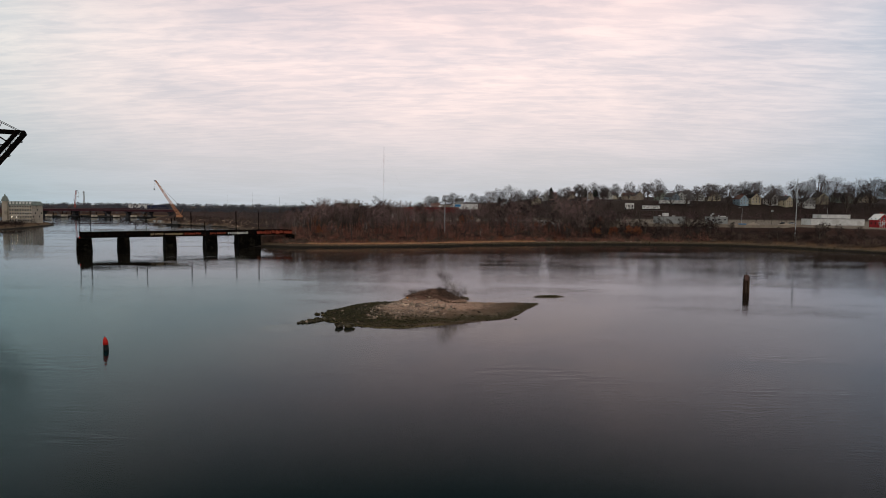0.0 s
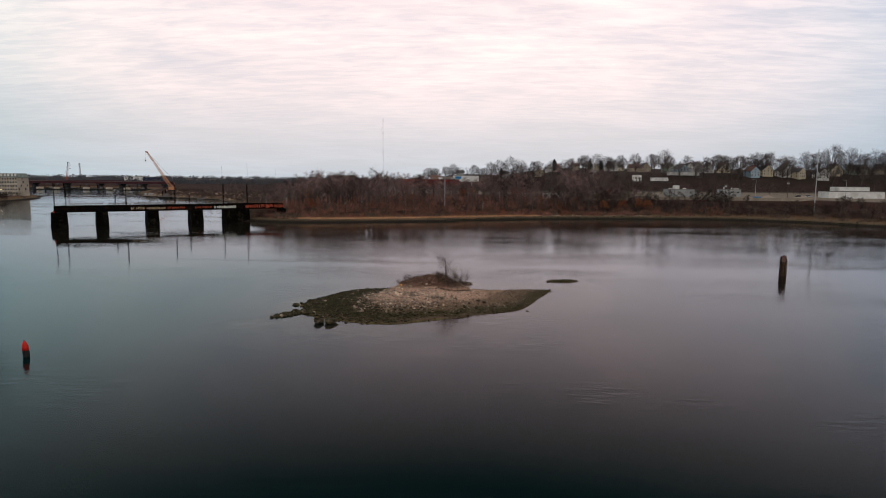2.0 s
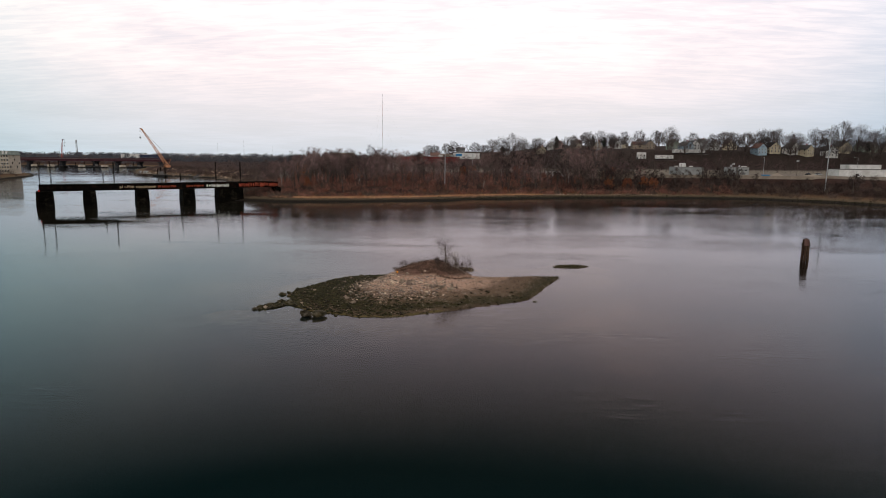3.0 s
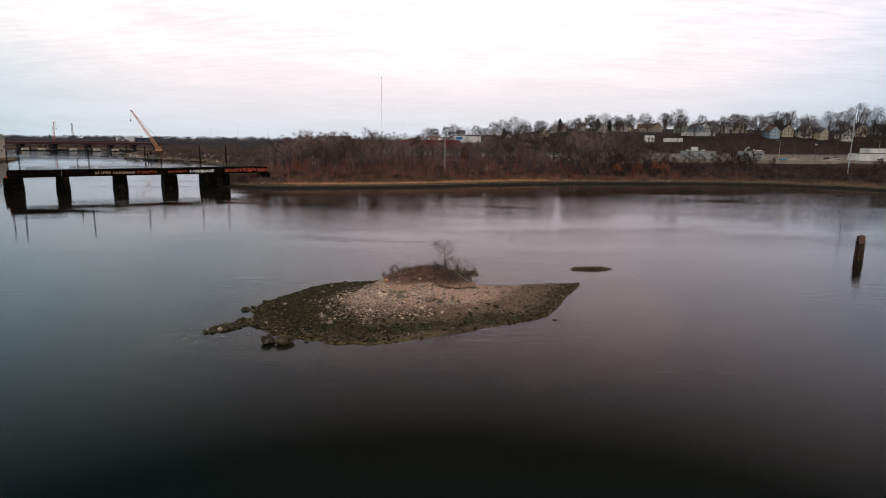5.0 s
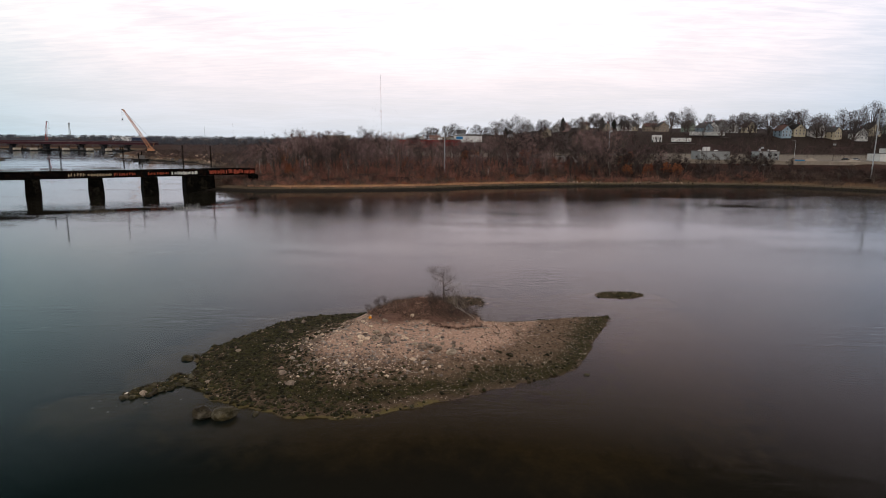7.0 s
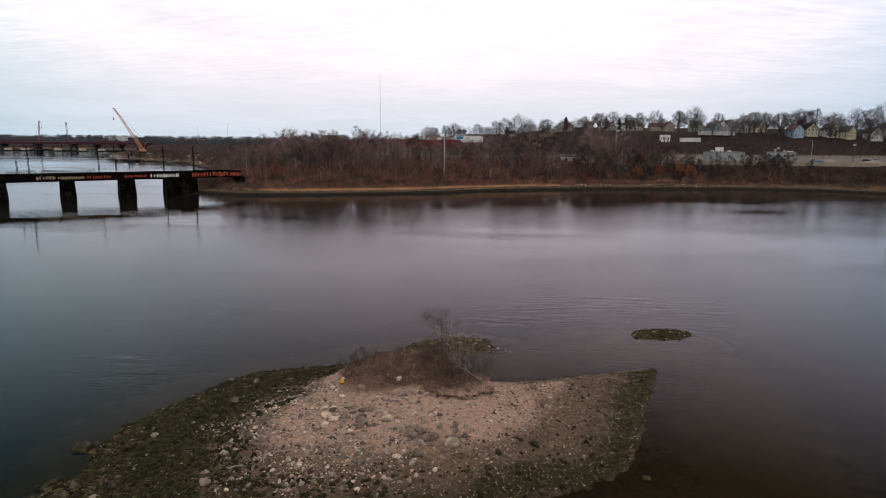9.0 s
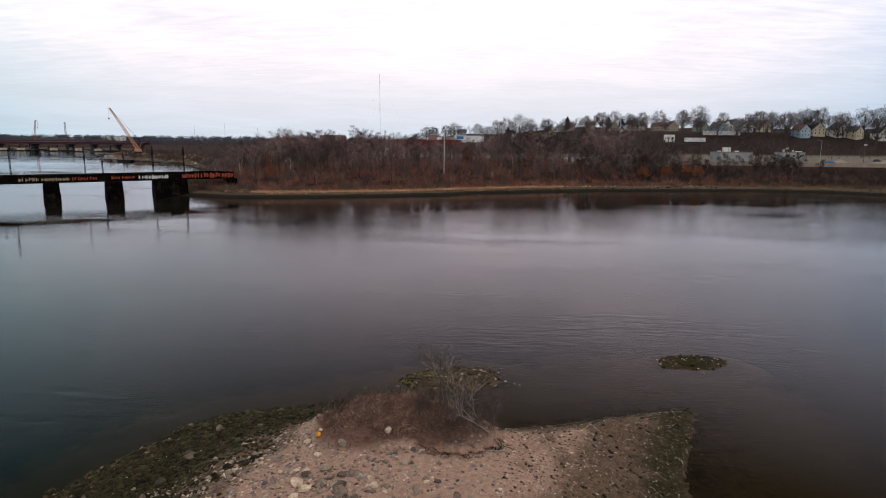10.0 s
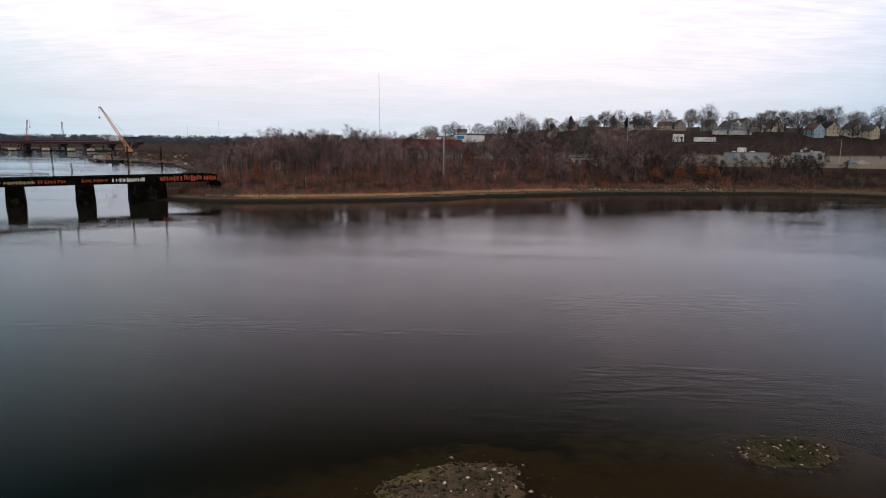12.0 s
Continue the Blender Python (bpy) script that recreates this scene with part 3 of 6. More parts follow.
def isle_height(x, y):
    x, y = np.asarray(x, float), np.asarray(y, float)
    ragged = (0.45 * lumps(x, y, 1.1, 2) + 0.3 * lumps(x, y, 0.45, 5)) * (1 - 0.75 * smooth01(-2, 8, x))
    edge = inland(ISLE, x, y) + ragged
    rise = np.minimum(line_distance(FRONT, x, y) / (13.0 - 4.0 * smooth01(-12, 2, x)), line_distance(BACK, x, y) / 3.6)
    rise = rise * (0.62 + 0.38 * smooth01(-25, -9, x)) + 0.05 * lumps(x, y, 2.4, 7)
    z = np.where(edge > 0, 0.06 + (1.9 - 0.65 * smooth01(-3, 7, x)) * np.clip(rise, 0, 1) ** 0.85, np.maximum((0.13 - 0.06 * smooth01(-4, 10, x)) * edge, -2.15))
    # mound with a cut bank towards the water side
    m = oval(x, y, -8.4, 139.0, 8.2, 6.4) + 0.16 * lumps(x, y, 1.7, 9)
    z = z + (2.45 + 0.38 * lumps(x, y, 1.6, 12) + 0.22 * lumps(x, y, 0.6, 31)) * (1 - smooth01(0.02, 1.12, m)) * smooth01(0, 2, edge)
    m = oval(x, y, -3.0, 138.6, 4.6, 3.9)
    z = z + 0.55 * (1 - smooth01(0.82, 0.98, m + 0.09 * lumps(x, y, 0.7, 3)))
    # spit of rocks, the shoal behind and the small one aside
    for cx, cy, a, b, turn, top in ((-31.2, 119.6, 3.6, 1.5, 0.85, 0.22), (-2.4, 153.6, 5.8, 3.7, 0.33, 0.30), (-6.6, 152.8, 4.2, 1.9, 0.25, 0.12), (24.6, 160.0, 4.8, 2.6, 0.12, 0.30), (-30.2, 122.3, 2.2, 1.3, 0.5, 0.12)):
        q = oval(x, y, cx, cy, a, b, turn) + 0.34 * ragged + 0.16 * lumps(x, y, 1.6, 27) - 0.06
        z = np.maximum(z, top - 0.75 * q * q * max(0.5, top) - 0.05)
    # sandbar under shallow water
    z = np.maximum(z, -0.32 - 1.8 * smooth01(0.3, 1.6, oval(x, y, -4, 151, 17, 9)))
    z = np.maximum(z, -0.32 - 1.8 * smooth01(0.15, 1.5, oval(x, y, 10, 151, 14, 8)))
    z = np.maximum(z, -0.34 - 1.7 * smooth01(0.1, 1.6, oval(x, y, -36, 116, 9, 6)))
    rim = np.maximum(np.abs(x + 5) / 43, np.abs(y - 137) / 35)
    return z + 0.05 * lumps(x, y, 0.5, 4) + 0.03 * lumps(x, y, 0.22, 8) - 0.35 * smooth01(0.72, 1.0, rim)


islet = tagged(new("islet", sheet("islet", np.arange(-48, 38, 0.34), np.arange(102, 172, 0.34), isle_height, M["islet"])),
               "low gravel islet with weedy edges and a sandy crown", "islet", kind="structure")


def pebbles(name, n, sizes, keep, mat, flat=0.55, sink=0.25, power=4):
    """Many small stones lying on the islet, as one mesh."""
    x, y = rng.uniform(-36, 30, n * 6), rng.uniform(112, 164, n * 6)
    z = isle_height(x, y)
    ok = np.flatnonzero(keep(x, y, z))[:n]
    x, y, z = x[ok], y[ok], z[ok]
    n = len(ok)
    size = sizes[0] + (sizes[1] - sizes[0]) * rng.random(n) ** power
    base = np.array([(1, 0, 0), (0.3, 0.95, 0), (-0.8, 0.6, 0), (-0.75, -0.65, 0), (0.35, -0.9, 0), (0.15, 0.1, 1.0), (0.0, 0.0, -0.6)])
    tris = np.array([(0, 1, 5), (1, 2, 5), (2, 3, 5), (3, 4, 5), (4, 0, 5), (1, 0, 6), (2, 1, 6), (3, 2, 6), (4, 3, 6), (0, 4, 6)])
    v = base[None] * (1 + 0.3 * rng.standard_normal((n, 7, 1)).clip(-1, 1))
    a = rng.uniform(0, math.tau, n)
    c, s = np.cos(a)[:, None], np.sin(a)[:, None]
    v = np.stack([v[..., 0] * c - v[..., 1] * s * 0.75, v[..., 0] * s + v[..., 1] * c * 0.75, v[..., 2] * flat], -1) * size[:, None, None]
    v += np.stack([x, y, z - sink * size * flat], -1)[:, None]
    f = (tris[None] + 7 * np.arange(n)[:, None, None]).reshape(-1, 3)
    ob = part(name, cloud_mesh(name, v.reshape(-1, 3), f, mat), mat, islet)
    return tagged(ob, kind="stuff")


def weedy(x, y, z):
    left = smooth01(-16, -24, x)
    return (z > 0.02) & (rng.random(x.shape) < 1 - 0.93 * smooth01(-17, -2, x)) & (z < 1.25 + 0.35 * lumps(x, y, 2.2, 6) + 0.4 * left) & (rng.random(x.shape) < 0.35 + 0.65 * np.maximum(left, smooth01(1.0, 0.3, z) * 0.6))


def sandy(x, y, z):
    return (z > 1.15 + 0.35 * lumps(x, y, 2.2, 6)) & (z < 2.6) & (rng.random(x.shape) < 0.25 + 0.75 * smooth01(-3, -12, x))


tagged(pebbles("weedy_stones", 17000, (0.07, 0.40), weedy, M["weedrock"], 0.6, 0.2, 2.6), "dark weed-covered cobbles along the waterline")
tagged(pebbles("pale_stones", 9000, (0.035, 0.26), sandy, M["palerock"]), "pale cobbles on the sandy crown")
tagged(pebbles("grey_cobbles", 6000, (0.04, 0.28), sandy, M["greystone"]), "grey and brown cobbles on the sandy crown")


def fore_mound(x, y, z):
    return (z > 0.9) & (z < 2.7) & (x > -20) & (x < 1) & (y > 121) & (y < 136) & (rng.random(x.shape) < smooth01(1, -8, x) * 0.9 + 0.1)


tagged(pebbles("crown_cobbles", 1500, (0.09, 0.40), fore_mound, M["greystone"], 0.65, 0.15, 2.6), "grey cobbles strewn before the mound")
tagged(pebbles("crown_pale_cobbles", 650, (0.09, 0.36), fore_mound, M["palerock"], 0.65, 0.15, 2.8), "pale cobbles strewn before the mound")
tagged(pebbles("brown_gravel", 9000, (0.04, 0.20), lambda x, y, z: (z > 0.0) & (z < 1.7) & (y < 149) & (x > -24), M["brownrock"], 0.6, 0.2, 4), "fine brown gravel on the lower beach")
tagged(pebbles("brown_pebbles", 3500, (0.05, 0.18), lambda x, y, z: (z > -0.02) & (z < 2.4) & ((y < 149) | (rng.random(x.shape) < 0.3)), M["boulder"]), "brown and grey pebbles")
tagged(pebbles("shell_bits", 3800, (0.03, 0.11), lambda x, y, z: (z > 0.05) & (z < 2.2) & (y < 149) & (rng.random(x.shape) < 0.12 + smooth01(-20, 2, x)), M["shell"]), "scattered bleached shells")
tagged(pebbles("drowned_stones", 420, (0.08, 0.42), lambda x, y, z: (z > -0.45) & (z < -0.06) & ((x < -27) & (y < 126) | (y > 150) & (rng.random(x.shape) < 0.5)), M["boulder"]), "stones under shallow water")


def on_shoal(x, y, z):
    return (z > -0.02) & ((oval(x, y, -3.6, 153.4, 8.0, 4.6, 0.3) < 1) | (oval(x, y, 24.6, 160.0, 5.0, 2.8, 0.12) < 1))


def round_shoal(x, y, z):
    return (z > -0.42) & (y > 149) & ((oval(x, y, -5.5, 154.5, 12, 6.5, 0.2) < 1 + 0.3 * lumps(x, y, 3, 2)) | (oval(x, y, 24.6, 160.0, 8.0, 4.0, 0.12) < 1))


tagged(pebbles("shoal_stones", 5200, (0.06, 0.30), on_shoal, M["weedrock"], 0.6, 0.2, 2.4), "dark weedy stones covering the low shoals")
tagged(pebbles("shoal_shells", 240, (0.04, 0.16), on_shoal, M["shell"]), "bleached shells on the shoals")
tagged(pebbles("shoal_cobbles", 420, (0.06, 0.30), round_shoal, M["palerock"], 0.6, 0.1, 3), "pale cobbles on and around the drowned shoals")
tagged(pebbles("spit_cobbles", 260, (0.10, 0.45), lambda x, y, z: (z > -0.45) & (oval(x, y, -35.5, 116, 9, 5, 0.5) < 1), M["shell"], 0.5, 0.1, 2), "pale stones under the shallow water by the spit")


def rock_mesh(name, mat, seed):
    bm = bmesh.new()
    bmesh.ops.create_icosphere(bm, subdivisions=2, radius=1.0)
    for v in bm.verts:
        k = noise.noise(v.co * 1.1 + Vector((seed * 7.3, 0, 0))) * 0.55 + noise.noise(v.co * 2.6 + Vector((0, seed * 3.1, 0))) * 0.22
        v.co *= 1 + k
        v.co.z *= 0.66
        v.co.y *= 0.82
    me = bpy.data.meshes.new(name)
    bm.to_mesh(me)
    bm.free()
    me.materials.append(mat)
    return me


rocks = {key: [rock_mesh("stone", M[key], i + 11 * j) for i in range(6)] for j, key in enumerate(("boulder", "boulder_weed", "palerock"))}


def lay_stone(key, x, y, size, sink=0.3):
    ob = new("stone", rocks[key][int(rng.integers(6))])
    z = max(float(isle_height(np.array([x]), np.array([y]))[0]), -0.5)
    s = size * rng.uniform(0.85, 1.2, 3)
    ob.matrix_world = pose(x, y, z + size * 0.66 * (0.5 - sink), rng.uniform(-12, 12), rng.uniform(-12, 12), rng.uniform(0, 360)) @ Matrix.Diagonal((*s, 1))
    ob.parent = islet


# named boulders: the pair off the near shore, the one off the tip, those on the crown
for x, y, r in ((-24.0, 114.0, 1.05), (-22.0, 114.0, 0.92), (-31.9, 127.6, 0.75), (-30.7, 127.7, 0.42), (-19.4, 114.6, 0.4), (12.7, 125.9, 0.38), (19.6, 147.3, 0.38), (9.6, 144.2, 0.35), (-27.4, 120.2, 0.5)):
    lay_stone("boulder_weed", x, y, r, 0.2 if y > 114.3 or x > -20 else -0.6)
for x, y, r in ((-2.0, 127.3, 0.62), (-3.4, 128.0, 0.42), (-4.4, 128.6, 0.38), (-5.4, 128.0, 0.42), (-6.1, 129.0, 0.33), (-3.0, 129.3, 0.30), (-10.9, 130.6, 0.46), (-9.8, 130.4, 0.42), (-12.2, 131.6, 0.38), (-10.4, 134.5, 0.3)):
    lay_stone("boulder", x, y, r, 0.25)
r2 = np.random.default_rng(77)
for k in range(16):
    lay_stone("boulder", r2.uniform(-5.3, -0.8), r2.uniform(127.9, 130.4), r2.uniform(0.16, 0.42), 0.2)
for k in range(15):
    lay_stone("palerock" if k % 5 == 0 else "boulder", r2.uniform(-12.8, -8.6), r2.uniform(128.6, 132.5), r2.uniform(0.18, 0.46), 0.2)
count = 0
while count < 120:
    x, y = rng.uniform(-33, -14), rng.uniform(116, 146)
    z = float(isle_height(np.array([x]), np.array([y]))[0])
    if 0.0 < z < 1.5:
        lay_stone("boulder_weed" if rng.random() < 0.7 else "boulder", x, y, 0.16 + 0.34 * rng.random() ** 2.5)
        count += 1
while count < 200:
    x, y = rng.uniform(-34.5, -27.0), rng.uniform(116.2, 123.5)
    z = float(isle_height(np.array([x]), np.array([y]))[0])
    if z > -0.12:
        lay_stone("boulder_weed", x, y, 0.15 + 0.36 * rng.random() ** 2)
        count += 1
while count < 290:
    x, y = rng.uniform(-19, -3), rng.uniform(121, 137)
    z = float(isle_height(np.array([x]), np.array([y]))[0])
    if 1.1 < z < 3.4:
        lay_stone("boulder" if rng.random() < 0.7 else "palerock", x, y, 0.11 + 0.22 * rng.random() ** 2)
        count += 1
while count < 330:
    x, y = rng.uniform(-12, 12), rng.uniform(114, 130)
    z = float(isle_height(np.array([x]), np.array([y]))[0])
    if 0.0 < z < 1.2:
        lay_stone("boulder_weed", x, y, 0.13 + 0.25 * rng.random() ** 2)
        count += 1


def ribbons(p, d, length, width, bend=0.25):
    """Thin two-piece blades or twigs from roots p along d."""
    n = len(p)
    side = np.cross(d, rng.standard_normal((n, 3)))
    side /= np.linalg.norm(side, axis=1, keepdims=True) + 1e-9
    w = side * width[:, None]
    mid = p + d * (length * 0.5)[:, None]
    tip = p + d * length[:, None] + rng.standard_normal((n, 3)) * (length * bend)[:, None]
    v = np.stack([p - w, p + w, mid - 0.7 * w, mid + 0.7 * w, tip], 1).reshape(-1, 3)
    f = (np.array([(0, 1, 3), (0, 3, 2), (2, 3, 4)])[None] + 5 * np.arange(n)[:, None, None]).reshape(-1, 3)
    return v, f


def blades(name, n, area, keep, lengths, width, mat, parent, label, lean=0.5, height_fn=isle_height):
    x, y = rng.uniform(area[0], area[1], n * 5), rng.uniform(area[2], area[3], n * 5)
    z = height_fn(x, y)
    ok = np.flatnonzero(keep(x, y, z))[:n]
    p = np.stack([x[ok], y[ok], z[ok] - 0.03], 1)
    d = np.stack([rng.normal(0, lean, len(ok)), rng.normal(0, lean, len(ok)), np.ones(len(ok))], 1)
    d /= np.linalg.norm(d, axis=1, keepdims=True)
    v, f = ribbons(p, d, rng.uniform(*lengths, len(ok)), rng.uniform(0.6, 1.3, len(ok)) * width)
    ob = new(name, cloud_mesh(name, v, f, mat))
    if parent:
        ob.parent = parent
    return tagged(ob, label, "" if parent else "grass", kind="stuff")


def on_mound(x, y, z):
    return (oval(x, y, -7.4, 139.4, 7.4, 5.6) < 0.82 + 0.24 * lumps(x, y, 1.2, 1)) & (z > 2.4)


blades("mound_grass", 15000, (-14, 2, 132, 147), on_mound, (0.12, 0.5), 0.017, M["mound_grass"], islet, "matted brown dead grass on the mound", 1.7)
blades("mound_stems", 1500, (-14, 3, 132, 147), on_mound, (0.4, 1.2), 0.015, M["brush_grey"], islet, "thin dry stems", 0.45)
blades("root_fringe", 420, (-5, 2.5, 133, 137), lambda x, y, z: (np.abs(oval(x, y, -3.0, 138.6, 4.6, 3.9) - 1.06) < 0.12) & (lumps(x, y, 0.7, 23) > -0.2), (0.2, 0.6), 0.02, M["twig_dark"], islet, "dark roots and dead stems along the cut bank", 1.3)
blades("mound_tufts", 2600, (-14, 2, 132, 147), lambda x, y, z: on_mound(x, y, z) & (lumps(x, y, 0.8, 17) > 0.25), (0.15, 0.6), 0.024, M["timber"], islet, "dark dead tufts on the mound", 1.0)
blades("mound_thicket", 1100, (-5, 3, 134, 144), lambda x, y, z: oval(x, y, -2.0, 138.6, 3.8, 3.6) < 1, (0.6, 1.8), 0.014, M["brush_grey"], islet, "grey bare thicket", 0.6)


# turf lip overhanging the cut bank
lip = Shape()
edge_pts = []
for k in range(25):
    a = radians(248 + 100 * k / 24)
    q = 1.0 + 0.05 * math.sin(3.1 * k) + 0.03 * math.sin(7.7 * k)
    inner = (-3.0 + 4.6 * 0.80 * math.cos(a), 138.6 + 3.9 * 0.80 * math.sin(a))
    outer = (-3.0 + 4.6 * 1.03 * q * math.cos(a), 138.6 + 3.9 * 1.03 * q * math.sin(a))
    zi = float(isle_height(np.array([inner[0]]), np.array([inner[1]]))[0]) - 0.06
    zo = zi - 0.30 + 0.12 * math.sin(2.3 * k)
    edge_pts.append([(*inner, zi), (*outer, zo), (*outer, zo - 0.16), (*inner, zi - 0.3)])
for p, q in zip(edge_pts[:-1], edge_pts[1:]):
    lip.add([*p, *q], [(0, 4, 5, 1), (1, 5, 6, 2), (2, 6, 7, 3)])
part("turf_lip", lip, M["islet"], islet, "ragged turf edge overhanging the cut bank", True)


def bare_plant(seed, height, levels, spread, kids, trunk_r, lean=(0, 0), first=0.3, shrink=0.62, wander=0.12, up=0.25, bole=0.62):
    """Limb shape and twig shape of a leafless plant, rooted at the origin."""
    r = random.Random(seed)
    limbs, twigs = Shape(), []

    def grow(p, d, length, rad, level):
        steps = 4 if level == 0 else 3 if level < levels else 2
        pts = [p]
        for i in range(steps):
            d = (d + Vector((r.gauss(0, wander), r.gauss(0, wander), r.gauss(0, wander) + up * 0.12))).normalized()
            p = p + d * (length / steps)
            pts.append(p)
        for i in range(steps):
            r0, r1 = rad * (1 - 0.75 * i / steps), rad * (1 - 0.75 * (i + 1) / steps)
            if level < 2:
                limbs.rod(pts[i], pts[i + 1], r0, r1, 6 if level == 0 else 4)
            elif level < min(levels, 3):
                limbs.rod(pts[i], pts[i + 1], r0, r1, 3)
            else:
                twigs.append((pts[i], pts[i + 1], r0))
        if level == levels:
            return
        n = kids[level]
        for k in range(n):
            at = first + (1 - first) * (k + r.random() * 0.7) / n if level == 0 else 0.2 + 0.8 * (k + r.random() * 0.6) / n
            at = min(at, 0.98)
            i = min(int(at * steps), steps - 1)
            q = pts[i].lerp(pts[i + 1], at * steps - i)
            axis = Vector((r.gauss(0, 1), r.gauss(0, 1), r.gauss(0, 1))).cross(d).normalized()
            nd = (d + axis * spread * r.uniform(0.7, 1.35) + Vector((0, 0, up * (1 if level == 0 else 0.25)))).normalized()
            grow(q, nd, length * (shrink if level == 0 else 0.62) * r.uniform(0.75, 1.15) * (1.15 - 0.45 * at if level == 0 else 1), max(rad * 0.5 * (1.1 - 0.5 * at), 0.012), level + 1)

    grow(Vector((0, 0, -0.1)), Vector((lean[0], lean[1], 1)).normalized(), height * bole, trunk_r, 0)
    top = max(max(q[1].z for q in twigs), 0.1)
    k = height / top if abs(lean[0]) < 0.5 else 1.0
    limbs.v = [(a * k, b * k, c * k) for a, b, c in limbs.v]
    return limbs, [(a * k, b * k, c) for a, b, c in twigs]


def twig_mesh(name, twigs, mat, width=1.0):
    a = np.array([t[0] for t in twigs])
    b = np.array([t[1] for t in twigs])
    w = np.array([t[2] for t in twigs])[:, None] * width
    d = b - a
    side = np.cross(d, np.random.default_rng(3).standard_normal(d.shape))
    side /= np.linalg.norm(side, axis=1, keepdims=True) + 1e-9
    v = np.stack([a - side * w, a + side * w, b + side * w * 0.5, b - side * w * 0.5], 1).reshape(-1, 3)
    return cloud_mesh(name, v, 4 * np.arange(len(a))[:, None] + np.arange(4)[None], mat)


def lone_tree(name, x, y, z, seed, height, label, lean=(0, 0), turn=0.0, mat="leafstem", category="tree", **how):
    limbs, twigs = bare_plant(seed, height, lean=lean, **how)
    t = thing(name, pose(x, y, z, 0, 0, turn), label, category)
    part("trunk", limbs, M[mat], t)
    part("crown", twig_mesh("crown", twigs, M[mat], 0.9), M[mat], t)
    return t


def top_of_isle(x, y):
    return float(isle_height(np.array([x]), np.array([y]))[0])


lone_tree("small_tree", -3.3, 138.9, top_of_isle(-3.3, 138.9), 21, 5.6, "small bare tree standing on the islet mound", (-0.06, 0.0), levels=4, spread=2.6, kids=(10, 4, 4, 3), trunk_r=0.12, first=0.35, shrink=0.72, up=0.0, bole=0.85)
lone_tree("leaning_tree", 0.8, 137.4, top_of_isle(0.8, 137.4), 33, 5.8, "pale bare tree leaning over the cut bank", (-0.95, 0.15), levels=4, spread=0.8, kids=(5, 3, 3, 3), trunk_r=0.08, first=0.25, shrink=0.7, up=0.4, mat="driftwood")
for i, (x, y, h) in enumerate(((-1.2, 138.4, 2.4), (-0.3, 139.6, 2.0), (-4.8, 137.2, 2.0), (-11.6, 139.6, 1.8), (-10.9, 141.6, 2.2), (-7.8, 142.9, 1.6), (-2.4, 136.6, 2.0), (0.9, 138.6, 2.6), (-1.6, 140.4, 2.4), (-5.6, 141.5, 1.5), (-2.9, 140.2, 2.2), (-0.6, 137.2, 2.2), (-4.0, 141.8, 2.4), (-13.2, 140.5, 1.5))):
    lone_tree("bare_shrub", x, y, top_of_isle(x, y), 40 + i, h, "leafless twiggy shrub on the islet mound", (rng.normal(0, 0.25), rng.normal(0, 0.2)), levels=3, spread=0.8, kids=(8, 5, 5), trunk_r=0.045, first=0.1, shrink=0.75, up=0.25, category="shrub")

for i, (x, y, h, lx) in enumerate(((-0.9, 139.2, 4.6, -0.25), (0.2, 139.6, 4.4, 0.2), (-2.0, 140.2, 4.4, -0.1), (0.5, 138.0, 3.6, 0.35), (-3.0, 139.8, 4.2, -0.3), (-1.4, 137.9, 3.8, 0.05))):
    lone_tree("bare_shrub", x, y, top_of_isle(x, y), 70 + i, h, "thin-stemmed leafless shrub at the end of the mound", (lx, 0.05 * i), levels=3, spread=0.8, kids=(4, 4, 3), trunk_r=0.024, first=0.15, shrink=0.82, up=0.25, mat="leafstem" if i % 2 else "driftwood", category="shrub", bole=0.6)

# washed-up things
fl = thing("orange_float", pose(-12.3, 135.6, top_of_isle(-12.3, 135.6) + 0.03, 8, -10, 0) @ Matrix.Scale(0.5, 4), "orange plastic float washed up on the islet", "float")
part("float_body", Shape().turned([(0, 0.22), (0.12, 0.36), (0.34, 0.38), (0.55, 0.26), (0.66, 0.11), (0.74, 0.10)], 14), M["orange"], fl, smooth=True)
part("base_ring", Shape().turned([(-0.12, 0.26), (-0.1, 0.33), (0.04, 0.33), (0.06, 0.26)], 14), M["blackpaint"], fl)
for x, y, ln, turn in ((1.3, 135.9, 2.2, 8), (-17.3, 123.9, 1.8, 35), (-14.6, 125.4, 1.3, 20)):
    lg = Shape()
    for k in range(5):
        lg.rod((ln * (k / 5 - 0.5), 0.05 * math.sin(2 * k), 0.07), (ln * ((k + 1) / 5 - 0.5), 0.05 * math.sin(2 * k + 2), 0.08), 0.085 - 0.008 * k, 0.077 - 0.008 * k, 7)
    lg.rod((0.1 * ln, 0, 0.1), (0.25 * ln, 0.25, 0.3), 0.035, 0.015, 5)
    ob = part("driftwood_log", lg, M["driftwood"])
    ob.matrix_world = pose(x, y, top_of_isle(x, y), 0, 0, turn)
    tagged(ob, "bleached driftwood log lying on gravel", "log", "driftwood logs")

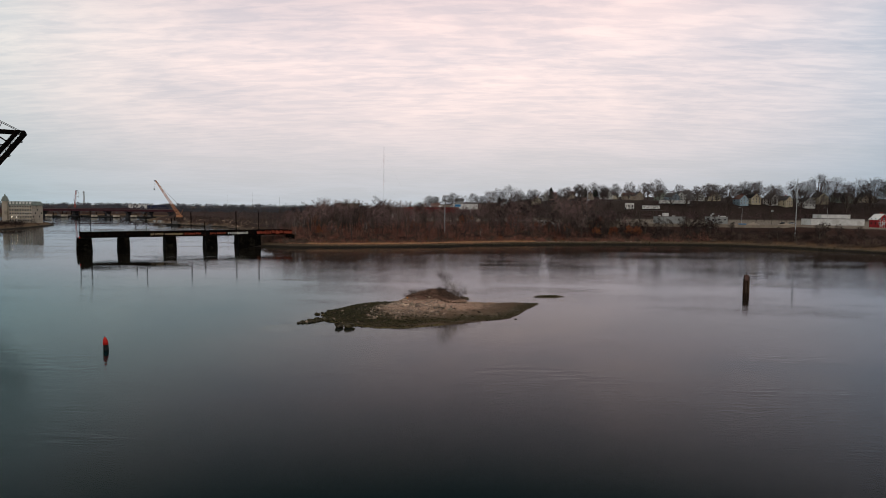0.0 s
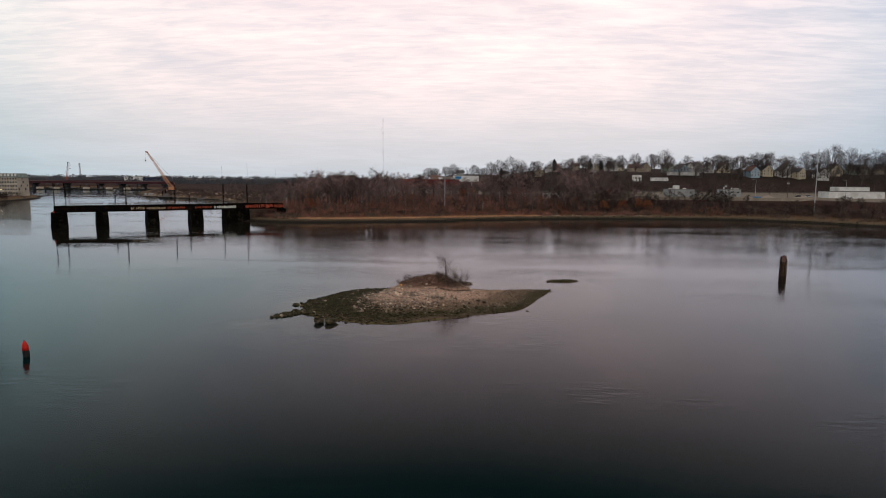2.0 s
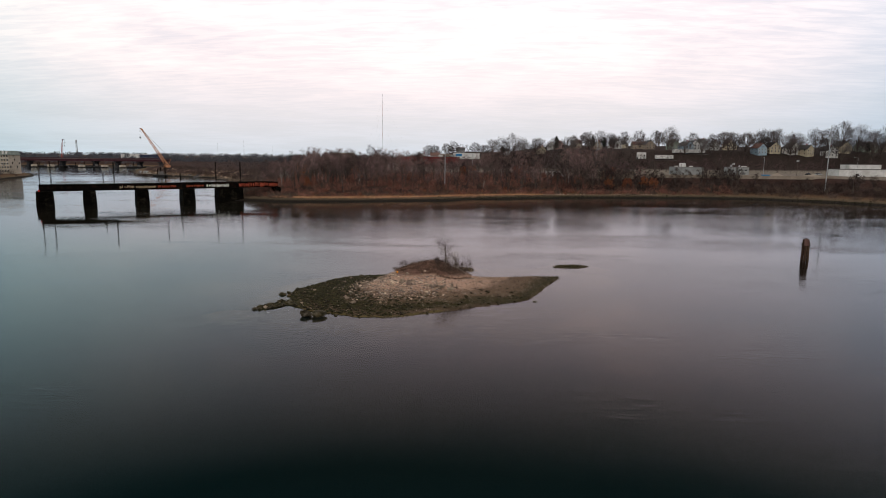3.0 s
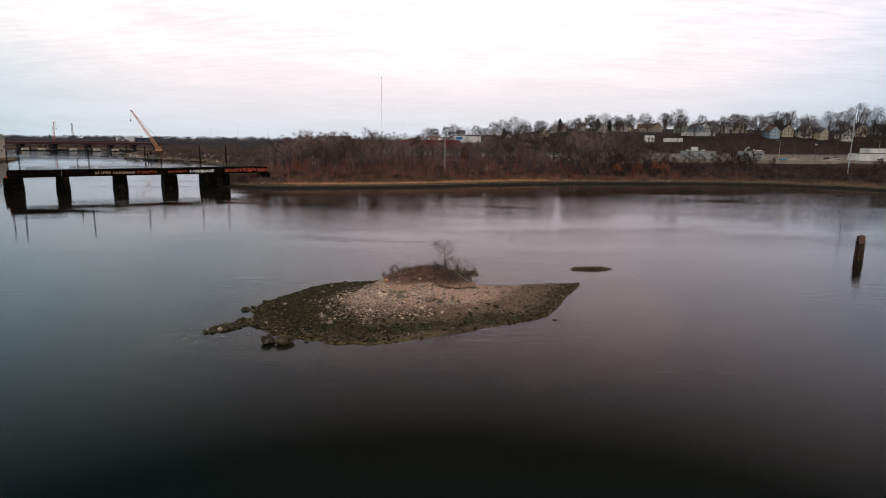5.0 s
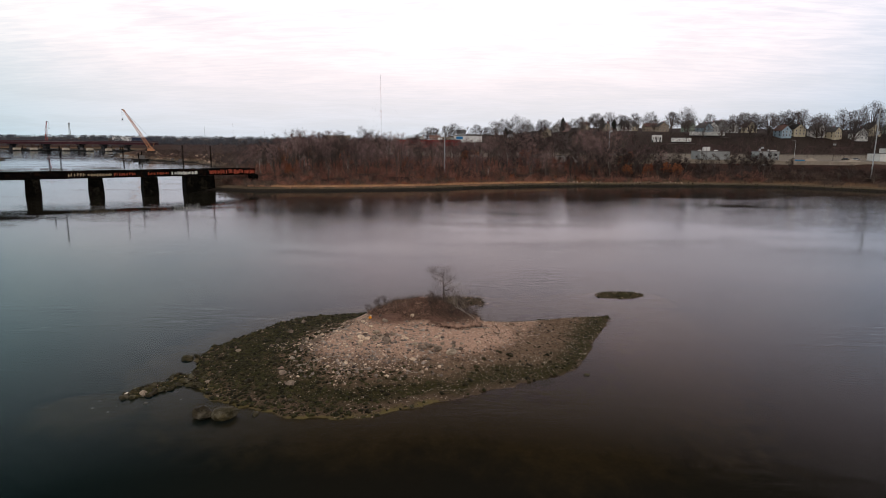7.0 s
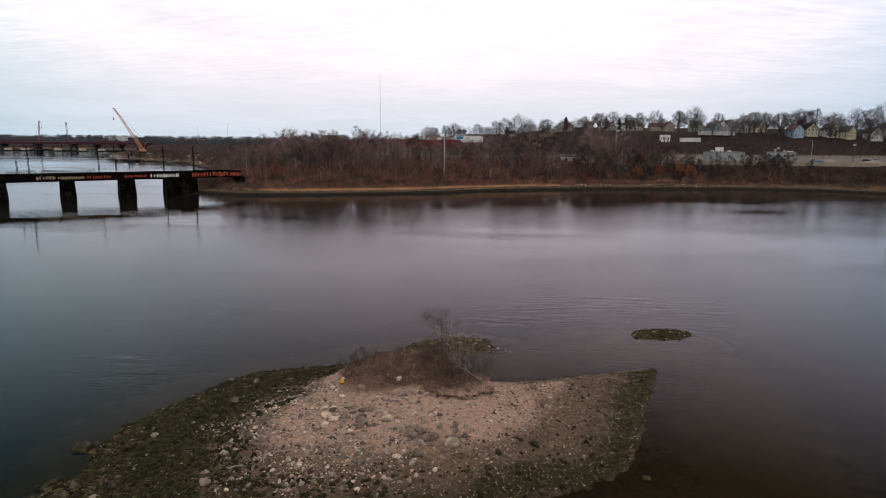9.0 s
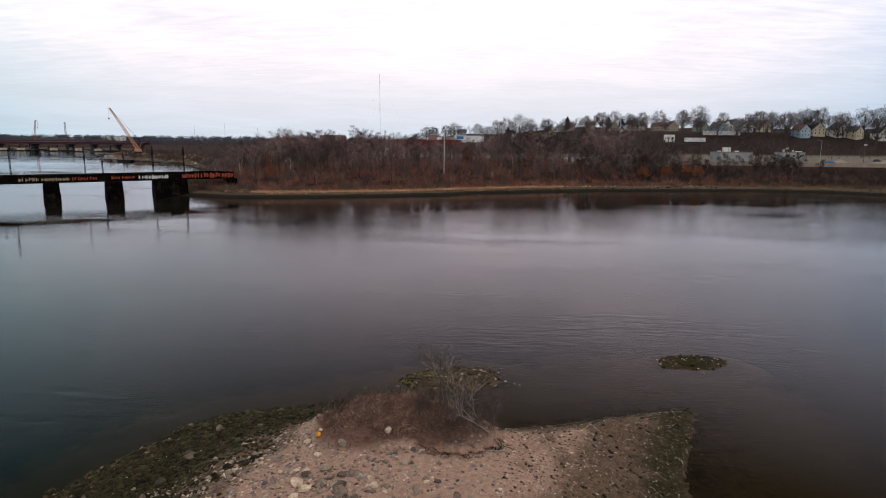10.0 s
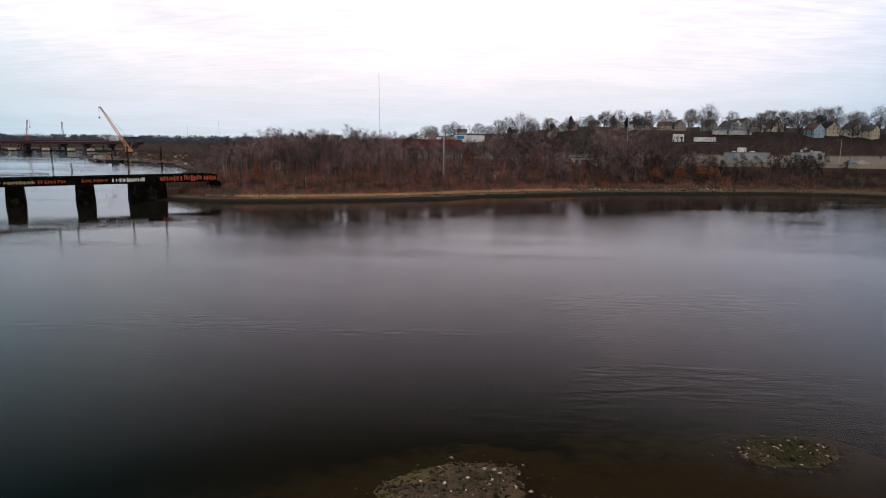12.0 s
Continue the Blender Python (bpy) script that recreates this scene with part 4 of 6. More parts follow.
# red channel buoy and the pile cluster
by = thing("channel_buoy", pose(-58.6, 92.0, 0, 2, -3, 0) @ Matrix.Scale(0.9, 4), "red cone-topped channel buoy floating in the river", "buoy")
part("hull", Shape().turned([(-0.5, 0.42), (0.2, 0.46), (0.9, 0.46), (1.02, 0.44)], 16), M["blackpaint"], by, "dark weed-stained lower hull", True)
part("cone_top", Shape().turned([(1.02, 0.47), (1.5, 0.46), (2.0, 0.34), (2.42, 0.13), (2.5, 0.05)], 16), M["redpaint"], by, "red nun top", True)
part("lifting_eye", Shape().rod((0, -0.1, 2.46), (0, -0.06, 2.66), 0.025).rod((0, -0.06, 2.66), (0, 0.06, 2.66), 0.025).rod((0, 0.06, 2.66), (0, 0.1, 2.46), 0.025), M["blackpaint"], by)
dp = thing("pile_dolphin", pose(84.6, 174.5, 0), "cluster of dark weathered timber piles standing in the river", "piles")
for i in range(7):
    a = math.tau * i / 6
    rr = 0 if i == 6 else 0.62
    top = (4.6, 5.3, 5.1, 4.4, 3.9, 4.2, 5.4)[i]
    s = Shape()
    for k in range(4):
        s.rod((rr * math.cos(a) * (1.25 - 0.08 * k), rr * math.sin(a) * (1.25 - 0.08 * k), -2.5 + (top + 2.5) * k / 4), (rr * math.cos(a) * (1.17 - 0.08 * k), rr * math.sin(a) * (1.17 - 0.08 * k), -2.5 + (top + 2.5) * (k + 1) / 4), 0.30, 0.28, 9)
    part("pile", s, M["timber"], dp)
part("band", Shape().turned([(3.7, 0.98), (3.72, 1.02), (3.9, 1.02), (3.92, 0.98)], 16), M["blacksteel"], dp, "rusty steel wrapping band")
part("marker_box", Shape().box(-1.05, -1.25, 3.7, 0.05, -0.95, 5.3), M["roof_brown"], dp, "faded reddish-brown board on the piles")

# ---- old railway bridge ----
B0, BDIR = Vector((-198.8, 296.4, 0)), Vector((0.816, 0.578, 0)).normalized()
bturn = math.degrees(math.atan2(BDIR.y, BDIR.x))
bridge = thing("railway_bridge", pose(B0.x, B0.y, 0, 0, 0, bturn), "disused black railway girder bridge with graffiti on stone piers", "bridge")
PIERS = (0.0, 18.1, 41.0, 62.5)
HALF = 4.2
stone = Shape().box(-0.5, -0.5, -0.5, 0.5, 0.5, 0.5, taper=0.04).mesh("stone_block", M["pierstone"])


def pier(at, thick, top=6.7):
    s = Shape().box(at - thick / 2 - 0.45, -HALF - 1.3, -2.4, at + thick / 2 + 0.45, HALF + 1.3, top, taper=0.45)
    p = part("pier", s, M["pierstone"], bridge, "near-black coursed stone pier")
    # face stones on the two sides that show, a hand proud of the core
    courses = 7
    for c in range(courses):
        z0 = 0.1 + c * (top - 0.2) / courses
        hgt = (top - 0.2) / courses - 0.07
        ins = 0.45 * (z0 + 2.9) / (top + 2.4)
        n = 4
        w = (thick + 0.9 - 2 * ins) / n
        for k in range(n):
            ob = new("stone_block", stone)
            ob.matrix_world = Matrix.LocRotScale((at - thick / 2 - 0.45 + ins + w * (k + 0.5), -HALF - 1.3 + ins - 0.03 - 0.06 * rng.random(), z0 + hgt / 2), Euler((0, 0, rng.normal(0, 0.01))), (w - 0.08, 0.3, hgt))
            ob.parent = p
        m = 3
        d = 3.2
        for k in range(m):
            ob = new("stone_block", stone)
            ob.matrix_world = Matrix.LocRotScale((at + thick / 2 + 0.45 - ins + 0.03 + 0.06 * rng.random(), -HALF - 1.3 + ins + d * (k + 0.5), z0 + hgt / 2), Euler((0, 0, 0)), (0.3, d - 0.08, hgt))
            ob.parent = p
    return p


for at, w in zip(PIERS, (6.4, 4.8, 5.0, 5.6)):
    pier(at, w)
END = 78.3
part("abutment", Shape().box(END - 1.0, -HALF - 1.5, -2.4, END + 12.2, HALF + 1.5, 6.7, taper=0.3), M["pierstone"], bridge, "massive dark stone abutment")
TOP, DEEP = 9.6, 2.75
stops = (-2.0, *PIERS[1:], END + 9.6)
for i, (a, b) in enumerate(zip(stops[:-1], stops[1:])):
    for side in (-HALF, HALF):
        s = Shape().box(a + 0.05, side - 0.1, TOP - DEEP, b - 0.05, side + 0.1, TOP)
        s.box(a + 0.05, side - 0.32, TOP, b - 0.05, side + 0.32, TOP + 0.12).box(a + 0.05, side - 0.32, TOP - DEEP - 0.12, b - 0.05, side + 0.32, TOP - DEEP)
        k = a + 0.6
        while k < b:
            s.box(k, side - 0.22, TOP - DEEP, k + 0.12, side + 0.22, TOP)
            k += 2.2
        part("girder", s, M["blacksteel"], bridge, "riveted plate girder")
floor_shape = Shape().box(-1.9, -HALF + 0.35, TOP - 0.9, END + 31.5, HALF - 0.35, TOP - 0.55)
part("deck", floor_shape, M["timber"], bridge, "dark timber deck")
ties = Shape()
k = -1.8
while k < END + 31.2:
    ties.box(k, -2.2, TOP - 0.53, k + 0.25, 2.2, TOP - 0.3)
    k += 0.65
part("sleepers", ties, M["timber"], bridge)
for side in (-0.72, 0.72):
    part("rail", Shape().box(-1.8, side - 0.04, TOP - 0.30, END + 31.5, side + 0.04, TOP - 0.14), M["blacksteel"], bridge)
# low handrail, broken in places
for a, b in ((5.0, 18.7), (21.5, 31.0), (32.9, 51.6)):
    for side in (-HALF + 0.1, HALF - 0.1):
        s = Shape()
        s.rod((a, side, TOP + 1.25), (b, side, TOP + 1.25), 0.09, n=5).rod((a, side, TOP + 0.7), (b, side, TOP + 0.7), 0.07, n=5)
        part("handrail", s, M["concrete"], bridge, "thin grey pipe handrail")
        k = a
        while k <= b + 0.01:
            part("post", Shape().rod((k, side, TOP + 0.1), (k, side, TOP + 1.25), 0.08, n=5), M["concrete"], bridge)
            k += (b - a) / max(1, round((b - a) / 2.6))
# catenary masts in pairs over the piers
for at, side, tall in ((-1.6, HALF, 11.0), (3.1, -HALF, 11.0), (24.8, HALF, 5.0), (29.0, -HALF, 10.8), (53.2, HALF, 10.8), (59.0, -HALF, 5.2), (78.4, HALF, 11.0), (89.4, -HALF, 11.0)):
    s = Shape()
    for dx in (-0.19, 0.19):
        s.box(at + dx - 0.08, side - 0.2, TOP - 1.5, at + dx + 0.08, side + 0.2, TOP + tall)
    z = TOP
    while z < TOP + tall - 0.8:
        s.rod((at - 0.2, side, z), (at + 0.2, side, z + 0.8), 0.09, n=4)
        z += 0.8
    s.box(at - 0.35, side - 0.3, TOP + tall, at + 0.35, side + 0.3, TOP + tall + 0.12)
    s.rod((at, side, TOP + tall - 1.2), (at, side * 0.75, TOP + tall - 1.6), 0.05, n=4)
    part("mast", s, M["blacksteel"], bridge, "dark steel catenary mast")
# shore span, painted red all over
for a, b in ((END + 9.7, END + 20.5), (END + 20.6, END + 31.6)):
    for side in (-HALF, HALF):
        s = Shape().box(a, side - 0.1, TOP - DEEP, b, side + 0.1, TOP).box(a, side - 0.3, TOP, b, side + 0.3, TOP + 0.12).box(a, side - 0.3, TOP - DEEP - 0.12, b, side + 0.3, TOP - DEEP)
        k = a + 0.5
        while k < b:
            s.box(k, side - 0.2, TOP - DEEP, k + 0.1, side + 0.2, TOP)
            k += 1.8
        part("girder", s, M["blacksteel"], bridge)
part("shore_pier", Shape().box(END + 30, -HALF - 1, -1, END + 33, HALF + 1, TOP - DEEP - 0.12, taper=0.2), M["pierstone"], bridge)


def scrawl(x0, x1, z0, z1, mat, n, seed, name):
    """Unreadable sprayed writing as plain upright bars on the girder's face."""
    r = random.Random(seed)
    step = (x1 - x0) / n
    y = -HALF - 0.345
    for i in range(n):
        a = x0 + i * step + 0.06 * step
        lo, hi = z0 + r.random() * 0.22 * (z1 - z0), z1 - r.random() * 0.22 * (z1 - z0)
        w = step * r.uniform(0.34, 0.46)
        s = Shape().box(a, y, lo, a + w, y + 0.02, hi)
        if r.random() < 0.8:
            s.box(a + step * 0.52, y, lo + r.random() * 0.35 * (hi - lo), a + step * r.uniform(0.8, 0.92), y + 0.02, hi - r.random() * 0.35 * (hi - lo))
        part(name, s, mat, bridge)


scrawl(31.0, 37.5, 7.45, 9.0, M["graf_tan"], 6, 1, "graffiti")
scrawl(38.2, 47.5, 7.4, 8.9, M["graf_tan"], 8, 2, "graffiti")
scrawl(48.2, 57.2, 7.4, 9.0, M["graf_red"], 9, 3, "graffiti")
scrawl(61.7, 70.5, 7.5, 8.9, M["graf_red"], 7, 4, "graffiti")
scrawl(71.6, 82.9, 7.3, 9.1, M["graf_white"], 9, 5, "graffiti")
scrawl(END + 10.0, END + 31.3, 7.05, 9.5, M["rustred"], 17, 6, "graffiti")
part("signal_lamp", Shape().box(-2.3, -HALF - 0.9, 6.72, -1.7, -HALF - 0.4, 7.6), M["redpaint"], bridge, "small red navigation lamp")

# raised bascule leaf beyond the channel
bl = thing("bascule_span", pose(-199.8, 209.4, 0, 0, 0, 35), "black steel bascule truss leaf standing raised over its pier", "drawbridge")
part("pier", Shape().box(-14, -6, -2.4, 5, 6, 8.5, taper=0.5), M["pierstone"], bl, "dark stone bascule pier")
UP = radians(54)
ux, uz = Vector((math.cos(UP), 0, math.sin(UP))), Vector((-math.sin(UP), 0, math.cos(UP)))
LEN = 53.0
foot = Vector((-0.5, 0, 9.5))


def leaf(u, v, w):
    return foot + ux * u + Vector((0, v, 0)) + uz * w


for v in (-3.6, 3.6):
    s = Shape()
    s.rod(leaf(-8, v, 0), leaf(LEN, v, 0), 0.75, 0.7, 4).rod(leaf(-6, v, 2.3), leaf(LEN - 1.6, v, 2.3), 0.6, 0.55, 4).rod(leaf(0, v, 9), leaf(LEN - 6.5, v, 8.9), 0.55, 0.5, 4)
    s.rod(leaf(LEN - 6.5, v, 8.9), leaf(LEN, v, 0), 0.75, n=4).rod(leaf(0, v, 9), leaf(-8, v, 0), 0.5, n=4)
    n = 8
    for i in range(n):
        a, b = LEN * i / n, LEN * (i + 1) / n
        ha, hb = 9.0, 9.0
        s.rod(leaf(a, v, 0), leaf(a, v, ha), 0.22, n=4)
        if i < n - 1:
            s.rod(leaf(a, v, 0 if i % 2 else ha), leaf(b, v, hb if i % 2 else 0), 0.3, n=4)
    part("truss", s, M["blacksteel"], bl, "black riveted side truss")
floor_s = Shape()
for i in range(14):
    a = LEN * i / 13
    floor_s.rod(leaf(a, -3.6, 0), leaf(a, 3.6, 0), 0.32, n=4)
for v in (-1.6, 1.6, 0):
    floor_s.rod(leaf(0, v, -0.3), leaf(LEN, v, -0.3), 0.4, n=4)
part("floor_beams", floor_s, M["blacksteel"], bl)
ties = Shape()
for i in range(40):
    a = LEN * (i + 0.5) / 40
    ties.rod(leaf(a, -3.4, 0.5), leaf(a, 3.4, 0.5), 0.42, n=4)
part("deck_timbers", ties, M["blacksteel"], bl, "close-set black deck timbers")
for i in range(7):
    a = LEN - 4.5 - 7 * i
    part("bracket", Shape().rod(leaf(a, -3.6, -0.3), leaf(a + 0.9, -3.6, -1.7), 0.5, 0.2, 4).rod(leaf(a - 1.2, -3.6, -0.4), leaf(a + 0.9, -3.6, -1.7), 0.22, 0.18, 4), M["blacksteel"], bl)
part("handrail", Shape().rod(leaf(2, -4.6, 0.9), leaf(LEN - 1, -4.6, 0.9), 0.09, n=4), M["galv"], bl, "thin pale pipe handrail")
stay = Shape()
for v in (-3.6, 3.6):
    stay.rod(leaf(LEN - 0.5, v, 0.8), leaf(LEN - 2.0, v, 13), 0.16, n=4).rod(leaf(LEN - 2.0, v, 13), leaf(8, v, 16), 0.18, n=4).rod(leaf(LEN - 5.5, v, 7.5), leaf(LEN - 1.4, v, 8.5), 0.14, n=4).rod(leaf(LEN - 6.5, v, 8.9), leaf(LEN - 2.0, v, 13), 0.14, n=4)
part("stay_frame", stay, M["blacksteel"], bl, "thin overhead stay frame")
part("counterweight", Shape().box(-13, -5, 9, -6, 5, 22, taper=0.3), M["concrete"], bl)

# ---- road bridge, cranes and barges up the river ----
hw = thing("highway_bridge", pose(-640, 1080, 0, 0, 0, 1.5), "long road bridge with dark red girders on concrete piers", "bridge")
part("deck", Shape().box(-800, -11, 14.6, 95, 11, 15.3), M["concrete"], hw)
for y in (-10.4, -3.5, 3.5, 10.4):
    part("girder", Shape().box(-800, y - 0.4, 11.0, 95, y + 0.4, 14.58).box(-800, y - 0.7, 10.7, 95, y + 0.7, 10.98), M["oxide"], hw, "dark red steel girder")
for y in (-11, 10.6):
    part("parapet", Shape().box(-800, y, 15.32, 95, y + 0.4, 16.3), M["oxide"], hw)
for x in (-420, -350, -285, -220, -157, -97, -36, 4, 45, 84):
    s = Shape().box(x - 2.4, -10, 8.4, x + 2.4, 10, 10.68).box(x - 4.2, -9, -2.4, x + 4.2, 9, 1.8, taper=0.4).box(x - 2.6, -5.5, 1.4, x + 2.6, 5.5, 8.5, taper=0.3)
    part("pier", s, M["darkpier"], hw, "dark stained hammerhead pier")
for x in (-754, -725, -670, -629, -597):
    pc = thing("construction_platform", pose(x, 1030, 0, 0, 0, 3), "pale concrete construction platform standing on black steel piles", "platform", "construction platforms")
    part("cap", Shape().box(-4, -4, 1.2, 4, 4, 4.6, taper=0.15), M["millstone"], pc)
    for u in (-2.6, 2.6):
        part("casing", Shape().rod((u, 0, -2.2), (u, 0, 1.3), 0.8, n=9), M["blacksteel"], pc)


def lattice(s, a, b, wide, bays, r, taper=0.4):
    """A four-chord lattice boom from a to b."""
    a, b = Vector(a), Vector(b)
    d = (b - a).normalized()
    u = d.orthogonal().normalized()
    v = d.cross(u)
    ring = lambda k: [a.lerp(b, k) + (u * p + v * q) * wide * (1 - (1 - taper) * k) for p, q in ((1, 1), (1, -1), (-1, -1), (-1, 1))]
    for i in range(bays):
        lo, hi = ring(i / bays), ring((i + 1) / bays)
        for j in range(4):
            s.rod(lo[j], hi[j], r, n=4)
            s.rod(lo[j], hi[(j + 1) % 4], r * 0.7, n=3)
    return s


def crawler_crane(name, x, y, z, tip, mat, label, wide):
    c = thing(name, pose(x, y, z), label, "crane")
    for side in (-2.6, 2.6):
        part("track", Shape().box(-4.2, side - 0.6, 0.1, 4.2, side + 0.6, 1.4, taper=0.25), M["blackpaint"], c)
    part("cab", Shape().box(-4.5, -2, 1.5, 2.6, 2, 4.4, taper=0.15), mat, c)
    part("counterweight", Shape().box(-6.4, -2.2, 1.7, -4.52, 2.2, 4.0, taper=0.1), M["blackpaint"], c)
    t = Vector(tip) - Vector((x, y, z))
    part("boom", lattice(Shape(), (0, 0, 2.4), t, wide, 18, wide * 0.13), mat, c, "lattice boom")
    way = Vector((-t.x, -t.y, 0)).normalized()
    g = Shape().rod((0, 0, 3), way * 7 + Vector((0, 0, 12)), 0.25, n=4)
    part("gantry", g, mat, c)
    part("pendant", Shape().rod(way * 7 + Vector((0, 0, 12)), t * 0.98, 0.11, n=4).rod(way * 7 + Vector((0, 0, 12)), way * 5 + Vector((0, 0, 3)), 0.1, n=4), M["blacksteel"], c)
    nose = t + Vector((t.x, t.y, 0)).normalized() * 3.5
    hk = Shape().rod(t, nose, 0.5, 0.3, 5).rod(nose, nose + Vector((0, 0, -11)), 0.08, n=4).rod(nose * 0.99, nose * 0.99 + Vector((2, 0, -6)), 0.08, n=4)
    hk.box(nose.x - 0.5, nose.y - 0.5, nose.z - 13, nose.x + 0.5, nose.y + 0.5, nose.z - 11)
    part("hook", hk, M["blacksteel"], c)
    return c


crawler_crane("crawler_crane", -383, 770, max(1.0, height_at(-383, 770)), (-431, 799, 57.5), M["craneyellow"], "orange lattice crawler crane working at the river's edge", 1.5)
crawler_crane("barge_crane", -768, 1120, 2.2, (-763, 1120, 50), M["cranered"], "red lattice crane on a barge by the bridge", 1.6)


def barge(x, y, ln, wd, label, load):
    g = thing("work_barge", pose(x, y, 0, 0, 0, 2), label, "barge", "work barges")
    s = Shape().add([(-ln / 2, -wd / 2, 1.9), (ln / 2, -wd / 2, 1.9), (ln / 2, wd / 2, 1.9), (-ln / 2, wd / 2, 1.9), (-ln / 2 + 3, -wd / 2, -1), (ln / 2 - 3, -wd / 2, -1), (ln / 2 - 3, wd / 2, -1), (-ln / 2 + 3, wd / 2, -1)],
                    [(0, 1, 2, 3), (7, 6, 5, 4), (0, 4, 5, 1), (1, 5, 6, 2), (2, 6, 7, 3), (3, 7, 4, 0)])
    part("hull", s, M["blackpaint"], g)
    for k in range(load):
        q = -ln / 2 + 5 + k * (ln - 10) / max(1, load)
        part("deckhouse" if k % 2 else "spud", Shape().box(q, -2, 1.92, q + 4, 2, 4.5 + 0.8 * (k % 3)) if k % 2 else Shape().rod((q, 0, -1), (q, 0, 8 + k), 0.5), M["concrete" if k % 2 else "blacksteel"], g)


barge(-343, 674, 15, 8, "black work barge moored below the crane", 3)
barge(-768, 1120, 40, 14, "black barge carrying the red crane", 3)
barge(-738, 1050, 52, 14, "long black barge with machinery by the road bridge", 5)
barge(-590, 1052, 40, 12, "black barge with deckhouses by the road bridge", 4)
barge(-655, 1054, 30, 12, "black barge with piling gear by the road bridge", 4)
barge(-690, 1062, 34, 12, "black barge with a deckhouse by the road bridge", 3)
for x, y, turn, ln in ((-352, 702, 20, 11), (-338, 694, 35, 9), (-322, 684, 25, 10), (-306, 668, 50, 8), (-440, 770, 10, 12), (-290, 652, 40, 9)):
    bt = thing("moored_boat", pose(x, y, 0, 0, 0, turn), "small grey work boat moored along the bank", "boat", "moored boats")
    h = ln / 2
    part("hull", Shape().add([(-h, -1.4, 1.1), (h * 0.6, -1.4, 1.2), (h, 0, 1.5), (h * 0.6, 1.4, 1.2), (-h, 1.4, 1.1), (-h, -1.0, -0.4), (h * 0.5, -1.0, -0.4), (h * 0.85, 0, -0.4), (h * 0.5, 1.0, -0.4), (-h, 1.0, -0.4)],
                             [(0, 1, 2, 3, 4), (9, 8, 7, 6, 5), (0, 5, 6, 1), (1, 6, 7, 2), (2, 7, 8, 3), (3, 8, 9, 4), (4, 9, 5, 0)]), M["concrete"], bt)
    part("cabin", Shape().box(-h * 0.4, -0.9, 1.2, h * 0.3, 0.9, 2.9, taper=0.15), M["concrete"], bt)
    part("cabin_window", Shape().box(-h * 0.3, -0.93, 2.0, h * 0.2, 0.93, 2.5), M["glass"], bt)

wharf = thing("timber_wharf", pose(-376, 700, 0, 0, 0, -45), "old grey timber wharf on piles below the crane", "wharf")
part("deck", Shape().box(-24, -4, 1.9, 24, 4, 2.3), M["driftwood"], wharf)
for k in range(13):
    for q in (-3.6, 3.6):
        part("pile", Shape().rod((-23.4 + 3.9 * k, q, -2.4), (-23.4 + 3.9 * k, q, 2.6 + 0.8 * (k * 7 % 3)), 0.3, 0.26, 7), M["timber"], wharf)
for k, (x, w, h) in enumerate(((-17, 6, 2.4), (-6, 4, 1.6), (5, 8, 2.8), (16, 5, 1.8))):
    ob = part("site_container", Shape().box(-w / 2, -1.2, 0, w / 2, 1.2, h, taper=0.04), M["beige" if k % 2 else "greybox"])
    ob.matrix_world = wharf.matrix_world @ pose(x, 1.0, 2.304, 0, 0, 8 * k - 10)
    tagged(ob, "weathered site box standing on the timber wharf", "container", "site boxes on the wharf")

# ---- the mill on the far shore ----
ml = thing("mill_building", pose(-484, 622, 3.0, 0, 0, 5) @ Matrix.Diagonal((0.84, 1, 1, 1)), "long pale stone mill with green copper mansard roof by the water", "building")
part("wall", Shape().box(-18, -9, -1, 18, 9, 19.5), M["millstone"], ml)
part("roof", Shape().box(-18.6, -9.6, 19.52, 18.6, 9.6, 23.4, taper=1.6).box(-18.9, -9.9, 19.0, 18.9, 9.9, 19.5), M["copper"], ml, "green mansard roof")
tower = part("tower", Shape().box(-17.5, -11.5, -1, -11.5, -8, 23.5), M["millstone"], ml, "square corner tower")
part("tower_cap", Shape().box(-18, -12, 23.52, -11, -7.5, 28.5, taper=1.4).box(-15.5, -10.4, 28.52, -13.5, -9.1, 31, taper=0.5), M["copper"], tower, "green copper cap")
pane = Shape().box(-0.75, -0.12, 0, 0.75, 0.12, 2.0).mesh("window", M["glass"])
sill_me = Shape().box(-0.95, -0.06, -0.25, 0.95, 0.06, -0.02).mesh("sill", M["trim"])
lintel_me = Shape().box(-0.95, -0.06, 2.02, 0.95, 0.06, 2.3).mesh("lintel", M["trim"])
for row in range(5):
    for k in range(9):
        w = part("window", pane, None, ml)
        w.location = (-9.3 + 3.2 * k, -9.06, 2.0 + 3.7 * row)
        part("sill", sill_me, None, w)
        part("lintel", lintel_me, None, w)
for k in range(7):
    d = part("dormer", Shape().box(-0.9, -0.6, 0, 0.9, 1.6, 2.4).box(-1.1, -0.8, 2.42, 1.1, 1.6, 2.75), M["trim"], ml)
    d.location = (-9.0 + 4.2 * k, -9.0, 20.4)
for k in range(5):
    w = part("window", pane, None, ml)
    w.matrix_local = pose(18.06, -7 + 3.4 * k, 6 + 3.7 * (k % 3), 0, 0, 90)
for x, y in ((-478, 598), (-468, 592)):
    sl = thing("street_lamp", pose(x, y, height_at(x, y)), "lit street lamp on a grey post by the mill", "street lamp", "lit lamps by the mill")
    part("post", Shape().rod((0, 0, -0.2), (0, 0, 6.5), 0.12, 0.08), M["galv"], sl)
    part("lantern", Shape().turned([(6.5, 0.15), (6.7, 0.42), (7.1, 0.42), (7.4, 0.12)], 8), M["lit"], sl, "glowing warm lantern")


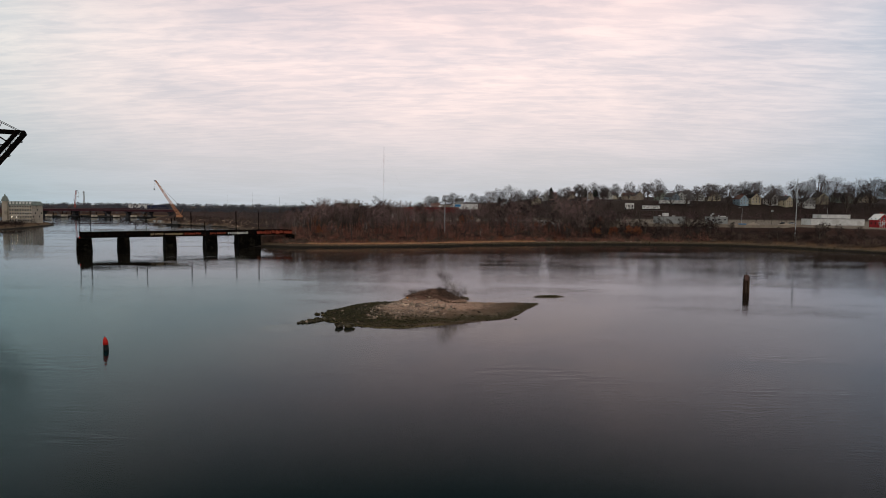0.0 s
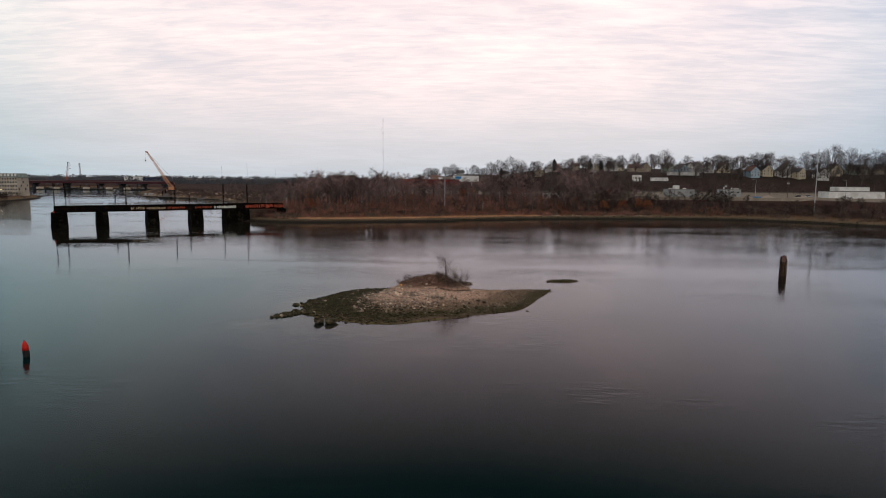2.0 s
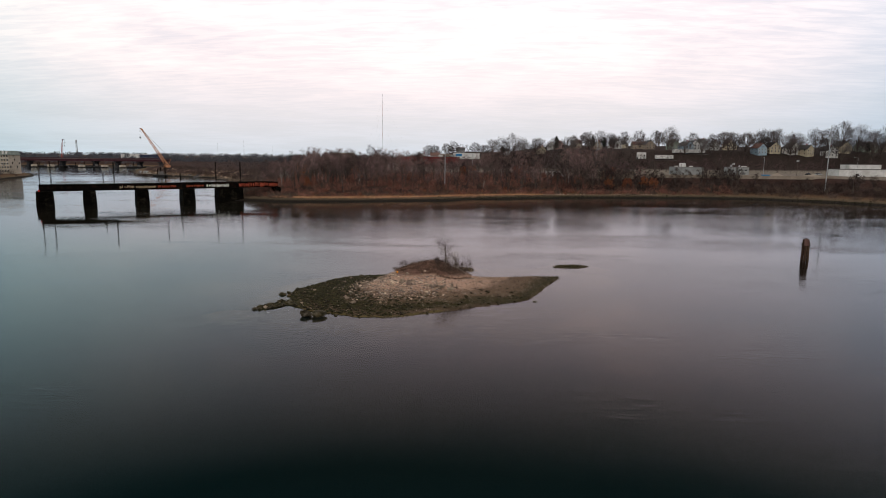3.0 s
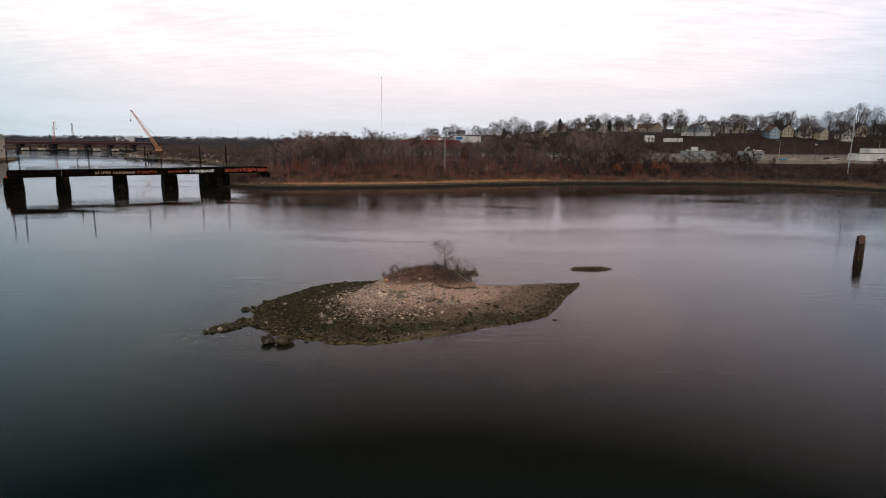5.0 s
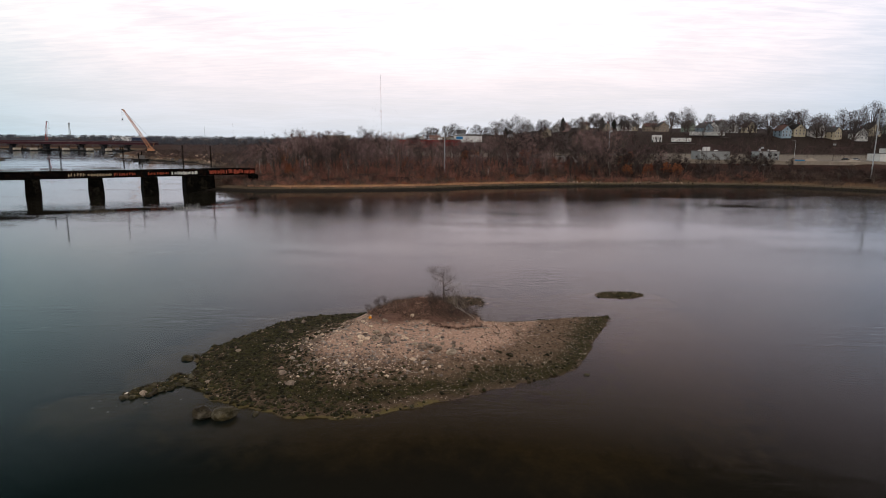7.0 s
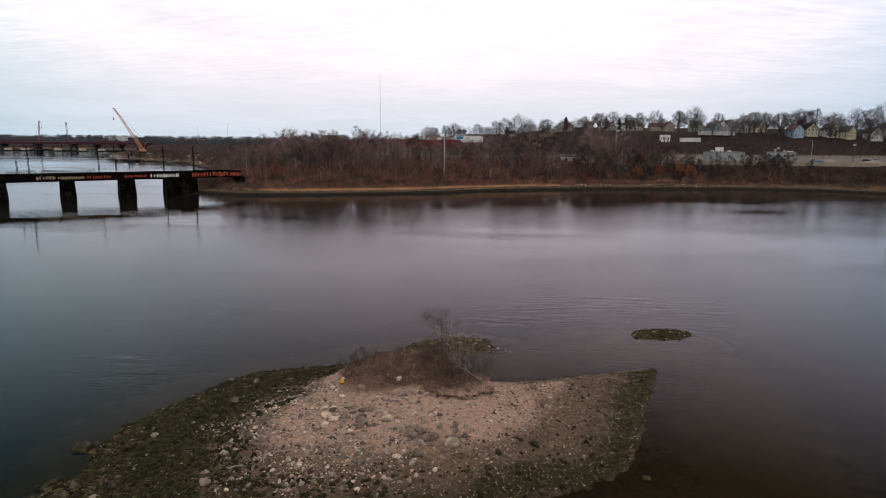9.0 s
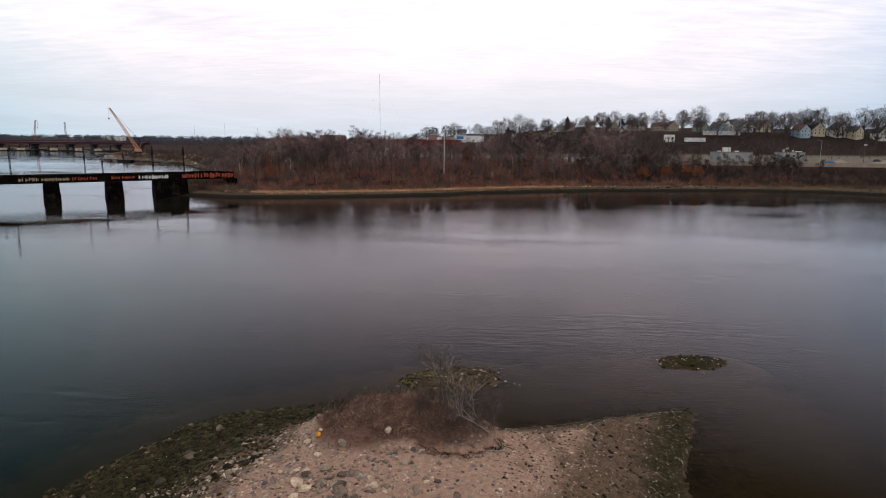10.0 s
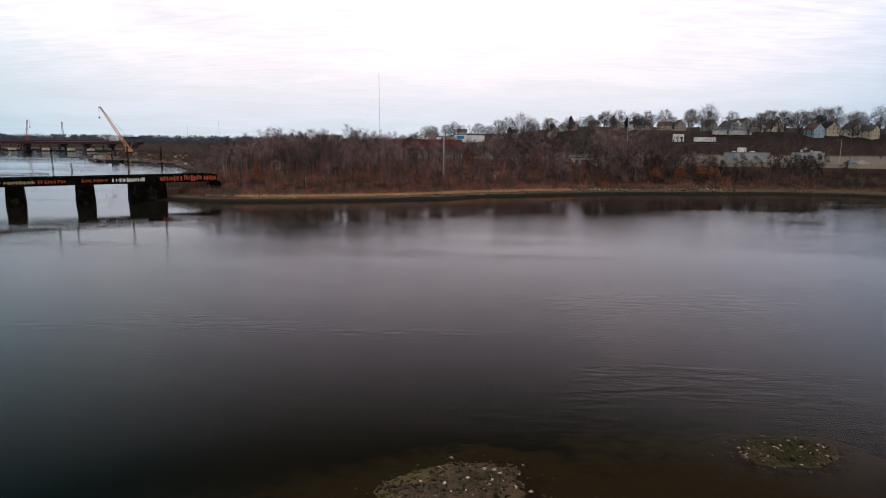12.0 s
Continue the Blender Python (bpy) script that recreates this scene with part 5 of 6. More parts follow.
# ---- low buildings along the yards ----
def low_building(name, x, y, w, d, h, mat, label, turn=0.0, base=None, windows=0, rooftop=(), parapet=True, roofmat="slate"):
    z = height_at(x, y) if base is None else base
    b = thing(name, pose(x, y, z, 0, 0, turn), label, "building")
    part("wall", Shape().box(-w / 2, -d / 2, -3, w / 2, d / 2, h), M[mat], b)
    part("roof", Shape().box(-w / 2 - 0.25, -d / 2 - 0.25, h + 0.004, w / 2 + 0.25, d / 2 + 0.25, h + 0.35), M[roofmat if not parapet else "concrete"], b)
    for k in range(windows):
        q = -w / 2 + w * (k + 0.5) / windows
        win = part("window", Shape().box(-0.7, -0.08, 0, 0.7, 0.06, 1.3), M["glass"], b)
        win.location = (q, -d / 2 - 0.03, h * 0.45)
        part("sill", Shape().box(-0.85, -0.12, -0.16, 0.85, 0.05, -0.01), M["trim"], win)
    for k, (px, pw, ph, pm) in enumerate(rooftop):
        part("rooftop_unit", Shape().box(px - pw / 2, -pw / 3, h + 0.36, px + pw / 2, pw / 3, h + 0.36 + ph, taper=0.08), M[pm], b)
    return b


low_building("warehouse", 162, 476, 20, 14, 5.2, "greybox", "grey block warehouse with a white rooftop unit", 2, rooftop=((-3, 4.2, 2.6, "white"), (-7.5, 2.0, 0.6, "white"), (3.5, 2.2, 0.6, "white")))
low_building("yard_office", 203, 486, 14, 10, 5.2, "greybox", "small grey yard building with rooftop vents", 2, windows=3, rooftop=((-4, 1.2, 1.6, "galv"), (2, 1.0, 1.2, "galv"), (5.5, 3.4, 0.5, "white")))
low_building("flat_warehouse", 288, 474, 42, 12, 4.8, "white", "long low cream warehouse with a raised rear part", 3)
low_building("raised_hall", 294, 486, 24, 10, 8.0, "white", "cream hall standing behind the long warehouse", 3)
low_building("beige_shed", 96, 456, 42, 10, 4.2, "beige", "long low beige shed behind bare trees", 2)
low_building("white_shed", 63, 458, 14, 9, 4.0, "white", "white shed glimpsed through bare trees", 0, windows=3)
low_building("red_works", -38, 626, 58, 22, 14, "redbrick", "long dark red industrial hall", 3, base=10.0, windows=0, rooftop=((-20, 3, 1.5, "galv"), (10, 4, 1.8, "white"), (22, 3, 2.0, "greybox")))
low_building("white_store", -2.5, 704, 29, 16, 7.0, "white", "white flat-roofed building with a blue panel", 4, base=21.5, windows=0)
part("blue_panel", Shape().box(-12.5, -8.35, 3.4, -5.5, -8.05, 6.2), M["bluecar"], bpy.data.objects["white_store"], "blue sign panel with no lettering")
low_building("grey_store", -25, 690, 12, 9, 6.0, "beige", "small tan house-like store beside the red hall", 0, base=21.0, windows=3)
low_building("far_depot", -1046, 1850, 66, 34, 15.5, "trim", "white distribution shed far up the river", 4, base=8, windows=0)
low_building("blue_shed", -962, 1800, 60, 30, 12.5, "blueshed", "long dark blue industrial shed far up the river", 4, base=9, windows=0)
low_building("long_house", -168, 820, 30, 12, 6, "beige", "long beige house above the woods", 3, base=22, windows=6)
for x, y, w in ((187, 606, 17), (219, 632, 32)):
    b = thing("trailer", pose(x, y, height_at(x, y - 2) + 1.0, 0, 0, 3), "long white box trailer parked on the slope road", "trailer", "white trailers")
    part("box", Shape().box(-w / 2, -1.3, 0.5, w / 2, 1.3, 3.9, taper=0.05), M["white"], b)
    part("bed", Shape().box(-w / 2, -1.2, 0.1, w / 2, 1.2, 0.48), M["blackpaint"], b)
    for q in (-w / 2 + 1.5, w / 2 - 2.8, w / 2 - 1.5):
        part("wheel", Shape().rod((q, -1.25, -0.4), (q, 1.25, -0.4), 0.5, n=12), M["tyre"], b)
    part("ledge", Shape().box(-w / 2 - 3, -2.5, -3, w / 2 + 3, 2.5, -0.91), M["concrete"], b)
cow = thing("painted_sign", pose(163.2, 598, height_at(163.2, 598), 0, 0, 2), "white sign board with black blotches on posts", "sign")
clift = max(0.5, 24.0 - height_at(163.2, 598))
part("board", Shape().box(-4.4, -0.15, clift, 4.4, 0.15, clift + 6.0), M["white"], cow)
r = random.Random(5)
for k in range(11):
    u, w = -3.7 + 0.74 * k, clift + 0.8 + (k * 2.3) % 4.6
    part("blotch", Shape().turned([(0, 0.55 + 0.35 * r.random()), (0.03, 0.5)], 7), M["blackpaint"], cow).matrix_local = pose(u, -0.16, w, 90, 0, 40 * k) @ Matrix.Diagonal((1, 1.5, 1, 1))
for u in (-3.2, 0, 3.2):
    part("post", Shape().box(u - 0.2, -0.1, -0.5, u + 0.2, 0.1, clift - 0.01), M["polewood"], cow)
yw = thing("yard_wall", pose(190, 438, 12.6, 0, 0, -4), "low pale concrete wall along the yard's edge", "wall")
for k in range(16):
    part("panel", Shape().box(-70 + 9.5 * k, -0.2, -1.2, -60.55 + 9.5 * k, 0.2, 1.0, taper=0.03), M["beige"], yw)


# ---- houses on the hill ----
def house(x, y, w, d, h, wall, roof, turn, label, gable=True, base=None):
    z = height_at(x, y) if base is None else base
    b = thing("house", pose(x, y, z, 0, 0, turn), label, "house", "hillside houses")
    part("wall", Shape().box(-w / 2, -d / 2, -3, w / 2, d / 2, h).add(
        [(-w / 2, -d / 2, h), (w / 2, -d / 2, h), (0, -d / 2, h + w * 0.42), (-w / 2, d / 2, h), (w / 2, d / 2, h), (0, d / 2, h + w * 0.42)] if gable else
        [(-w / 2, -d / 2, h), (-w / 2, d / 2, h), (-w / 2, 0, h + d * 0.36), (w / 2, -d / 2, h), (w / 2, d / 2, h), (w / 2, 0, h + d * 0.36)],
        [(0, 1, 2), (5, 4, 3)]), M[wall], b)
    if gable:
        a, e, t = (w / 2 + 0.5, h - 0.4), h + w * 0.42, 0.25
        s = Shape()
        for sg in (-1, 1):
            s.add([(sg * (w / 2 + 0.5), -d / 2 - 0.5, h - 0.42), (sg * (w / 2 + 0.5), d / 2 + 0.5, h - 0.42), (0, d / 2 + 0.5, e + 0.05), (0, -d / 2 - 0.5, e + 0.05),
                   (sg * (w / 2 + 0.5), -d / 2 - 0.5, h - 0.42 + t), (sg * (w / 2 + 0.5), d / 2 + 0.5, h - 0.42 + t), (0, d / 2 + 0.5, e + 0.05 + t), (0, -d / 2 - 0.5, e + 0.05 + t)],
                  [(0, 1, 2, 3), (7, 6, 5, 4), (0, 4, 5, 1), (1, 5, 6, 2), (2, 6, 7, 3), (3, 7, 4, 0)])
    else:
        e, t = h + d * 0.36, 0.25
        s = Shape()
        for sg in (-1, 1):
            s.add([(-w / 2 - 0.5, sg * (d / 2 + 0.5), h - 0.36), (w / 2 + 0.5, sg * (d / 2 + 0.5), h - 0.36), (w / 2 + 0.5, 0, e + 0.05), (-w / 2 - 0.5, 0, e + 0.05),
                   (-w / 2 - 0.5, sg * (d / 2 + 0.5), h - 0.36 + t), (w / 2 + 0.5, sg * (d / 2 + 0.5), h - 0.36 + t), (w / 2 + 0.5, 0, e + 0.05 + t), (-w / 2 - 0.5, 0, e + 0.05 + t)],
                  [(0, 1, 2, 3), (7, 6, 5, 4), (0, 4, 5, 1), (1, 5, 6, 2), (2, 6, 7, 3), (3, 7, 4, 0)])
    rf = part("roof", s, M[roof], b)
    part("chimney", Shape().box(w * 0.15, 0.4, h + 1, w * 0.15 + 0.9, 1.3, e + 1.3), M["redbrick"], rf)
    rows = 2 if h > 4.5 else 1
    for i in range(rows):
        for k in range(3):
            win = part("window", Shape().box(-0.5, -0.08, 0, 0.5, 0.05, 1.5), M["glass"], b)
            win.location = (-w / 2 + w * (k + 0.5) / 3, -d / 2 - 0.03, 1.0 + 2.9 * i)
            part("frame", Shape().box(-0.66, -0.05, -0.16, 0.66, 0.04, -0.01).box(-0.66, -0.05, 1.51, 0.66, 0.04, 1.66).box(-0.66, -0.05, 0, -0.51, 0.04, 1.5).box(0.51, -0.05, 0, 0.66, 0.04, 1.5), M["trim"], win)
        for k in range(2):
            win = part("window", Shape().box(-0.5, -0.08, 0, 0.5, 0.05, 1.5), M["glass"], b)
            win.matrix_local = pose(-w / 2 - 0.03, -d / 4 + d / 2 * k, 1.0 + 2.9 * i, 0, 0, -90)
    if gable:
        win = part("window", Shape().box(-0.45, -0.08, 0, 0.45, 0.05, 1.1), M["glass"], b)
        win.location = (0, -d / 2 - 0.03, h + 0.7)
    return b


TONES = {"h_white": "white", "h_cream": "cream", "h_blue": "blue", "h_grey": "grey", "h_green": "pale green", "h_tan": "tan", "h_pink": "pinkish", "h_red": "dark red"}
for x, y, w, d, h, wall, roof, turn, gable in (
        (128, 880, 10, 12, 6, "h_pink", "redbrick", 8, True), (150, 860, 11, 10, 6, "h_tan", "roof_brown", -5, False), (186, 800, 12, 13, 6.5, "h_white", "slate", 22, True),
        (196, 806, 12, 9, 5.2, "h_cream", "slate", 15, False), (208, 770, 16, 10, 5, "h_tan", "roof_brown", 3, False), (213, 745, 11, 10, 5.5, "h_tan", "slate", 6, True),
        (226, 700, 10, 11, 6, "h_green", "slate", 18, True), (219, 640, 10, 12, 6.2, "h_blue", "slate", 20, True), (238, 672, 10, 10, 6, "h_white", "slate", 5, True),
        (253, 690, 12, 11, 7, "h_grey", "slate", 10, True), (270, 700, 10, 10, 6, "h_white", "slate", -6, True), (283, 690, 11, 10, 6, "h_cream", "roof_brown", 4, True),
        (291, 640, 10.5, 11, 6, "h_blue", "roof_brown", 14, True), (309, 650, 11, 11, 6, "h_cream", "slate", 6, True), (327, 648, 12, 11, 6, "h_white", "slate", 16, True),
        (338, 642, 10, 11, 6, "h_cream", "slate", 24, True), (360, 640, 11, 11, 6, "h_white", "slate", 4, True), (384, 660, 12, 12, 6.5, "h_cream", "slate", 10, True),
        (418, 676, 18, 12, 6, "h_green", "slate", 4, False), (452, 690, 12, 12, 6, "h_tan", "slate", 4, True), (-195, 850, 11, 10, 6, "h_white", "slate", 10, True),
        (-102, 890, 11, 10, 6, "h_tan", "roof_brown", -8, False), (-78, 860, 12, 10, 6, "h_white", "slate", 5, False), (-56, 760, 9, 9, 6, "h_white", "slate", 12, True),
        (-40, 742, 11, 9, 5, "h_tan", "roof_brown", 3, False), (95, 820, 10, 10, 6, "h_cream", "roof_brown", 10, True), (119, 900, 10, 10, 6, "h_white", "slate", 0, True),
        (50, 850, 11, 10, 6, "h_grey", "slate", 8, False), (160, 782, 10, 10, 5, "h_tan", "slate", 5, True), (-120, 960, 11, 10, 6, "h_white", "slate", 0, False), (-12, 880, 12, 10, 6, "h_grey", "slate", 3, False)):
    house(x, y, w, d, h, wall, roof, turn, TONES[wall] + " clapboard house with a " + ("gabled " if gable else "pitched ") + {"slate": "grey", "roof_brown": "brown", "redbrick": "red"}[roof] + " roof", gable)
rh = house(290, 424, 8.5, 8, 4.6, "h_red", "white", 4, "dark red waterside house with white trim and stairs", True, base=14.0)
part("balcony", Shape().box(-4.4, -6.2, 2.5, 4.4, -4.02, 2.7).box(-4.4, -6.2, 3.5, 4.4, -6.05, 3.6), M["trim"], rh, "white balcony")
for k in range(6):
    part("post", Shape().box(-4.3 + 1.7 * k, -6.2, -3, -4.1 + 1.7 * k, -6.05, 3.49), M["trim"], rh)
for k in range(8):
    part("step", Shape().box(-4.5 + 0.4 * k, -7.6, -0.2 + 0.38 * k, -4.1 + 0.4 * k, -6.25, 0.0 + 0.38 * k), M["trim"], rh)


# ---- poles, lamps, masts ----
def pole_thing(name, x, y, top, r, mat, label, category, base=None, arm=0.0, cross=False):
    z = height_at(x, y) if base is None else base
    p = thing(name, pose(x, y, z), label, category)
    h = top - z
    part("shaft", Shape().rod((0, 0, -0.5), (0, 0, h), r, r * 0.6, 8), M[mat], p)
    if arm:
        part("arm", Shape().rod((0, 0, h - 0.1), (-arm, 0, h + 0.35), 0.07, 0.05, 6), M[mat], p)
        part("lamp_head", Shape().box(-arm - 0.8, -0.2, h + 0.22, -arm, 0.2, h + 0.42, taper=0.05), M["galv"], p)
    if cross:
        part("crossarm", Shape().box(-1.3, -0.08, h - 1.3, 1.3, 0.08, h - 1.1), M["polewood"], p)
        part("transformer", Shape().turned([(h - 3.2, 0.35), (h - 3.1, 0.4), (h - 2.1, 0.4), (h - 2.0, 0.3)], 10, (0.5, 0, 0)), M["galv"], p)
        part("transformer", Shape().turned([(h - 3.2, 0.35), (h - 3.1, 0.4), (h - 2.1, 0.4), (h - 2.0, 0.3)], 10, (-0.5, 0, 0)), M["galv"], p)
    return p


big = pole_thing("steel_monopole", 222, 404, 45.6, 0.36, "galv", "tall grey steel monopole rising from the bank", "pole")
part("antenna", Shape().box(0.35, -0.4, 24, 0.9, 0.4, 26), M["galv"], big)
part("antenna", Shape().box(-0.8, -0.3, 29, -0.3, 0.3, 30.5), M["galv"], big)
pm = pole_thing("steel_monopole", 113.5, 560, 43.8, 0.42, "galv", "tall grey steel monopole rising over the yards", "pole")
part("antenna", Shape().box(0.3, -0.3, 16, 2.2, 0.3, 17.5), M["galv"], pm)
part("antenna", Shape().box(0.25, -0.3, 20, 1.5, 0.3, 21), M["galv"], pm)
pole_thing("light_mast", -14.2, 400, 28.4, 0.35, "galv", "pale light mast standing behind the woods", "pole")
pole_thing("light_mast", 3.5, 500, 26.5, 0.2, "galv", "thin pale light mast behind the woods", "pole")
pole_thing("street_lamp", 227.5, 495, 26.0, 0.16, "galv", "grey curved-arm street lamp in the yard", "street lamp", arm=2.2)
pole_thing("street_lamp", 279, 466, 26.2, 0.16, "galv", "grey curved-arm street lamp by the long warehouse", "street lamp", arm=2.2)
pole_thing("utility_pole", 239.3, 470, 26.2, 0.18, "polewood", "wooden utility pole with two transformers", "utility pole", cross=True)
pole_thing("utility_pole", 198, 480, 23.5, 0.18, "polewood", "wooden utility pole with two transformers beside the yard office", "utility pole", cross=True)
for x, y, top in ((206, 520, 24.5), (140, 480, 22), (186, 560, 32), (174, 556, 30), (211, 486, 22.5), (306, 476, 23), (304, 452, 20), (150, 452, 21)):
    pole_thing("utility_pole", x, y, top, 0.16, "polewood", "plain wooden utility pole", "utility pole")
for x, y, top in ((-330, 800, 45), (-318, 860, 50), (-245, 700, 33), (-215, 620, 27), (-120, 560, 33), (-402, 800, 34), (-300, 930, 44)):
    pole_thing("power_pole", x, y, top - 6, 0.13, "polewood", "tall thin power pole near the water", "pole", base=max(height_at(x, y), 0.5))
mast = thing("radio_mast", pose(-296.5, 2068, height_at(-296.5, 2068)), "very tall thin guyed radio mast far away", "mast")
mh = 231 - height_at(-296.5, 2068)
for k in range(6):
    part("section", lattice(Shape(), (0, 0, mh * k / 6 - (1 if k == 0 else 0)), (0, 0, mh * (k + 1) / 6), 0.5, 10, 0.09, 1.0), M["cranered" if k % 2 == 0 else "galv"], mast)
guy = Shape()
for a in (0.3, 2.4, 4.5):
    guy.rod((0, 0, mh * 0.9), (110 * math.cos(a), 110 * math.sin(a), -2), 0.04, n=3).rod((0, 0, mh * 0.5), (80 * math.cos(a), 80 * math.sin(a), -2), 0.04, n=3)
part("guy_wires", guy, M["galv"], mast)
ct = thing("cell_tower", pose(-1806, 2705, height_at(-1806, 2705)), "grey lattice cell tower on the far ridge", "tower")
part("lattice_shaft", lattice(Shape(), (0, 0, -1), (0, 0, 84 - height_at(-1806, 2705)), 3.2, 10, 0.55, 0.6), M["galv"], ct)
part("antenna_ring", Shape().turned([(76 - height_at(-1806, 2705), 4.0), (80 - height_at(-1806, 2705), 4.0)], 8), M["galv"], ct)


# ---- vehicles and clutter in the yards ----
def parked(name, x, y, z, turn, ln, mat, label, tall=1.5, category="car"):
    c = thing(name, pose(x, y, z, 0, 0, turn), label, category)
    h = ln / 2
    part("body", Shape().add([(-h, -0.88, 0.35), (h, -0.88, 0.35), (h, 0.88, 0.35), (-h, 0.88, 0.35), (-h, -0.86, 0.9), (h, -0.86, 0.85), (h, 0.86, 0.85), (-h, 0.86, 0.9)],
                             [(3, 2, 1, 0), (4, 5, 6, 7), (0, 1, 5, 4), (1, 2, 6, 5), (2, 3, 7, 6), (3, 0, 4, 7)]), M[mat], c)
    part("cabin", Shape().box(-h * 0.75, -0.8, 0.9, h * 0.45, 0.8, tall, taper=0.22), M["glass"], c)
    part("roof", Shape().box(-h * 0.62, -0.6, tall + 0.004, h * 0.32, 0.6, tall + 0.06), M[mat], c)
    for px in (-h * 0.62, h * 0.62):
        for py in (-0.9, 0.72):
            part("wheel", Shape().rod((px, py, 0.33), (px, py + 0.18, 0.33), 0.33, n=12), M["tyre"], c)
    return c


for x, y, turn, ln, mat, label in ((160.5, 456, 10, 4.6, "white", "white parked car behind bare trees"), (169, 452, -8, 4.5, "h_red", "dark red parked car in the yard"),
                                   (176, 455, 5, 4.6, "white", "white parked estate car in the yard"), (185, 450, 80, 4.4, "galv", "silver parked car in the yard"),
                                   (66, 447, 5, 4.5, "white", "white car parked among the trees"), (60, 445, 5, 4.5, "h_red", "red car parked among the trees"),
                                   (250, 474, 4, 4.5, "blackpaint", "dark parked car in the yard"), (258, 476, 4, 4.5, "galv", "silver parked car at the yard's end"), (270, 450, 3, 4.6, "white", "white car on the access road")):
    parked("parked_car", x, y, height_at(x, y), turn, ln, mat, label)
bx = thing("blue_container", pose(208.5, 452, height_at(208.5, 452), 0, 0, 5), "small bright blue skip in the yard", "skip")
part("body", Shape().add([(-2, -1, 0), (2, -1, 0), (2, 1, 0), (-2, 1, 0), (-2.5, -1.1, 1.8), (2.5, -1.1, 1.8), (2.5, 1.1, 1.8), (-2.5, 1.1, 1.8)], [(3, 2, 1, 0), (4, 5, 6, 7), (0, 1, 5, 4), (1, 2, 6, 5), (2, 3, 7, 6), (3, 0, 4, 7)]), M["bluecar"], bx)
part("rim", Shape().box(-2.6, -1.2, 1.804, 2.6, -1.05, 1.95).box(-2.6, 1.05, 1.804, 2.6, 1.2, 1.95), M["bluecar"], bx)
for x, y, w, h in ((225, 470, 9, 2.2), (246, 462, 12, 1.6)):
    gx, gy = np.meshgrid(np.linspace(-1, 1, 13), np.linspace(-1, 1, 13))
    gz = h * np.clip(1 - np.hypot(gx, gy), 0, 1) * (1 + 0.2 * lumps(gx * 3, gy * 3, 0.8, x)) - 0.05
    nx = 13
    i = (np.arange(12)[:, None] * nx + np.arange(12)[None]).ravel()
    ob = new("gravel_heap", cloud_mesh("gravel_heap", np.stack([gx * w / 2, gy * w / 2, gz], -1).reshape(-1, 3), np.stack([i, i + 1, i + nx + 1, i + nx], 1), M["beige"]))
    ob.location = (x, y, height_at(x, y))
    tagged(ob, "heap of pale gravel in the yard", "gravel", "gravel heaps")

# ---- trees ----
def dome_plant(seed, height, width, clear, clumps, per, tip, trunk_r, sub=4):
    """Leafless tree with a rounded, lumpy crown: limbs, limb segments and fine twigs."""
    r = np.random.default_rng(seed)
    limbs, segs, twigs = Shape(), [], []

    def limb(a, b, r0, r1, n):
        limbs.rod(tuple(a), tuple(b), r0, r1, n)
        segs.append((a, b, (r0 + r1) / 2))

    fork = height * clear
    stem = [np.array([0, 0, -0.3])]
    for k in range(4):
        stem.append(np.array([*r.normal(0, 0.012 * height * (k + 1) / 2, 2), fork * (0.55, 1.0, 1.3, 1.6)[k] if fork * 1.6 < height * 0.85 else height * (0.2, 0.42, 0.6, 0.75)[k]]))
    for k in range(4):
        limb(stem[k], stem[k + 1], trunk_r * (1 - 0.2 * k), trunk_r * (0.8 - 0.2 * k), 6)
    for c in range(clumps):
        az = 2.4 * c + r.normal(0, 0.3)
        el = (c + 0.5) / clumps
        out = width * 0.34 * (1 - el ** 2.2) ** 0.5 * r.uniform(0.8, 1.2)
        rc = width * 0.25 * r.uniform(0.8, 1.25) * (1.0 if clumps < 9 else 0.92 if clumps < 16 else 0.78)
        top = height - rc * 0.8
        mid = np.array([out * math.cos(az), out * math.sin(az), fork + (top - fork) * (0.22 + 0.78 * el) * r.uniform(0.9, 1.03)])
        root = stem[1] + (stem[3] - stem[1]) * min(0.9, el * r.uniform(0.5, 1.1))
        knee = root * 0.45 + mid * 0.55 + np.array([0, 0, -0.05 * height * (1 - el)]) + r.normal(0, 0.02 * height, 3)
        limb(root, knee, trunk_r * 0.48, trunk_r * 0.30, 4)
        limb(knee, mid, trunk_r * 0.30, trunk_r * 0.14, 4)
        outward = mid - np.array([0, 0, fork * 0.8 + height * 0.12])
        outward /= np.linalg.norm(outward)
        for k in range(sub):
            d = r.normal(0, 1, 3) * 0.7 + outward
            d /= np.linalg.norm(d)
            s0 = knee + (mid - knee) * r.uniform(0.2, 1.0)
            limb(s0, s0 + d * rc * r.uniform(0.55, 0.95), trunk_r * 0.16, trunk_r * 0.06, 3)
        d = r.normal(0, 1, (per, 3)) + outward * 0.55
        d /= np.linalg.norm(d, axis=1, keepdims=True)
        a = mid + d * (rc * r.uniform(0.05, 0.80, per))[:, None]
        e = d + r.normal(0, 0.38, (per, 3)) + np.array([0, 0, 0.12])
        e /= np.linalg.norm(e, axis=1, keepdims=True)
        b = a + e * (rc * r.uniform(0.18, 0.42, per))[:, None]
        twigs += [(a[i], b[i], tip * w) for i, w in enumerate(r.uniform(0.6, 1.35, per))]
    return limbs, segs, twigs


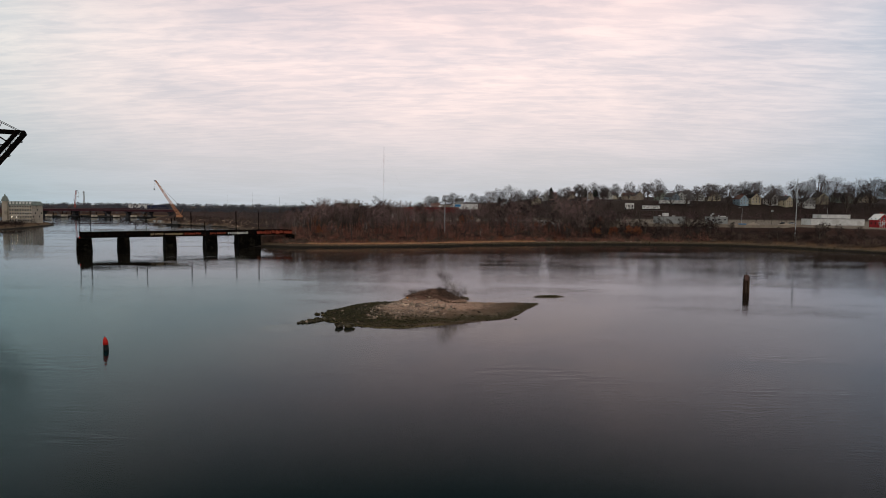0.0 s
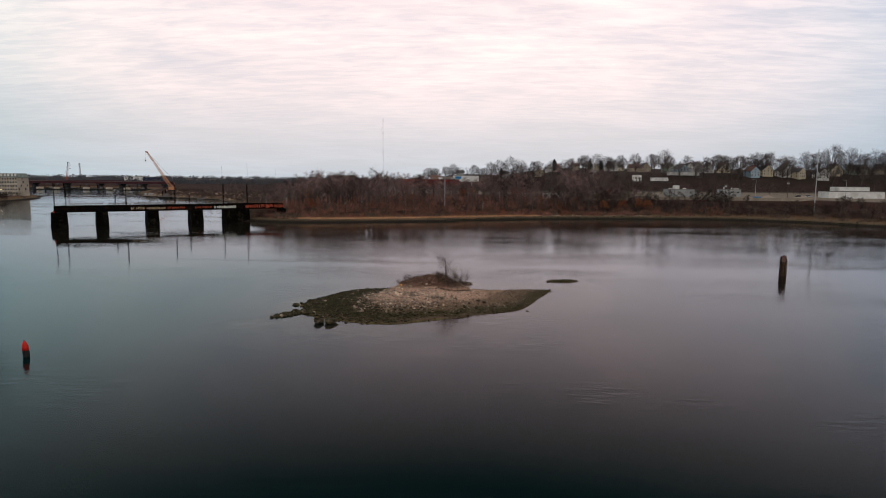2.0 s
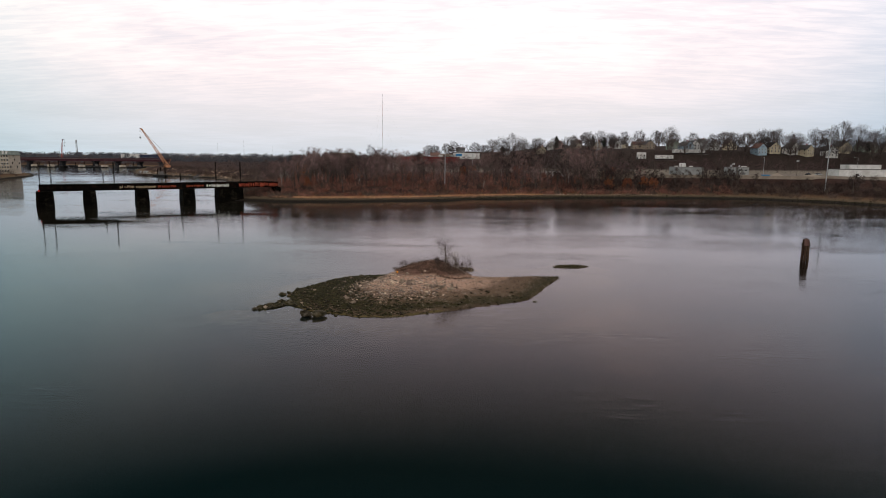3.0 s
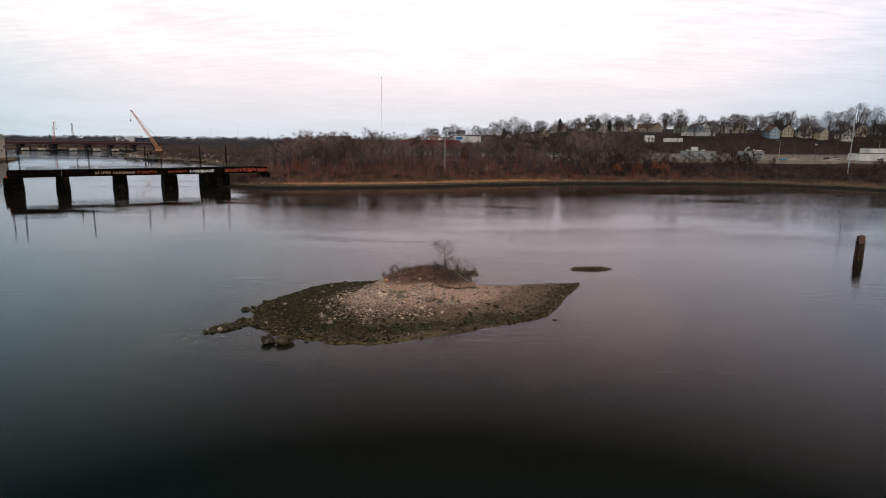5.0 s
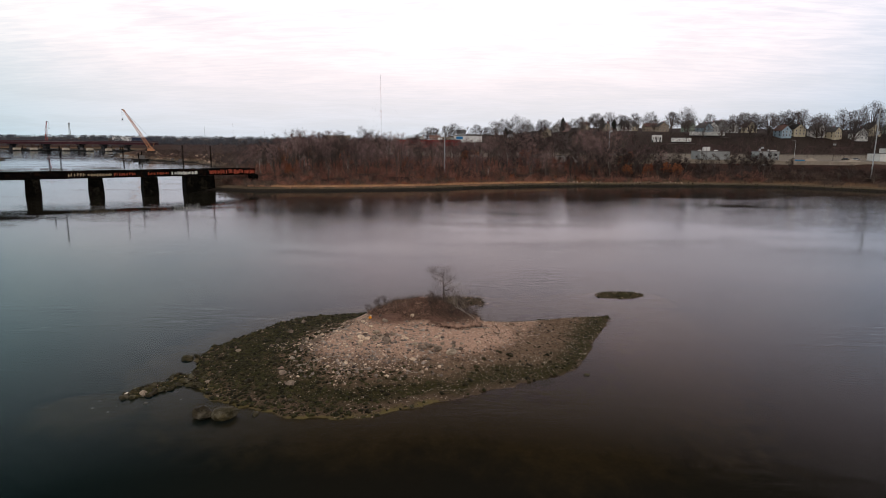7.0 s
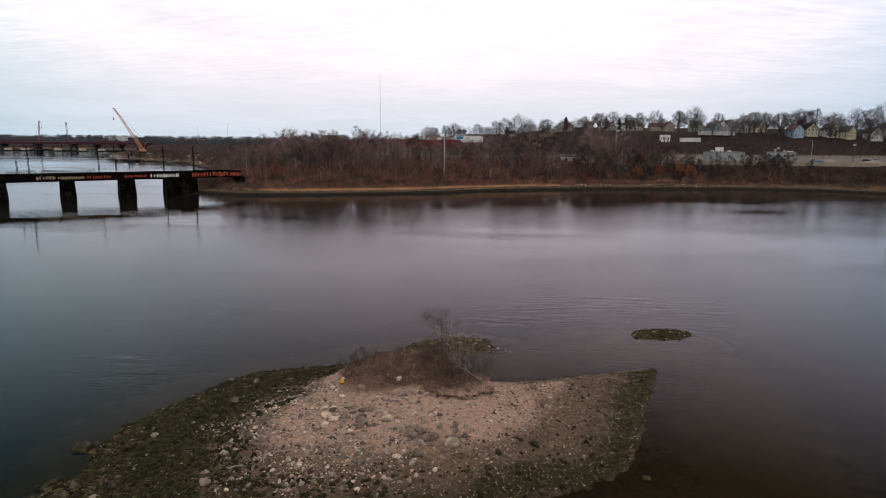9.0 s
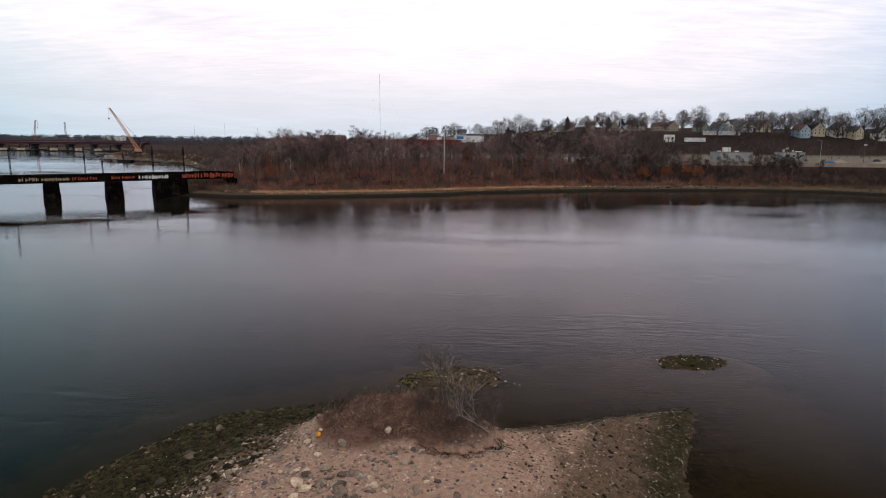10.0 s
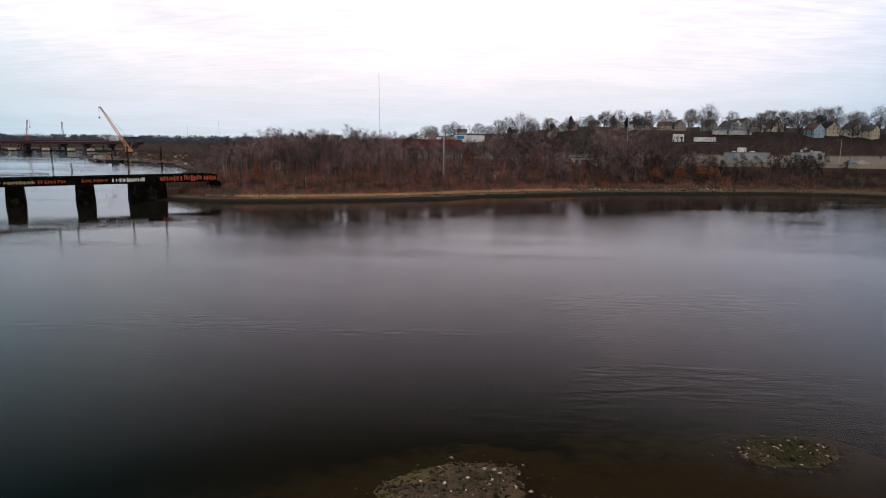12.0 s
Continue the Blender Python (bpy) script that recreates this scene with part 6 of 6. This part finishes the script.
def tree_kind(name, label, seed, height, width, clear, clumps, per, tip, trunk_r, mat="twig", bark="bark", leaves=0):
    limbs, segs, twigs = dome_plant(seed, height, width, clear, clumps, per, tip, trunk_r)
    t = thing(name, pose(0, 0, -500), label, "tree")
    part("trunk", limbs, M[bark], t)
    part("crown", twig_mesh("crown", twigs, M[mat]), M[mat], t)
    if leaves:
        r = np.random.default_rng(seed)
        tips = np.array([q[1] for q in twigs])
        p = tips[r.integers(0, len(tips), leaves)] + r.normal(0, 0.35, (leaves, 3))
        a, b = r.normal(0, 0.16, (leaves, 3)), r.normal(0, 0.16, (leaves, 3))
        v = np.stack([p - a, p + b, p + a, p - b], 1).reshape(-1, 3)
        part("leaves", cloud_mesh("leaves", v, 4 * np.arange(leaves)[:, None] + np.arange(4)[None], M["rust_leaf"]), M["rust_leaf"], t, "clinging rusty dead leaves")
    return t


def drop_tree(t):
    for o in (*t.children_recursive, t):
        bpy.data.objects.remove(o)


def plant(kinds, x, y, scale, z=None):
    k = kinds[int(rng.integers(len(kinds)))]
    z = height_at(x, y) if z is None else z
    return copy_thing(k, pose(x, y, z - 0.1, rng.normal(0, 2), rng.normal(0, 2), rng.uniform(0, 360)) @ Matrix.Diagonal((scale * rng.uniform(0.9, 1.15), scale * rng.uniform(0.9, 1.15), scale, 1)))


WOOD = [tree_kind("bare_tree", "leafless grey-brown tree in the riverside wood", 100 + i, 18.5, (8.5, 10.5, 7.5, 9.5)[i % 4], (0.36, 0.30, 0.42)[i % 3], 8 + i % 3, 98, 0.040, 0.25, mat="twig_dark" if i % 3 == 2 else "twig") for i in range(8)]
RUST = [tree_kind("oak_tree", "tree with clinging rust-brown dead leaves", 130 + i, 10, 7.0, 0.25, 7, 40, 0.04, 0.16, leaves=1100) for i in range(2)]
PALE = [tree_kind("birch_tree", "slender pale-barked bare tree at the bank", 140 + i, 13, 5.0, 0.40, 6, 50, 0.028, 0.13, bark="birch", mat="brush_grey") for i in range(2)]
OAKS = [tree_kind("large_tree", "broad leafless tree among the hillside houses", 150 + i, 22, (18, 21, 15, 19, 17)[i], (0.24, 0.21, 0.27, 0.2, 0.25)[i], 22, 115, 0.048, 0.40, mat="twig_grey") for i in range(5)]
BANK = [tree_kind("bank_tree", "small dark bare tree growing on the river bank", 160 + i, 11.5, (9, 7, 10, 8)[i], (0.20, 0.26, 0.17, 0.3)[i], 9, 120, 0.055, 0.36, mat="twig_dark") for i in range(4)]

placed = []


def free(x, y, gap):
    for a, b in placed:
        if (a - x) ** 2 + (b - y) ** 2 < gap * gap:
            return False
    placed.append((x, y))
    return True


def depth_in(x, y):
    return float(inland(EAST, np.array([x]), np.array([y]))[0])


n = 0
tries = 0
while n < 275 and tries < 20000:
    tries += 1
    x, y = rng.uniform(-128, 112), rng.uniform(355, 470)
    s = depth_in(x, y)
    if 16 < s < 85 and (x < 48 or s < 46) and not (x < -94 and s < 20) and free(x, y, 4.2):
        big_ = (0.70 + 0.42 * min(1, (s - 16) / 28) + rng.normal(0, 0.09)) * (1 + 0.16 * float(lumps(np.array([x]), np.array([y]), 13, 5)[0]))
        plant(RUST if rng.random() < 0.07 else PALE if (rng.random() < 0.06 or (x < -105 and rng.random() < 0.4)) else WOOD, x, y, big_ * (0.92 if x > 30 else 0.74 if -32 < x < 12 else 0.86 if -62 < x else 0.94))
        n += 1
n = tries = 0
while n < 34 and tries < 4000:
    tries += 1
    x, y = rng.uniform(56, 122), rng.uniform(400, 452)
    if 16 < depth_in(x, y) < 46 and free(x, y, 3.4):
        plant(RUST if rng.random() < 0.1 else WOOD, x, y, rng.uniform(0.62, 0.92))
        n += 1
n = tries = 0
while n < 34 and tries < 4000:
    tries += 1
    x, y = rng.uniform(16, 108), rng.uniform(428, 500)
    if depth_in(x, y) > 40 and free(x, y, 5.0):
        plant(WOOD, x, y, rng.uniform(1.0, 1.25) * (0.86 if x < 32 else 1.0))
        n += 1
for x, y, k in ((71.2, 424, 1.03), (82.2, 432, 1.07), (92.0, 428, 1.24), (107.1, 436, 1.17), (113.5, 430, 1.03), (124.1, 424, 0.85), (130.6, 432, 0.85), (145.8, 428, 1.13), (158.4, 436, 1.14), (159.8, 430, 1.05), (165.0, 424, 1.22), (174.4, 432, 1.03), (175.2, 428, 0.85), (183.0, 436, 1.12), (191.2, 430, 0.85), (60.6, 424, 1.16), (139.8, 432, 1.13)):
    placed.append((x, y))
    plant(BANK, x, y, k)
for x, y, k in ((-121.7, 392, 0.85), (-121.4, 400, 0.87), (-111.0, 384, 0.91), (-110.9, 396, 0.79), (-103.8, 388, 0.86), (-100.6, 392, 0.87), (-99.0, 400, 0.79), (-89.9, 384, 0.74), (-89.4, 396, 0.92), (-81.4, 384, 0.79), (-78.3, 388, 0.8), (-75.1, 396, 0.9), (-64.5, 380, 0.85), (-60.0, 392, 0.82), (-51.1, 384, 0.88), (-43.9, 388, 0.75), (-37.0, 396, 0.87)):
    placed.append((x, y))
    plant(WOOD, x, y, k)
for x in np.arange(76, 262, 8.5):
    xx = x + rng.normal(0, 2)
    for k in range(12):
        yy = 390 + rng.uniform(-50, 50)
        if 15 < depth_in(xx, yy) < 40 and free(xx, yy, 3.8):
            plant(BANK, xx, yy, rng.uniform(0.7, 1.2))
            break
for x, y, k in ((57, 800, 1.15), (30, 780, 0.95), (43, 815, 1.0), (-20, 800, 1.0), (-44, 800, 0.9), (8, 820, 0.9), (75, 860, 0.9), (140, 830, 0.9), (152, 812, 1.0), (163, 850, 1.0), (172, 760, 0.9), (205, 830, 1.0),
                (222, 820, 1.05), (235, 780, 1.0), (206, 655, 1.08), (198, 668, 0.95), (222, 690, 0.9), (246, 640, 0.9), (258, 632, 0.95), (266, 640, 1.0), (274, 632, 1.05), (281, 645, 1.0), (262, 655, 0.95), (248, 700, 0.9),
                (304, 630, 1.1), (311, 622, 1.15), (318, 632, 1.15), (300, 660, 0.9), (334, 625, 0.95), (342, 618, 1.15), (350, 622, 1.2), (357, 614, 1.1), (365, 626, 1.2), (372, 618, 1.15), (380, 630, 1.25), (390, 622, 1.15),
                (400, 634, 1.1), (410, 640, 1.2), (424, 640, 1.1), (228, 622, 0.9), (238, 628, 0.8), (296, 618, 0.85), (326, 612, 0.9), (213, 625, 0.75), (180, 780, 0.9), (195, 775, 0.8), (110, 800, 0.9), (130, 790, 0.85), (84, 790, 0.9), (66, 770, 0.85), (20, 760, 0.8), (-30, 830, 0.9), (145, 740, 0.7), (120, 720, 0.6), (436, 650, 1.25), (448, 644, 1.2), (462, 655, 1.2), (476, 650, 1.2), (330, 690, 1.0), (290, 720, 1.0), (190, 900, 1.1), (100, 880, 0.95), (-60, 900, 1.0), (-150, 800, 0.9), (-165, 850, 0.8), (176, 650, 0.6), (150, 660, 0.6), (130, 680, 0.7), (165, 700, 0.7)):
    plant(OAKS, x, y + (26 if x > 285 and y < 640 and int(x) % 3 else 0), k * (1.26 if x > 375 else 1.04 if x > 190 else 1.22 if 25 < x < 90 else 1.0))


def conifer(x, y, h, wide, label):
    t = thing("pine_tree", pose(x, y, height_at(x, y)), label, "tree")
    part("trunk", Shape().rod((0, 0, -0.5), (0.2, 0, h * 0.95), 0.3, 0.06, 7), M["bark"], t)
    r = np.random.default_rng(int(abs(x)))
    m = 2600
    k = r.random(m) ** 0.7
    a = r.uniform(0, math.tau, m)
    whorl = 0.6 + 0.4 * np.sin(k * 34 + 2.3 * np.sin(a * 3))
    rad = wide * np.sqrt(r.random(m)) * whorl * np.minimum(1, (1.05 - k) * 1.9) * np.minimum(1, 0.35 + k * 3)
    p = np.stack([rad * np.cos(a), rad * np.sin(a), h * (0.18 + 0.84 * k)], 1)
    u, v = r.normal(0, 0.28, (m, 3)), r.normal(0, 0.28, (m, 3))
    q = np.stack([p - u, p + v, p + u, p - v], 1).reshape(-1, 3)
    part("crown", cloud_mesh("crown", q, 4 * np.arange(m)[:, None] + np.arange(4)[None], M["needle"]), M["needle"], t)


for x, y, h, wide in ((118, 840, 19, 5.0), (152, 770, 15, 3.2), (165, 765, 13, 3.6), (45, 830, 14, 3.6), (-130, 560, 13, 3.2), (-124, 566, 12, 3.0), (-3, 440, 9, 2), (410, 660, 11, 3.2)):
    conifer(x, y, h, wide, "dark green conifer standing above the bare trees")


# ---- woods and brush too many to count ----
def simple_tree(seed, height, width, clear):
    limbs, segs, twigs = dome_plant(seed, height, width, clear, 6, 44, 0.055, 0.16, 1)
    q = segs[:16] + twigs
    return np.array([p[0] for p in q]), np.array([p[1] for p in q]), np.array([p[2] for p in q])


SIMPLE = [simple_tree(300 + i, 15, (9, 8, 10, 8.5, 9.5)[i], 0.22) for i in range(5)]


def woods(name, spots, mat, label, thick=1.0, keep=1.0):
    vs = []
    for x, y, z, k in spots:
        a, b, rr = SIMPLE[int(rng.integers(5))]
        if keep < 1:
            pick = rng.random(len(a)) < keep
            a, b, rr = a[pick], b[pick], rr[pick]
        q = rng.uniform(0, math.tau)
        c, s = math.cos(q), math.sin(q)
        rot = np.array([(c, s, 0), (-s, c, 0), (0, 0, 1)]) * k
        a, b = a @ rot, b @ rot
        side = np.cross(b - a, rng.standard_normal(a.shape))
        side *= (rr * thick * k)[:, None] / (np.linalg.norm(side, axis=1, keepdims=True) + 1e-9)
        vs.append(np.stack([a - side, a + side, b + side * 0.5, b - side * 0.5], 1).reshape(-1, 3) + np.array([x, y, z]))
    v = np.concatenate(vs)
    return tagged(new(name, cloud_mesh(name, v, np.arange(len(v)).reshape(-1, 4), mat)), label, "woods", kind="stuff")


def scatter(m, x0, x1, y0, y1, size, keep=None):
    out = []
    x, y = rng.uniform(x0, x1, m * 3), rng.uniform(y0, y1, m * 3)
    z = ground_height(x, y)
    for a, b, c in zip(x, y, z):
        if c > 0.9 and (keep is None or keep(a, b)) and len(out) < m:
            out.append((a, b, c - 0.1, size * rng.uniform(0.75, 1.2)))
    return out


spots = scatter(200, -165, -60, 420, 600, 1.0, lambda a, b: depth_in(a, b) > 55)
spots += scatter(160, -60, 50, 430, 580, 0.72, lambda a, b: depth_in(a, b) > 55) + scatter(50, -60, 60, 740, 800, 0.6)
woods("back_woods", spots, M["twig"], "dense leafless wood behind the river bank")
spots = scatter(360, 200, 480, 530, 622, 0.55) + scatter(420, 30, 215, 500, 640, 0.62, lambda a, b: not (100 < a < 205 and b < 505))
woods("slope_brush_trees", spots[::2], M["twig"], "brown leafless trees on the slope below the houses", 1.3, 0.6)
spots = spots[1::2]
woods("slope_thicket", spots, M["twig_dark"], "dark leafless thicket on the slope below the houses", 1.5, 0.5)
spots = scatter(190, 60, 520, 715, 900, 1.0) + scatter(200, -220, 120, 760, 1000, 0.95)
woods("hill_woods", spots, M["twig_grey"], "bare trees between the hillside houses")
spots = scatter(260, -330, -120, 370, 760, 0.72) + scatter(170, -420, -150, 760, 1100, 0.8) + scatter(50, -520, -425, 560, 690, 0.45, lambda a, b: not (-503 < a < -448 and 600 < b < 640))
woods("river_woods", spots, M["twig_grey"], "bare woods along the river upstream", 1.35, 0.5)


def canopy(name, spots, per, mat, label):
    """Far treetops: each crown a loose heap of broad facets over a stem."""
    c = np.array(spots)
    m = len(c) * per
    k = c[:, 3].repeat(per)
    base = c[:, :3].repeat(per, 0)
    q = rng.normal(0, 1, (m, 3))
    q /= np.linalg.norm(q, axis=1, keepdims=True)
    q *= rng.random((m, 1)) ** 0.4
    p = base + np.stack([q[:, 0] * 5.5 * k, q[:, 1] * 5.5 * k, (8.5 + q[:, 2] * 4.8) * k], 1)
    a, b = rng.normal(0, 0.55, (m, 3)) * k[:, None], rng.normal(0, 0.55, (m, 3)) * k[:, None]
    v = np.stack([p - a, p + b, p + a, p - b], 1).reshape(-1, 3)
    return tagged(new(name, cloud_mesh(name, v, np.arange(len(v)).reshape(-1, 4), mat)), label, "woods", kind="stuff")


clearing = lambda a, b: not (b < 1850 and -50 < a + 0.605 * (b - 114) < 50 and int(a) % 4)
spots = scatter(1300, -1700, -260, 1180, 1500, 0.9, lambda a, b: clearing(a, b) or b < 1260) + scatter(1200, -2600, -220, 1500, 2300, 1.3, clearing) + scatter(300, -900, -300, 1150, 1260, 0.7)
canopy("far_woods", spots, 42, M["far_canopy"], "distant dark wooded ridge")


def thicket(name, spots, per, length, width, mat, label):
    """Twiggy clumps: stems fanning out from each root."""
    x = np.array([s[0] for s in spots]).repeat(per)
    y = np.array([s[1] for s in spots]).repeat(per)
    k = np.array([s[3] for s in spots]).repeat(per)
    m = len(x)
    x, y = x + rng.normal(0, 0.8, m) * k, y + rng.normal(0, 0.8, m) * k
    z = ground_height(x, y) - 0.1 + rng.random(m) ** 2 * 1.1 * k
    d = np.stack([rng.normal(0, 0.55, m), rng.normal(0, 0.55, m), rng.uniform(0.3, 1.2, m)], 1)
    d /= np.linalg.norm(d, axis=1, keepdims=True)
    v, f = ribbons(np.stack([x, y, z], 1), d, rng.uniform(*length, m) * k, width * rng.uniform(0.6, 1.3, m), 0.22)
    return tagged(new(name, cloud_mesh(name, v, f, mat)), label, "bushes", kind="stuff")


near_bank = lambda lo, hi: (lambda a, b: lo < depth_in(a, b) < hi)
thicket("bank_brush", scatter(470, -128, 170, 335, 440, 1.35, near_bank(8.5, 26)), 60, (0.8, 2.2), 0.065, M["brush"], "reddish-brown leafless brush along the bank")
thicket("bank_scrub", scatter(500, -128, 260, 335, 450, 1.4, near_bank(8, 36)), 55, (0.8, 2.4), 0.055, M["brush_grey"], "grey leafless scrub along the bank")
thicket("yard_edge_scrub", scatter(330, 55, 262, 335, 450, 1.5, near_bank(14, 46)), 50, (0.8, 2.2), 0.06, M["twig_dark"], "dark leafless scrub below the yards")
thicket("abutment_brush", scatter(70, -150, -95, 336, 400, 1.3, near_bank(3.5, 16)), 60, (0.8, 2.2), 0.06, M["brush_grey"], "grey brush round the bridge abutment")
upstream = scatter(620, -400, -132, 345, 860, 1.8, near_bank(4, 60))
thicket("upstream_brush", upstream[::2], 36, (0.9, 2.8), 0.08, M["brush_grey"], "grey leafless brush along the shore upstream")
thicket("upstream_scrub", upstream[1::2], 36, (0.9, 2.6), 0.08, M["twig_dark"], "dark leafless scrub along the shore upstream")
thicket("mill_shore_brush", scatter(170, -520, -420, 500, 612, 1.9), 36, (0.8, 2.4), 0.09, M["twig_dark"], "dark brush along the shore below the mill")
thicket("wood_floor_brush", scatter(420, -128, 80, 355, 470, 1.3, near_bank(22, 70)), 46, (1.6, 4.6), 0.075, M["brush"], "brown undergrowth below the bare trees")
thicket("rust_brush", scatter(90, -90, 70, 340, 430, 1.1, near_bank(9, 22)), 70, (0.5, 1.6), 0.07, M["rust_leaf"], "rust-coloured dead bracken and oak scrub")


def strip(lo, hi, x0, x1):
    def keep(x, y, z):
        s = inland(EAST, x, y)
        return (s > lo) & (s < hi + 1.5 * lumps(x, y, 6, 2)) & (x > x0) & (x < x1)
    return keep


blades("bank_grass", 26000, (-118, 46, 335, 405), strip(4.6, 10.0, -106, 46), (0.6, 1.3), 0.055, M["grass"], None, "straw-coloured dead grass along the shore", 0.35, ground_height)
blades("sparse_grass", 1500, (40, 262, 330, 412), strip(4.6, 8, 40, 262), (0.35, 0.9), 0.035, M["grass"], None, "thin straw-coloured grass along the shore", 0.35, ground_height)


def shore_stones(name, n, lo, hi, x0, x1, sizes, mat, label, y0=330, y1=412):
    x, y = rng.uniform(x0, x1, n * 14), rng.uniform(y0, y1, n * 14)
    s = inland(EAST, x, y)
    ok = np.flatnonzero((s > lo) & (s < hi))[:n]
    x, y = x[ok], y[ok]
    z = ground_height(x, y)
    m = len(ok)
    size = sizes[0] + (sizes[1] - sizes[0]) * rng.random(m) ** 3
    base = np.array([(1, 0, 0), (0.3, 0.95, 0), (-0.8, 0.6, 0), (-0.75, -0.65, 0), (0.35, -0.9, 0), (0.15, 0.1, 0.8), (0, 0, -0.6)])
    tris = np.array([(0, 1, 5), (1, 2, 5), (2, 3, 5), (3, 4, 5), (4, 0, 5), (1, 0, 6), (2, 1, 6), (3, 2, 6), (4, 3, 6), (0, 4, 6)])
    v = base[None] * (1 + 0.3 * rng.standard_normal((m, 7, 1)).clip(-1, 1)) * size[:, None, None] + np.stack([x, y, z], 1)[:, None]
    return tagged(new(name, cloud_mesh(name, v.reshape(-1, 3), (tris[None] + 7 * np.arange(m)[:, None, None]).reshape(-1, 3), mat)), label, "stones", kind="stuff")


shore_stones("shore_cobbles", 1500, 0.3, 5.2, -20, 262, (0.12, 0.65), M["weedrock"], "dark weedy cobbles along the tide line")
shore_stones("shore_rubble", 520, 3.6, 7.5, -20, 262, (0.12, 0.6), M["boulder"], "grey rubble along the bank edge")
shore_stones("shore_pale_rubble", 70, 4.5, 9, 40, 120, (0.3, 1.1), M["palerock"], "pale rubble tipped on the bank")
shore_stones("upstream_rubble", 420, 0.5, 9, -420, -200, (0.4, 1.6), M["boulder"], "brown rubble along the shore upstream", 540, 800)
shore_stones("upstream_pale_rubble", 160, 5, 34, -420, -190, (0.5, 1.9), M["palerock"], "pale rubble heaps on the bank upstream", 540, 800)
for t in (*WOOD, *RUST, *PALE, *OAKS, *BANK):
    drop_tree(t)
